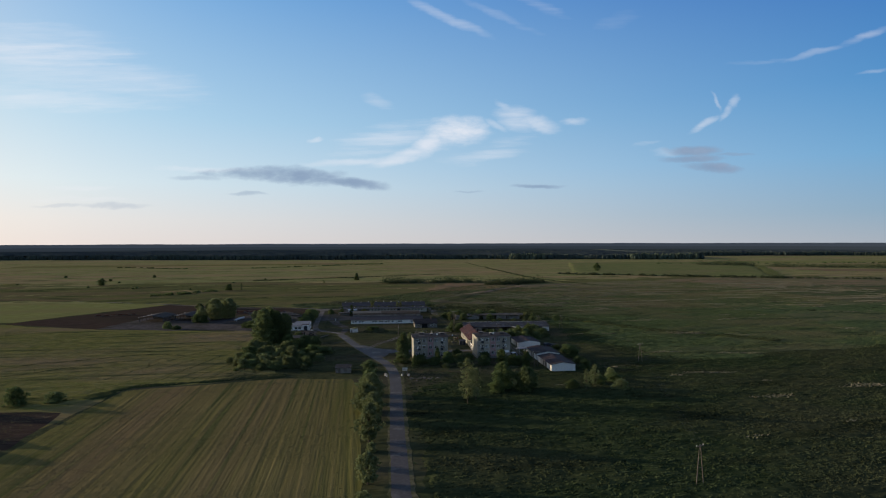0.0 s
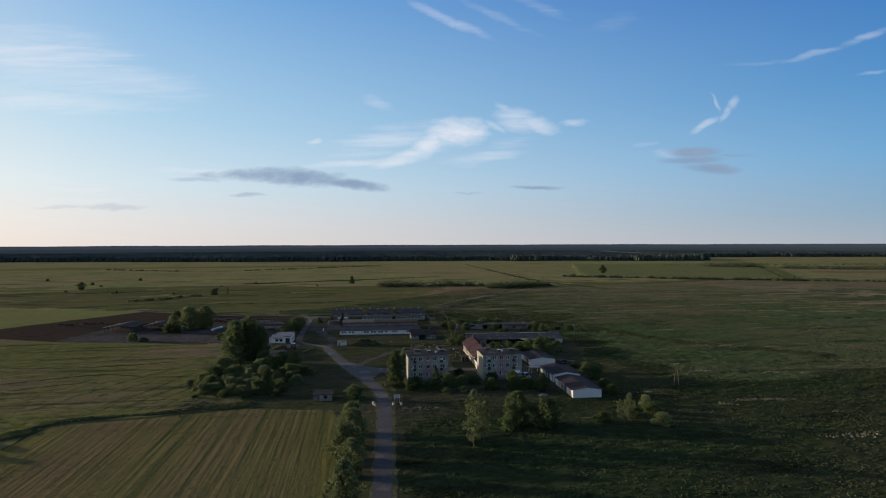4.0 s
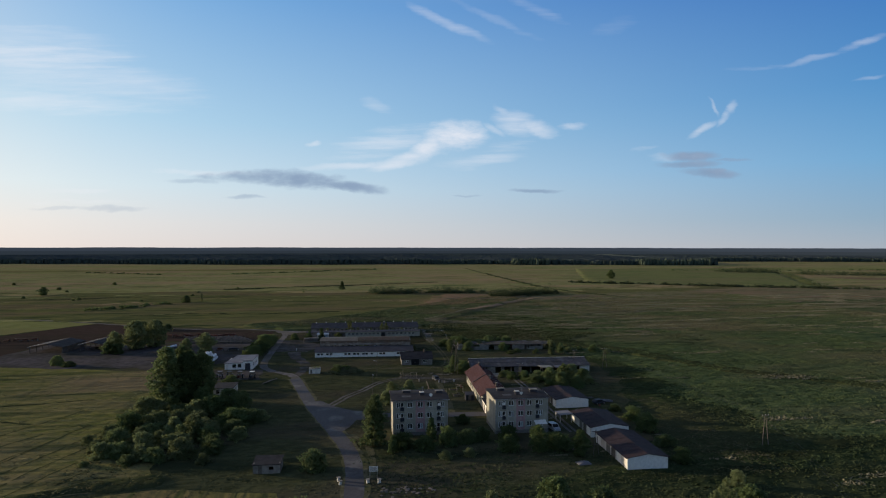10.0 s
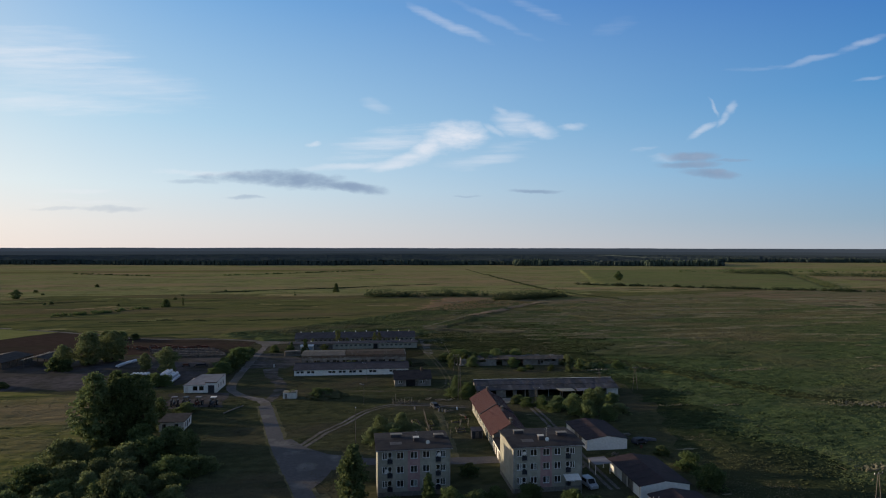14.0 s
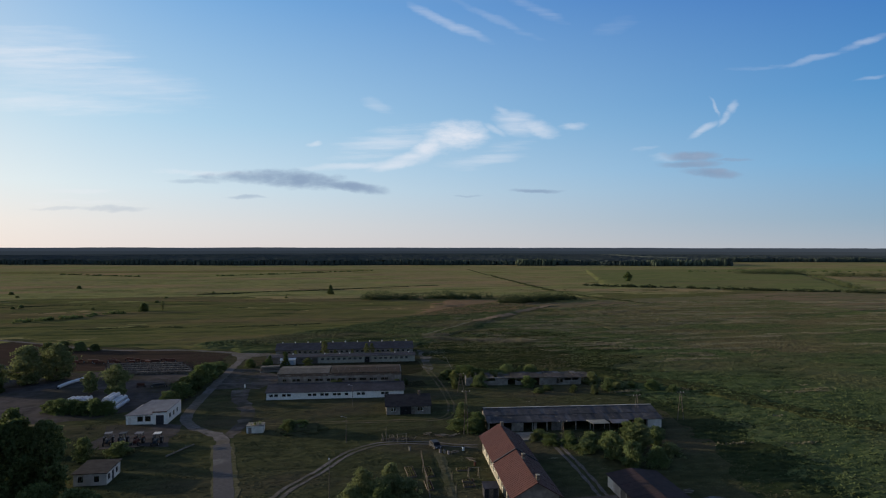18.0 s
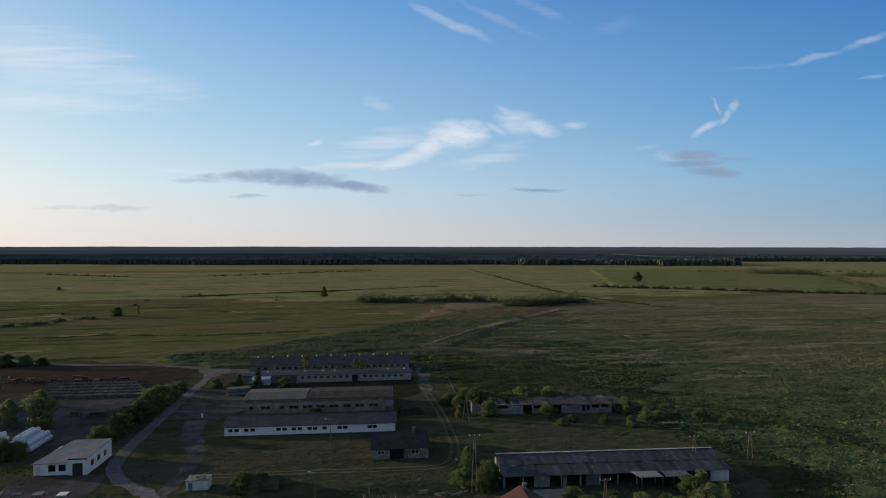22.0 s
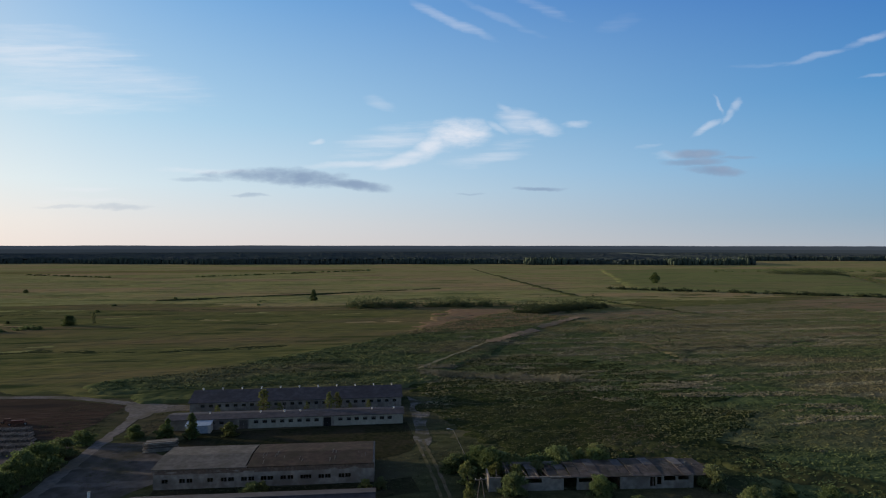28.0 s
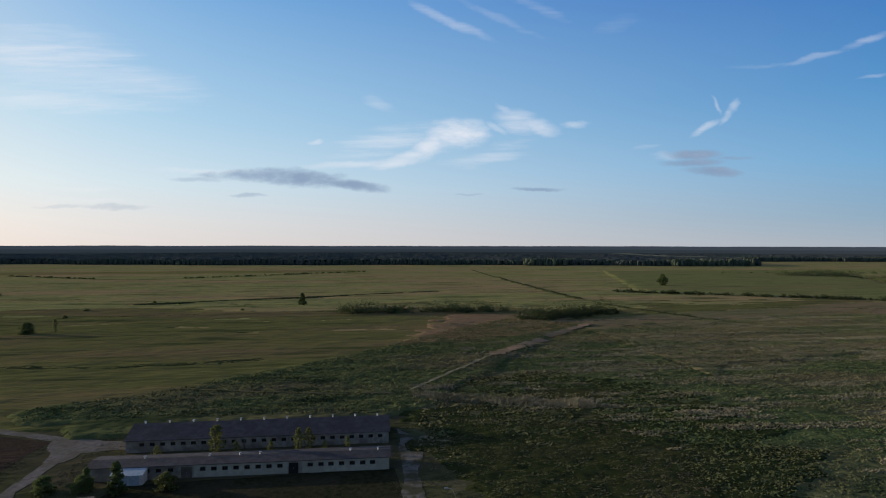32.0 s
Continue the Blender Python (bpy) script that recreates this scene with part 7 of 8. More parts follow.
# by the road
sg = thing("sign_board", 16.0, 225.0, 0, -4, "pale notice board on two posts by the road", "sign")
part("board", B((0, 1.9, 0, 0.05, 1.5, 2.6)), M_LIME, sg)
for i in range(4):
    part("text_bar", B((0.25, 1.65 - 0.2 * (i % 2), -0.008, -0.002, 1.68 + 0.22 * i, 1.76 + 0.22 * i)), M_PLINTH, sg)
for q in (0.15, 1.68):
    part("post", B((q, q + 0.08, 0.052, 0.12, -0.1, 2.6)), M_METAL, sg)
for x, y in ((15.7, 222.6), (18.1, 222.4), (10.0, 222.6), (9.6, 224.5)):
    bo = thing("concrete_ring", x, y, 0, 0, "white painted concrete ring at the roadside", "concrete ring", "the white rings")
    part("ring", rod(bmesh.new(), (0, 0, -0.05), (0, 0, 0.75), 0.36, 0.34, 16), M_LIME, bo)
    part("lid", rod(bmesh.new(), (0, 0, 0.75), (0, 0, 0.84), 0.47, 0.47, 16), M_CONC, bo)
rb = thing("rubble_patch", 22.3, 217.5, 0, 0, "flattened patch of pale broken concrete", "rubble")
for i in range(34):
    a, b, s = rr.gauss(0, 2.6), rr.gauss(0, 1.4), rr.uniform(0.15, 0.45)
    o = part("slab_piece", B((-s, s, -s * 0.7, s * 0.7, 0, 0.12 + 0.1 * rr.random())), M_DIRT, rb)
    o.matrix_basis = pose(a, b, -0.02, rr.uniform(-8, 8), rr.uniform(-8, 8), rr.uniform(0, 180))
sheet = thing("tarpaulin", 63.5, 226.0, 0, 4, "pale tarpaulin lying over a low heap", "tarpaulin")
tb = bmesh.new()
grid = [[tb.verts.new((i * 0.45, j * 0.45, 0.12 + 0.5 * math.sin(math.pi * i / 7) * math.sin(math.pi * j / 5) + 0.06 * noise.noise(Vector((i * 0.9, j * 0.9, 2))))) for i in range(8)] for j in range(6)]
for j in range(5):
    for i in range(7):
        tb.faces.new((grid[j][i], grid[j][i + 1], grid[j + 1][i + 1], grid[j + 1][i]))
rim = [grid[0][i] for i in range(8)] + [grid[j][7] for j in range(1, 6)] + [grid[5][i] for i in range(6, -1, -1)] + [grid[j][0] for j in range(4, 0, -1)]
low = [tb.verts.new((v.co.x, v.co.y, 0.0)) for v in rim]
for i in range(len(rim)):
    tb.faces.new((rim[i], low[i], low[(i + 1) % len(rim)], rim[(i + 1) % len(rim)]))
part("sheet", tb, M_TIN, sheet)


def vehicle(name, x, y, turn, paint, L, W, H, label, category):
    ob = thing(name, x, y, 0, turn, label, category)
    hood = 0.55 * H
    prof = ((0, 0.35), (L, 0.35), (L, hood), (L * 0.80, hood + 0.04), (L * 0.64, H), (L * 0.12, H), (0.0, hood + 0.1))
    bm = bmesh.new()
    a = [bm.verts.new((px2, -W / 2, pz)) for px2, pz in prof]
    b = [bm.verts.new((px2, W / 2, pz)) for px2, pz in prof]
    bm.faces.new(a)
    bm.faces.new(b[::-1])
    for i in range(len(prof)):
        j = (i + 1) % len(prof)
        bm.faces.new((a[j], a[i], b[i], b[j]))
    bmesh.ops.bevel(bm, geom=bm.edges[:], offset=0.06, segments=2, affect="EDGES")
    part("body", bm, paint, ob)
    for s in (-1, 1):
        part("side_window", B((L * 0.2, L * 0.62, s * W / 2 - 0.01, s * W / 2 + 0.012, hood + 0.08, H - 0.12)), M_DARK, ob)
        part("headlight", B((L - 0.02, L + 0.02, s * (W / 2 - 0.3) - 0.12, s * (W / 2 - 0.3) + 0.12, hood - 0.2, hood - 0.08)), M_WHITE, ob)
        for q in (L * 0.17, L * 0.8):
            wheel(ob, q, s * (W / 2 - 0.08), 0.32, 0.32, 0.2)
    part("windscreen", slab(bmesh.new(), ((L * 0.79, -W * 0.42, hood + 0.10), (L * 0.79, W * 0.42, hood + 0.10), (L * 0.655, W * 0.40, H - 0.04), (L * 0.655, -W * 0.40, H - 0.04)), 0.01), M_DARK, ob)
    return ob


vehicle("car", 42.0, 318.5, -75, M_CARDARK, 4.1, 1.7, 1.5, "dark car parked on the garden track", "car")
vehicle("van", 65.9, 254.5, -80, M_CARWHITE, 4.6, 1.85, 1.9, "pale van parked beside the flat block", "van")
vehicle("car", 87.5, 276.0, 15, M_CARDARK, 4.1, 1.7, 1.45, "dark old car beside the garages", "car")
bo = thing("boat", 91.0, 279.0, 0.0, -25, "small white rowing boat lying beside the garages", "boat")
bm = bmesh.new()
rings = []
for i in range(9):
    u = i / 8
    w = 0.75 * math.sin(math.pi * min(0.98, 0.1 + 0.85 * u)) ** 0.6 + 0.02
    rings.append([bm.verts.new((u * 3.8, y_, z_)) for y_, z_ in ((-w, 0.65), (-w * 0.75, 0.15), (0, 0.02), (w * 0.75, 0.15), (w, 0.65), (w * 0.85, 0.65), (w * 0.6, 0.22), (0, 0.12), (-w * 0.6, 0.22), (-w * 0.85, 0.65))])
for p0, p1 in zip(rings, rings[1:]):
    for k in range(10):
        bm.faces.new((p0[k], p0[(k + 1) % 10], p1[(k + 1) % 10], p1[k]))
bm.faces.new(rings[0][::-1])
bm.faces.new(rings[-1])
part("hull", bm, M_TIN, bo)
for q in (1.2, 2.6):
    part("thwart", B((q, q + 0.25, -0.5, 0.5, 0.45, 0.5)), M_WOOD, bo)
# gardens
gs = thing("garden_shed", 48.2, 286.0, 0, -3, "dark garden shed with a pale frame", "shed")
part("body", B((0, 2.8, 0, 2.4, -0.05, 1.9)), M_RAIL, gs)
part("roof", slab(bmesh.new(), ((-0.15, -0.2, 1.95), (2.95, -0.2, 1.95), (2.95, 2.6, 2.3), (-0.15, 2.6, 2.3)), 0.07), M_SLATE, gs)
for a in (-0.03, 2.73):
    part("corner_post", B((a, a + 0.1, -0.06, -0.005, 0, 1.9)), M_TIN, gs)
part("door", B((0.9, 1.8, -0.05, -0.005, 0.03, 1.75)), M_WOOD, gs)
wp = thing("brushwood_heap", 29.4, 323.4, 0, -3, "untidy heap of pale poles and dark brushwood", "wood heap")
for i in range(46):
    q, lean_x, lean_y = rr.uniform(0, 8.6), rr.gauss(0, 0.5), rr.gauss(0, 0.35)
    o = part("stake", rod(bmesh.new(), (0, 0, -0.05), (lean_x, lean_y, rr.uniform(0.6, 1.7)), 0.07, 0.04, 6), M_POLE if i % 3 else M_WOOD, wp)
    o.matrix_basis = pose(q, rr.uniform(-0.5, 0.5), 0)
for i in range(10):
    q = rr.uniform(0, 5.5)
    part("pole", rod(bmesh.new(), (q, rr.uniform(-0.8, 0.8), rr.uniform(0.1, 0.6)), (q + rr.uniform(2.0, 3.4), rr.uniform(-0.8, 0.8), rr.uniform(0.1, 0.6)), 0.08, 0.06, 6), M_WOOD, wp)
fe2 = thing("garden_fence", 37.5, 282.0, 0, 88, "low wooden garden fence beside the row house", "fence")
for i in range(26):
    o = part("stake", rod(bmesh.new(), (0, 0, -0.1), (0, 0, rr.uniform(0.9, 1.2)), 0.06, 0.05, 6), M_POLE, fe2)
    o.matrix_basis = pose(i * 1.2, rr.uniform(-0.05, 0.05), 0)
for i in range(2):
    part("rail", B((0, 30, 0.05, 0.1, 0.35 + 0.4 * i, 0.43 + 0.4 * i)), M_WOOD, fe2)
for x, y, l in ((33.6, 321.5, "pale wooden swing frame in the garden"), (47.0, 296.5, "wooden washing line frame in the garden")):
    sw = thing("swing_frame", x, y, 0, rr.uniform(-20, 20), l, "frame")
    for a in (0, 2.2):
        for b in (-0.7, 0.7):
            part("leg", rod(bmesh.new(), (a, b, -0.1), (a, 0, 2.1), 0.06), M_POLE, sw)
    part("bar", rod(bmesh.new(), (-0.2, 0, 2.1), (2.4, 0, 2.1), 0.06), M_POLE, sw)
def plank_heap(x, y, turn, n, label):
    ob = thing("board_heap", x, y, 0, turn, label, "board heap")
    for i in range(n):
        l, q = rr.uniform(1.2, 2.8), rr.uniform(-0.7, 0.7)
        o = part("board", B((0, l, -0.1, 0.1, 0, 0.05)), M_POLE if i % 2 else M_WOOD, ob)
        o.matrix_basis = pose(rr.uniform(-0.8, 0.8), q, 0.05 + 0.06 * i, 0, rr.uniform(-5, 2), rr.uniform(-35, 35))


def barrel(x, y, paint, label):
    ob = thing("barrel", x, y, 0, 0, label, "barrel")
    part("body", rod(bmesh.new(), (0, 0, -0.05), (0, 0, 0.9), 0.3, 0.3, 14), paint, ob)
    for z in (0.3, 0.6):
        part("hoop", rod(bmesh.new(), (0, 0, z), (0, 0, z + 0.05), 0.32, 0.32, 14), paint, ob)
    part("lid", rod(bmesh.new(), (0, 0, 0.9), (0, 0, 0.94), 0.27, 0.27, 14), M_RAIL, ob)


def garden_bed(x, y, turn, w, d, label):
    """A raised bed: boards round dark soil with rows of plants."""
    ob = thing("garden_bed", x, y, 0, turn, label, "garden bed")
    for q in ((0, w, 0, 0.06, -0.05, 0.3), (0, w, d - 0.06, d, -0.05, 0.3), (0, 0.06, 0.06, d - 0.06, -0.05, 0.3), (w - 0.06, w, 0.06, d - 0.06, -0.05, 0.3)):
        part("side_board", B(q), M_WOOD, ob)
    part("soil", B((0.07, w - 0.07, 0.07, d - 0.07, 0.0, 0.22)), M_PLOW, ob)
    q = np.random.RandomState(int(x * 10))
    c = np.array([(a, b, 0.32) for a in np.arange(0.3, w - 0.2, 0.5) for b in np.arange(0.3, d - 0.2, 0.5)])
    part("plants", quads_mesh("plants", leaves(c, np.full(len(c), 0.16), 8, 0.09, q), L_YEL), None, ob)


plank_heap(40.8, 326.2, 10, 8, "loose heap of grey boards in the garden")
plank_heap(44.4, 325.4, -20, 9, "loose heap of pale boards in the garden")
plank_heap(47.4, 324.4, 5, 6, "few weathered boards thrown on the grass")
plank_heap(46.0, 312.0, 40, 5, "few weathered boards thrown on the grass")
plank_heap(48.5, 307.5, -50, 6, "loose heap of boards beside the row house")
plank_heap(79.0, 268.6, 15, 7, "scrap boards lying between the garages")
for x, y, p, l in ((43.2, 312.6, M_TIN, "grey barrel standing on the garden grass"), (44.2, 312.3, M_CONC, "pale barrel standing on the garden grass"), (45.0, 311.4, M_TIN, "grey barrel standing on the garden grass"), (48.9, 313.5, M_BLUE, "pale blue water barrel by the row house"),
                   (49.8, 303.5, M_RUST, "rusty barrel beside the row house"), (50.3, 289.8, M_BLUE, "pale blue water barrel by the garden shed"), (36.2, 315.4, M_CONC, "pale barrel under the swing frame"), (88.2, 273.0, M_RUST, "rusty barrel beside the garages"), (66.6, 240.5, M_RUST, "rusty barrel in the garage yard")):
    barrel(x, y, p, l)
for x, y, t, w, d in ((33.8, 290.5, 4, 1.8, 6.5), (34.4, 298.2, 4, 1.8, 6.0), (37.6, 291.0, 2, 1.4, 5.0), (38.4, 298.0, 2, 1.6, 5.4), (45.2, 291.5, 0, 2.4, 1.4), (45.4, 294.0, 0, 2.4, 1.4), (45.2, 300.5, 0, 3.0, 1.6)):
    garden_bed(x, y, t, w, d, "wooden raised bed with young plants behind the flats")
for x, y, h in ((37.7, 300.9, 1.6), (38.1, 294.8, 1.5), (31.0, 326.9, 2.2), (43.2, 289.6, 1.7), (43.4, 296.0, 1.6), (20.8, 287.6, 1.4)):
    gp_ = thing("garden_post", x, y, 0, 0, "short grey wooden post in the gardens", "post")
    part("post", rod(bmesh.new(), (0, 0, -0.2), (0.04, 0, h), 0.07, 0.06, 6), M_POLE, gp_)
    part("cap", rod(bmesh.new(), (0.04, 0, h), (0.04, 0, h + 0.06), 0.09, 0.07, 6), M_WOOD, gp_)
for x, y, t, l in ((66.5, 236.0, 20, "old boards stacked in the garage yard"), (68.5, 262.5, 70, "old boards stacked beside the carport"), (88.5, 283.0, -15, "scrap boards in the weeds beside the garages"), (-31.0, 326.5, 30, "loose boards on the workshop yard")):
    plank_heap(x, y, t, 7, l)
for x, y, t in ((-20.4, 318.5, 62), (-18.8, 322.0, 60)):
    tk_ = thing("tree_trunk", x, y, 0, t, "pale felled tree trunk lying in the grass", "tree trunk")
    part("trunk", rod(bmesh.new(), (0, 0, 0.22), (5.2, 0, 0.2), 0.22, 0.15, 9), M_POLE, tk_)
    part("stub", rod(bmesh.new(), (2.4, 0, 0.3), (2.7, 0.35, 0.62), 0.07, 0.05, 6), M_POLE, tk_)
po = thing("marker_post", -14.9, 386.4, 0, 0, "white painted marker post by the gravel road", "post")
part("post", B((-0.2, 0.2, -0.2, 0.2, -0.1, 1.3)), M_WHITE, po)
part("cap", B((-0.24, 0.24, -0.24, 0.24, 1.3, 1.38)), M_CONC, po)
hp = thing("earth_mound", 9.0, 334.0, 0, 0, "dark overgrown earth mound", "mound")
bm = bmesh.new()
bmesh.ops.create_icosphere(bm, subdivisions=4, radius=1)
for v in bm.verts:
    k = 1 + 0.25 * noise.noise(v.co * 2.1) + 0.1 * noise.noise(v.co * 6)
    v.co = Vector((v.co.x * 6.5 * k, v.co.y * 3.4 * k, v.co.z * 2.1 * k))
bmesh.ops.bisect_plane(bm, geom=bm.verts[:] + bm.edges[:] + bm.faces[:], plane_co=(0, 0, -0.1), plane_no=(0, 0, -1), clear_outer=True)
part("earth", bm, M_MEADOW, hp)


# ---- tufts of grass and reeds ----
gr = np.random.RandomState(77)


def field_noise(x, y, s, seed):
    """Smooth uneven field from a few waves, about 0 to 1."""
    q = np.random.RandomState(seed)
    v = np.zeros_like(x)
    for i in range(7):
        a, f, p = q.uniform(0, math.tau), q.uniform(0.5, 2.2) / s, q.uniform(0, math.tau)
        v += np.sin((x * math.cos(a) * 0.6 + y * math.sin(a) * 1.3) * f * math.tau + p)
    return 0.5 + v / 7


SWARDS = []


def land(x, y):
    """Height of the grown land at each place."""
    z = np.zeros_like(x)
    for rise in SWARDS:
        z = np.maximum(z, rise(x, y))
    return z


def tufts(name, x, y, high, wide, material, label, blades=5):
    n = len(x)
    floor_z = land(x, y)
    a = gr.uniform(0, math.tau, (n, blades))
    w = wide[:, None] * gr.uniform(0.5, 1.0, (n, blades))
    h = high[:, None] * gr.uniform(0.6, 1.1, (n, blades))
    ox, oy = w * gr.normal(0, 2.0, (n, blades)), w * gr.normal(0, 0.5, (n, blades))
    tri = np.zeros((n, blades, 3, 3))
    for k, s in ((0, -0.5), (1, 0.5)):
        tri[:, :, k, 0] = x[:, None] + ox + s * w * np.cos(a)
        tri[:, :, k, 1] = y[:, None] + oy + s * w * np.sin(a)
        tri[:, :, k, 2] = floor_z[:, None] - 0.05
    tri[:, :, 2, 0] = x[:, None] + ox + gr.normal(0.25, 0.75, (n, blades)) * w
    tri[:, :, 2, 1] = y[:, None] + oy + gr.normal(0, 0.6, (n, blades)) * w
    tri[:, :, 2, 2] = floor_z[:, None] + h
    return tagged(new(name, quads_mesh(name, tri.reshape(-1, 3, 3), material, 3)), label, "grass", "", "stuff")


def scatter(n, x0, x1, y0, y1, keep, near=1.0):
    x = gr.uniform(x0, x1, n)
    y = y0 + (y1 - y0) * gr.uniform(0, 1, n) ** near
    k = keep(x, y)
    return x[k], y[k]


def off_road(x, y):
    rx = np.interp(y, [20, 116, 202, 226, 243, 261, 284, 326], [3.5, 8, 12.2, 12.9, 11.5, 6.8, 0.2, -9.5])
    return np.abs(x - rx) > 3.1


def village(x, y):
    """Inside the built-up part."""
    return (x > -60) & (x < 110) & (y > 240) & (y < 460)


def lay(name, n, x0, x1, y0, y1, keep, material, label, high=(0.2, 0.5), wide=(0.4, 1.0), near=1.0, blades=4):
    x, y = scatter(n, x0, x1, y0, y1, keep, near)
    tufts(name, x, y, gr.uniform(*high, len(x)), gr.uniform(*wide, len(x)), material, label, blades)


def any_of(x, p):
    return gr.uniform(0, 1, len(x)) < p


def rough_edge(x, y):
    return np.interp(x, [14, 66, 150, 250, 400, 700], [430, 446, 455, 408, 438, 405])


def lattice(x, y, sx, sy, seed):
    """Smooth random heights, about -1 to 1, on a lattice of sx by sy metres."""
    g = np.random.RandomState(seed).uniform(-1, 1, (211, 211))
    u, v = x / sx, y / sy
    i, j = np.floor(u).astype(int), np.floor(v).astype(int)
    a, b = u - i, v - j
    a, b = a * a * (3 - 2 * a), b * b * (3 - 2 * b)
    p = lambda m, n: g[(i + m) % 211, (j + n) % 211]
    return (p(0, 0) * (1 - a) + p(1, 0) * a) * (1 - b) + (p(0, 1) * (1 - a) + p(1, 1) * a) * b


def sward(name, x0, x1, y0, y1, step, inside, heights, material, label, category, seed, z0=0.05, fade=5.0, grow=1.0, crumb=0.05):
    """Uneven grown land: a sheet of hummocks that sinks into the ground along its ragged border. inside: metres within the border."""
    cx, cy = [x0], [y0]
    while cx[-1] < x1:
        cx.append(cx[-1] + step)
    while cy[-1] < y1:
        cy.append(cy[-1] + step * (1 + grow * (cy[-1] - y0) / 400.0))
    x, y = np.meshgrid(np.array(cx), np.array(cy))
    x, y = x + gr.uniform(-0.3, 0.3, x.shape) * step, y + gr.uniform(-0.3, 0.3, y.shape) * step
    top = sum(a for a, _, _ in heights)

    def rise(x, y):
        h = sum(a * lattice(x + 900, y + 900, sx, sy, seed + k) for k, (a, sx, sy) in enumerate(heights))
        d = inside(x, y) + 7 * lattice(x + 900, y + 900, 19, 9, seed + 20) + 3 * lattice(x + 900, y + 900, 6, 3, seed + 21)
        d = np.where((x < x0) | (x > x1) | (y < y0) | (y > y1), -9.0, d)
        return np.where(d > 0, z0 + (h + 0.45 * top) * np.clip(d / fade, 0, 1), -0.05 + np.clip(d, -6, 0) * 0.1)

    SWARDS.append(rise)
    z = rise(x, y)
    z = np.where(z > 0, z + gr.normal(0, crumb, z.shape), z)
    ny, nx = x.shape
    idx = np.arange(nx * ny).reshape(ny, nx)
    f = np.stack([idx[:-1, :-1], idx[:-1, 1:], idx[1:, 1:], idx[1:, :-1]], -1).reshape(-1, 4)
    f = f[(z.reshape(-1)[f] > 0).any(1)]
    used = np.unique(f)
    back = np.zeros(nx * ny, int)
    back[used] = np.arange(len(used))
    co = np.stack([x, y, z], -1).reshape(-1, 3)[used]
    me = bpy.data.meshes.new(name)
    me.vertices.add(len(co))
    me.vertices.foreach_set("co", co.astype(np.float32).reshape(-1))
    me.loops.add(len(f) * 4)
    me.loops.foreach_set("vertex_index", back[f].astype(np.int32).reshape(-1))
    me.polygons.add(len(f))
    me.polygons.foreach_set("loop_start", np.arange(0, len(f) * 4, 4, dtype=np.int32))
    me.update()
    me.validate()
    me.materials.append(material)
    return tagged(new(name, me), label, category, "", "stuff")


def edge_a(x):
    return np.interp(x, [14, 66, 150, 250, 400, 700, 1200], [425, 446, 455, 408, 438, 405, 380])


def edge_b(x):
    return np.interp(x, [-900, -330, -190, -150, -100, -28, 60, 110, 190, 480, 1200], [700, 578, 532, 518, 486, 470, 484, 564, 624, 704, 644])


def road_gap(x, y):
    rx = np.interp(y, [20, 116, 202, 226, 243, 261, 284, 326], [3.5, 8, 12.2, 12.9, 11.5, 6.8, 0.2, -9.5])
    return x - rx - 5.0


def out_of_village(x, y):
    return np.maximum.reduce([x - np.interp(y, [200, 240, 330, 400, 452], [66, 100, 118, 118, 62]), np.interp(x, [14, 60, 100], [205, 200, 212]) - y, y - 455])


def rank_edge(x):
    """The far border of the rank pasture, where the smooth marsh meadow begins."""
    return np.interp(x, [-60, -24, 12, 29, 66, 98, 134, 150, 178], [480, 502, 533, 550, 594, 634, 673, 662, 640])


HUMPS = ((0.20, 17, 8), (0.14, 5.0, 3.0), (0.10, 2.2, 1.6))
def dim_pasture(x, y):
    """Metres within the darker, ranker pasture near the houses, shade put into its colour."""
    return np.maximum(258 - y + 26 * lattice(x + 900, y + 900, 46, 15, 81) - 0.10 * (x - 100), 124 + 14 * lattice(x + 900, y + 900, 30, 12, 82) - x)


sward("pasture_hummocks", 14, 330, 88, 470, 0.85, lambda x, y: np.minimum.reduce([road_gap(x, y), edge_a(x) + 6 - y, out_of_village(x, y), dim_pasture(x, y)]), HUMPS, M_ROUGH, "hummocky dark green pasture grass, shade in its colour", "pasture", 100, crumb=0.055)
sward("pasture_hummocks", 60, 330, 200, 470, 0.85, lambda x, y: np.minimum.reduce([edge_a(x) + 6 - y, out_of_village(x, y), 6 - dim_pasture(x, y)]), HUMPS, M_LITGRASS, "hummocky green pasture grass, coloured as if lit", "pasture", 100, crumb=0.055)
sward("pasture_hummocks", 328, 800, 88, 480, 1.9, lambda x, y: np.minimum(edge_a(x) + 6 - y, x - 324), ((0.22, 24, 10), (0.20, 7, 4.4)), M_LITGRASS, "hummocky green pasture grass", "pasture", 130, crumb=0.10)
sward("reed_hummocks", 56, 800, 390, 720, 1.5, lambda x, y: np.minimum.reduce([y - edge_a(x) + 6, edge_b(x) + 6 - y, x - np.interp(y, [440, 480], [62, 58])]), ((0.24, 26, 9), (0.16, 7, 3.2), (0.10, 3.6, 2.6)), M_REED, "hummocks of reed and coarse grass", "pasture", 160, crumb=0.09)
sward("marsh_swells", -420, 640, 464, 860, 1.4, lambda x, y: np.minimum(y - edge_b(x) + 5, 765 + 60 * lattice(x, y, 110, 40, 71) + 25 * lattice(x, y, 30, 14, 73) - y), ((0.42, 60, 16), (0.26, 18, 5.5), (0.12, 7, 3.4)), M_MARSH, "uneven green grass of the marsh meadow", "meadow", 190, fade=8.0, crumb=0.045)
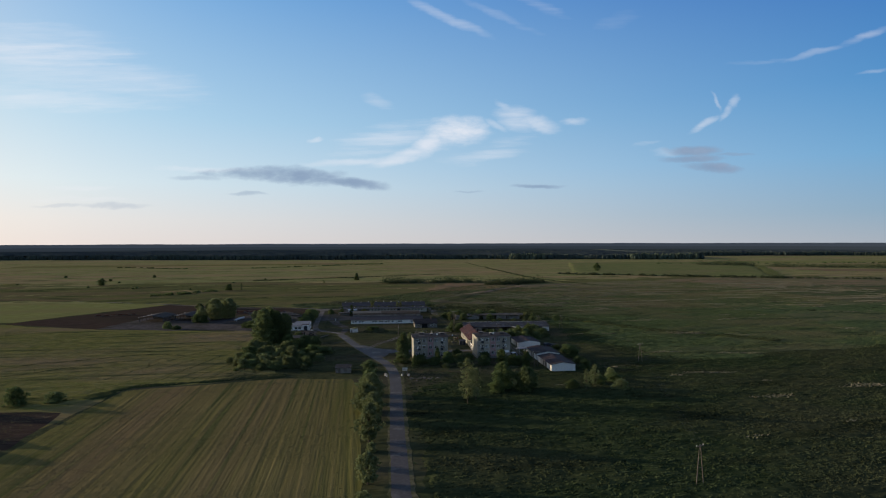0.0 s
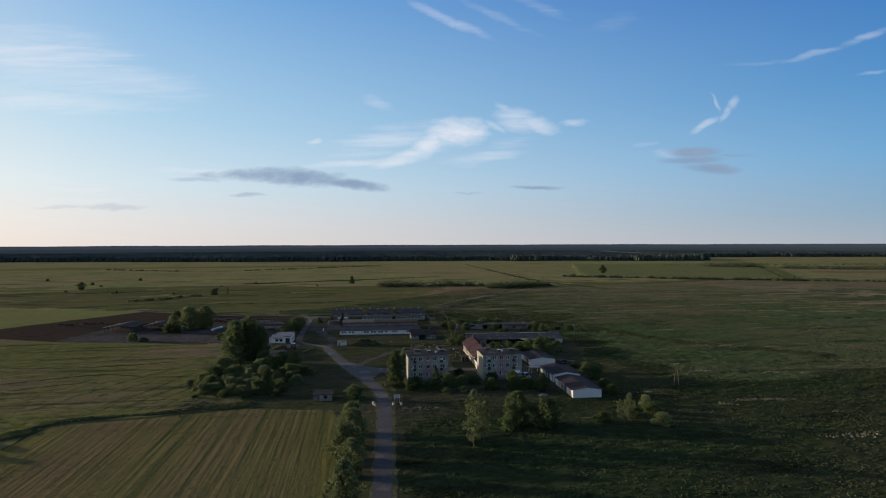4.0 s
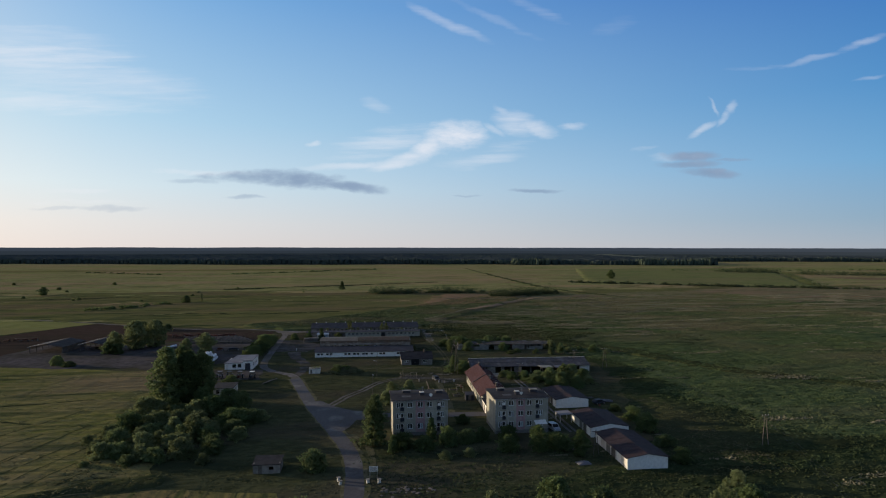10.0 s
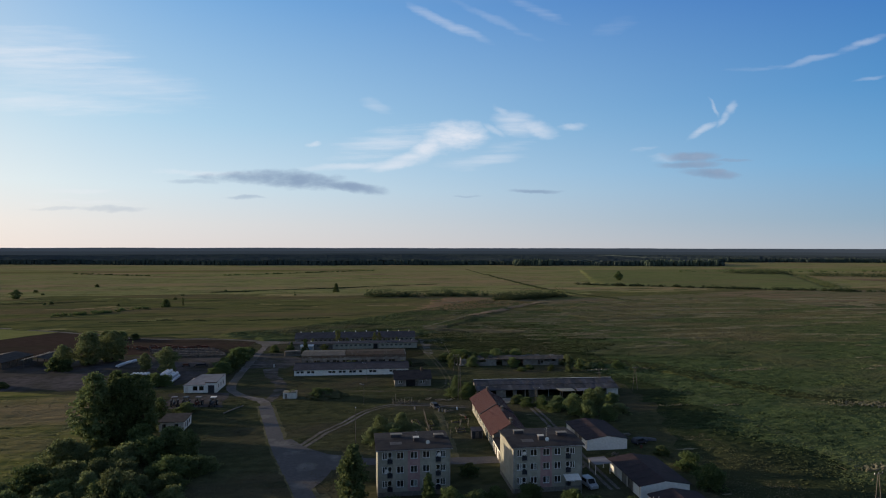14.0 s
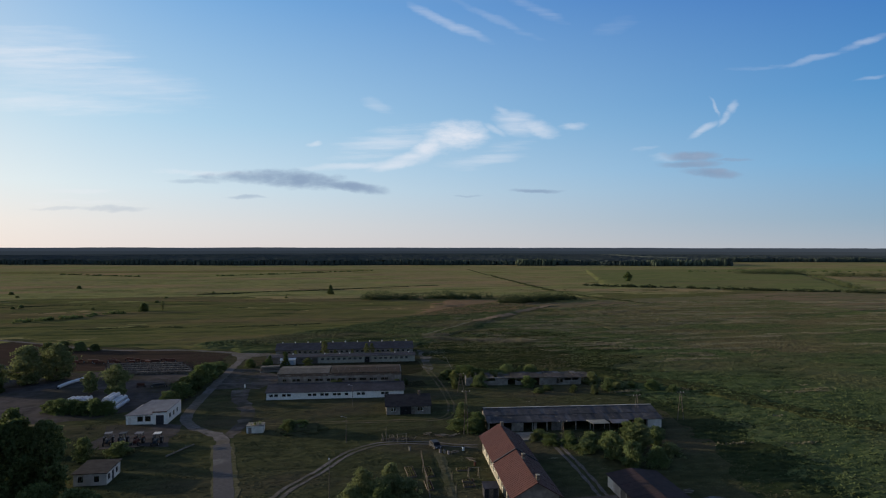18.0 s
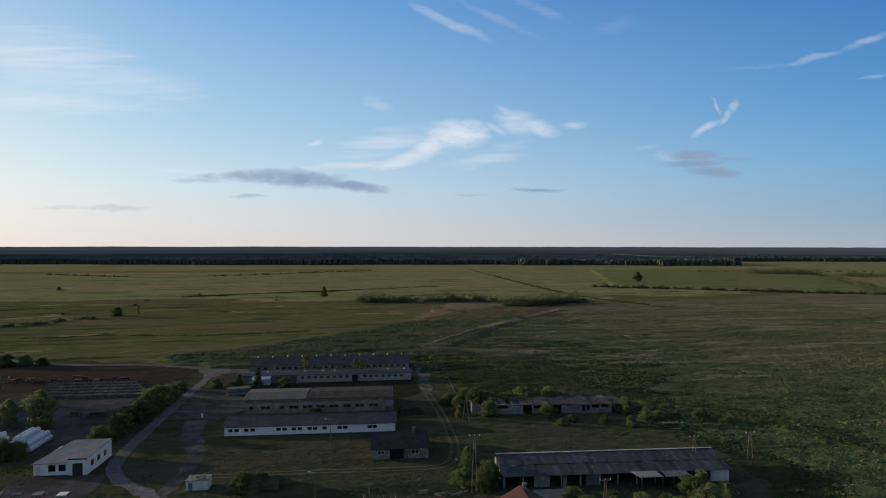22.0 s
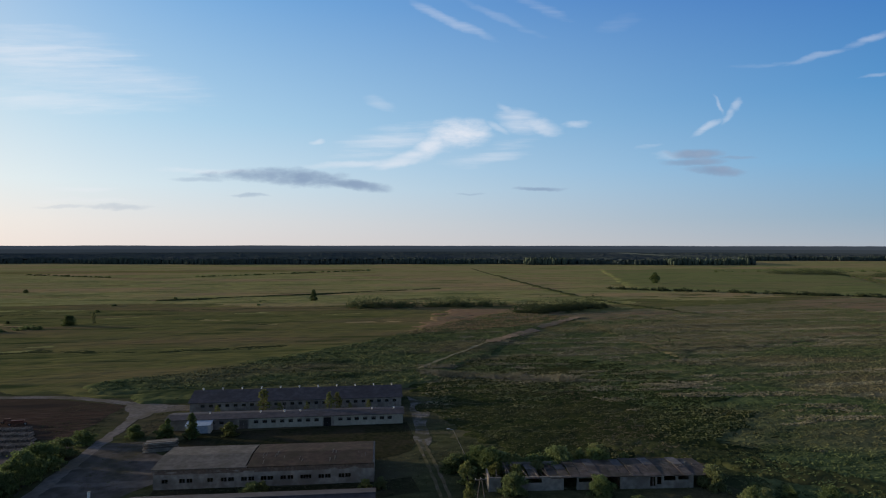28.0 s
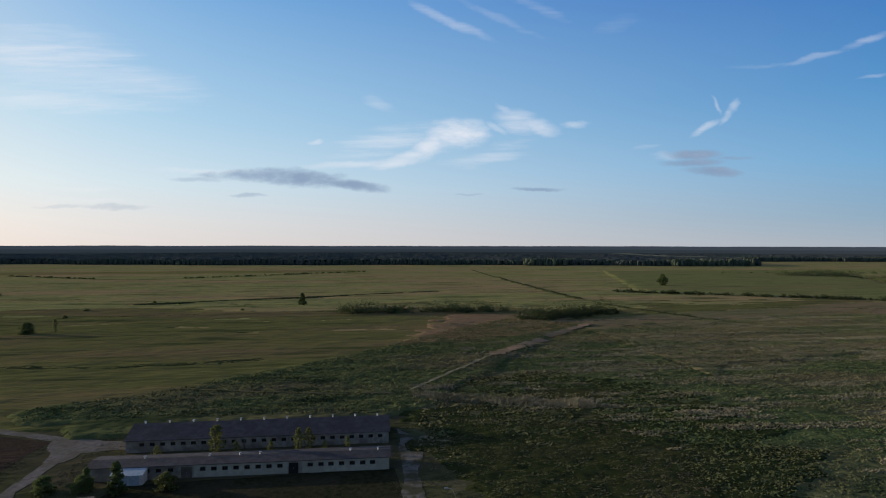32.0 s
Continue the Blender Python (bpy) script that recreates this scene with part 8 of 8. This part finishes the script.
sward("meadow_swells", -520, 760, 660, 1150, 2.2, lambda x, y: np.minimum(y - 735 - 60 * lattice(x, y, 110, 40, 71) - 20 * lattice(x, y, 30, 14, 72), 1150 - y), ((0.5, 60, 18), (0.30, 20, 7)), M_FARGRASS, "uneven yellowish grass of the far meadow", "meadow", 200, fade=8.0, crumb=0.10)
sward("hay_swells", -300, -32, 152, 400, 0.95, lambda x, y: np.minimum.reduce([np.interp(x, [-300, -210, -150, -60, -45, -30], [402, 390, 364, 343, 298, 230]) - y, y - np.interp(x, [-300, -170, -92, -86, -80, -53, -30], [150, 206, 206, 196, 220, 225, 232]), np.interp(y, [228, 300, 345], [-34, -52, -60]) - x]), ((0.22, 40, 10), (0.12, 12, 3.0), (0.06, 3.0, 1.9)), M_LAWN, "uneven hay meadow with streaks", "meadow", 220, fade=6.0, crumb=0.045)
sward("green_field_swells", 320, 800, 730, 1330, 2.6, lambda x, y: np.minimum.reduce([y - np.interp(x, [300, 565], [884, 722]), np.interp(y, [740, 1050, 1330], [556, 748, 900]) - x, x - np.interp(y, [880, 1330], [330, 480])]), ((0.3, 60, 18), (0.2, 20, 7)), M_FARGREEN, "lush green far hay field", "meadow", 240, z0=1.0, fade=8.0, crumb=0.08)
sward("dry_reed_swells", 170, 900, 470, 790, 2.0, lambda x, y: np.minimum(y - edge_b(x) + 105, edge_b(x) + 48 - y), ((0.3, 40, 12), (0.2, 11, 4.5)), M_TAN, "tan dry reeds and coarse grass", "pasture", 245, z0=0.55, fade=14.0, crumb=0.08)
sward("rank_pasture", -60, 176, 456, 690, 1.1, lambda x, y: np.minimum.reduce([y - np.interp(x, [-60, -24, 50, 60, 96, 123, 172], [474, 460, 460, 470, 530, 574, 632]), rank_edge(x) - y, (176 - x) * 0.5]), ((0.26, 12, 5.0), (0.20, 5, 3.0), (0.10, 2.4, 1.8)), M_RANK, "dark rank pasture behind the stables", "pasture", 260, z0=0.75, fade=5.0, crumb=0.10)
sward("red_grass", 56, 186, 575, 712, 1.5, lambda x, y: np.minimum.reduce([y - rank_edge(x) + 3, 702 - y, (x - 66 - 0.40 * (y - 600)) * 0.5, (196 - x - 0.3 * (y - 600)) * 0.5]), ((0.2, 12, 6),), M_RED, "reddish dry grass in the meadow", "meadow", 250, z0=0.62, fade=14.0, crumb=0.08)


def bank(name, points, half, material, label, category, seed, step=1.0, z0=0.6, crumb=0.12):
    """Overgrown strip along a line, a little higher than the meadow."""
    def near(x, y):
        d = np.full(x.shape, 1e9)
        for (ax, ay), (bx, by) in zip(points, points[1:]):
            u = np.clip(((x - ax) * (bx - ax) + (y - ay) * (by - ay)) / ((bx - ax) ** 2 + (by - ay) ** 2), 0, 1)
            d = np.minimum(d, np.hypot(x - ax - u * (bx - ax), y - ay - u * (by - ay)))
        return (half - d) * 3.0 + 3.0
    xs, ys = [p[0] for p in points], [p[1] for p in points]
    sward(name, min(xs) - 8, max(xs) + 8, min(ys) - 8, max(ys) + 8, step, near, ((0.2, 6, 3),), material, label, category, seed, z0, 2.0, 0.0, crumb)


sward("wet_pasture", 52, 170, 385, 540, 1.0, lambda x, y: np.minimum(44 - np.hypot((x - 100) * 0.85, (y - 455) * 0.72), x - np.interp(y, [380, 420, 470], [84, 62, 56])), ((0.2, 8, 5), (0.12, 3, 2)), M_WET, "dark green wet pasture with rushes", "pasture", 400, z0=0.42, crumb=0.07)
bank("ditch_weeds", [(98, 403), (118, 389), (141, 367), (150, 338), (168, 310), (205, 276)], 3.6, M_DYKE, "dark weeds along a ditch across the pasture", "ditch", 310)
bank("ditch_weeds", [(-160, 540), (-110, 552), (-60, 545), (0, 556)], 1.8, M_DYKE, "dark weeds along a meadow ditch", "ditch", 320, 1.0, 0.4)
bank("ditch_weeds", [(-500, 640), (-260, 690), (-100, 720), (40, 735)], 1.6, M_DYKE, "dark weeds along a meadow ditch", "ditch", 330, 1.3, 0.4)
bank("ditch_weeds", [(-133, 800), (-20, 845), (120, 905)], 1.8, M_DYKE, "dark weeds along a meadow ditch", "ditch", 340, 1.5, 0.9)
bank("ditch_weeds", [(244, 1160), (238, 1064), (234, 834), (240, 738), (268, 647)], 1.6, M_DYKE, "dark weeds along a meadow ditch", "ditch", 350, 1.5, 0.9)
bank("field_bank", [(-86, 205), (-79, 219), (-53, 224), (-30, 230)], 1.2, M_DYKE, "grassy bank between the mown field and the hay meadow", "bank", 360, 0.8, 0.35)
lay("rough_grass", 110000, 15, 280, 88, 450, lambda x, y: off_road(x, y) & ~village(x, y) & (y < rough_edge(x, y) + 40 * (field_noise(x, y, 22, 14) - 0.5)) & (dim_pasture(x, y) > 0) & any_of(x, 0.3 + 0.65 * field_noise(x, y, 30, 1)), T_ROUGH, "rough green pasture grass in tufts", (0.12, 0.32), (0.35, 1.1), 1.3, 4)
lay("pasture_grass", 120000, 15, 280, 88, 450, lambda x, y: off_road(x, y) & ~village(x, y) & (y < rough_edge(x, y) + 40 * (field_noise(x, y, 22, 14) - 0.5)) & (dim_pasture(x, y) < 5) & any_of(x, 0.35 + 0.65 * field_noise(x, y, 30, 1)), T_LITGRASS, "green pasture grass in tufts, coloured as if lit", (0.12, 0.32), (0.35, 1.1), 0.9, 4)
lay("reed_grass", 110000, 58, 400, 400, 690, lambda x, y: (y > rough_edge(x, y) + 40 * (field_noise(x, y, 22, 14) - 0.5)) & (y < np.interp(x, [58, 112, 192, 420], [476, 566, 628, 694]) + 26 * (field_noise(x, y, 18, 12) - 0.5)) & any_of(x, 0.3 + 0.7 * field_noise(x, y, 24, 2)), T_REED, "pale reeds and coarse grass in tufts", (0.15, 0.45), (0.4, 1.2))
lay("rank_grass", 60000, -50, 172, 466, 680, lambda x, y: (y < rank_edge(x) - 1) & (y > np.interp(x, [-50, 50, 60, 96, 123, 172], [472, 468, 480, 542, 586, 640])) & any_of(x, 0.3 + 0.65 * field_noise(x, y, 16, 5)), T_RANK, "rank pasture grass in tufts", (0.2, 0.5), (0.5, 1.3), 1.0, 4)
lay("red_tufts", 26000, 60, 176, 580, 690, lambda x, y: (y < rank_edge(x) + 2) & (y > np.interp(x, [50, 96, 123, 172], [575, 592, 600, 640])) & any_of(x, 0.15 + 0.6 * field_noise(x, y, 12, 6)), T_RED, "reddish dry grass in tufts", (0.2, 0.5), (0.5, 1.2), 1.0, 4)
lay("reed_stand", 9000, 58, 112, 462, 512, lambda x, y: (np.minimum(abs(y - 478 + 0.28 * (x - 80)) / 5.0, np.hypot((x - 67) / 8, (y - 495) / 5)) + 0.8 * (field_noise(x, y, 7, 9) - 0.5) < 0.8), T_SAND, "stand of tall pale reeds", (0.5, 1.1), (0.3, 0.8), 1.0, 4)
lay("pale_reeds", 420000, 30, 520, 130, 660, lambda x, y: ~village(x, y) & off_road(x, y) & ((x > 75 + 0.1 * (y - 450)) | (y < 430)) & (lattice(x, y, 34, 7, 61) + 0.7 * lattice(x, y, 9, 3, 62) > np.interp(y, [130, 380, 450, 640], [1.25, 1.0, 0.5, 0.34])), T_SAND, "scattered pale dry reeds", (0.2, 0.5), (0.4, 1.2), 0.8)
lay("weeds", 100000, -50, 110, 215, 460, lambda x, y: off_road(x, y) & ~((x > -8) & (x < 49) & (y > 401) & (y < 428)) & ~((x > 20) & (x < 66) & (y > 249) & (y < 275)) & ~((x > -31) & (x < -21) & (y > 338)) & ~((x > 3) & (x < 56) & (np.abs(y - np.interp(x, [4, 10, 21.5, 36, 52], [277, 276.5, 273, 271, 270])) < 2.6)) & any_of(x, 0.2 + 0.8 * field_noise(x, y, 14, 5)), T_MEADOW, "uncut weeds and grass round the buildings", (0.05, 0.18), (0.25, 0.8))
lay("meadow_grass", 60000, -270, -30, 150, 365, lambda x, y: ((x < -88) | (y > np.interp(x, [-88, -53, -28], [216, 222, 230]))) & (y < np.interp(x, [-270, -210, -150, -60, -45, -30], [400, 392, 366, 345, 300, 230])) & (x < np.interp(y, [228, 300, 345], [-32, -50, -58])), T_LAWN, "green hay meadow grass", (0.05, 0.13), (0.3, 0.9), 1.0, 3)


def draped(name, points, width, material, label, category, rise=0.06):
    """A narrow strip that follows the grown land."""
    line = spline([(x, y, 0) for x, y in points], 1.0)
    p = np.array([(q.x, q.y) for q in line])
    d = np.gradient(p, axis=0)
    d /= np.linalg.norm(d, axis=1, keepdims=True)
    side = np.stack([-d[:, 1], d[:, 0]], 1) * (width / 2) * gr.uniform(0.5, 1.3, (len(p), 1))
    verts = []
    for q in (p + side, p - side):
        z = np.maximum(land(q[:, 0], q[:, 1]), 0.05) + rise
        verts.append(np.column_stack([q, z]))
    n = len(p)
    return tagged(new(name, raw_mesh(name, np.concatenate(verts).tolist(), [(k, n + k, n + k + 1, k + 1) for k in range(n - 1)], material)), label, category, "", "structure")


for pts in ([(-71.5, 229), (-66, 249), (-60, 272)], [(-61.2, 226), (-55, 246), (-47, 268)], [(-51, 225), (-45, 238)], [(-71.4, 238), (-62, 262)], [(-80, 245), (-68, 266)], [(-66, 228), (-60, 248), (-53, 268)], [(-92, 232), (-80, 262), (-66, 292)], [(-56, 225.5), (-50, 243)]):
    draped("mowing_track", pts, 0.4, M_DYKE, "dark wheel track across the hay meadow", "track")
for pts in ([(-140, 236), (-104, 262), (-88, 268)], [(-150, 300), (-110, 296), (-70, 302)], [(-135, 262), (-95, 280), (-76, 276)]):
    draped("mowing_track", pts, 1.0, M_DYKE, "dark lodged grass across the hay meadow", "track")
draped("sandy_path", [(58, 492), (70, 509), (92, 540), (100, 550)], 1.6, M_SAND, "narrow pale path across the reeds", "path", 0.32)
draped("sandy_path", [(98, 548), (110, 562), (126, 580), (134, 589)], 6.5, M_BARE, "bare reddish strip of dry reeds", "path", 0.4)
draped("sandy_path", [(138, 597), (152, 612), (178, 640)], 5.5, M_BARE, "bare reddish strip of dry reeds", "path", 0.4)
draped("sandy_path", [(-18, 504), (2, 497), (17, 493), (37, 489), (52, 488)], 0.9, M_VERGE, "narrow pale path behind the stables", "path", 0.35)
# windrows of cut grass on the mown field
n = 60000
row = gr.randint(0, 33, n)
y = gr.uniform(62, 215, n)
x = -86 + row * 2.7 + gr.normal(0, 0.42, n) + 0.06 * (y - 150) * (row / 33.0) ** 1.5
k = (x < -1.5) & (x > np.interp(y, [62, 152, 192, 214], [-85, -82, -81, -78])) & (gr.uniform(0, 1, n) < 0.2 + 0.9 * field_noise(x * 0.3, y, 30, 9))
tufts("cut_grass", x[k], y[k], gr.uniform(0.04, 0.12, k.sum()), gr.uniform(0.5, 1.2, k.sum()), T_MOWN, "rows of cut drying grass", 3)
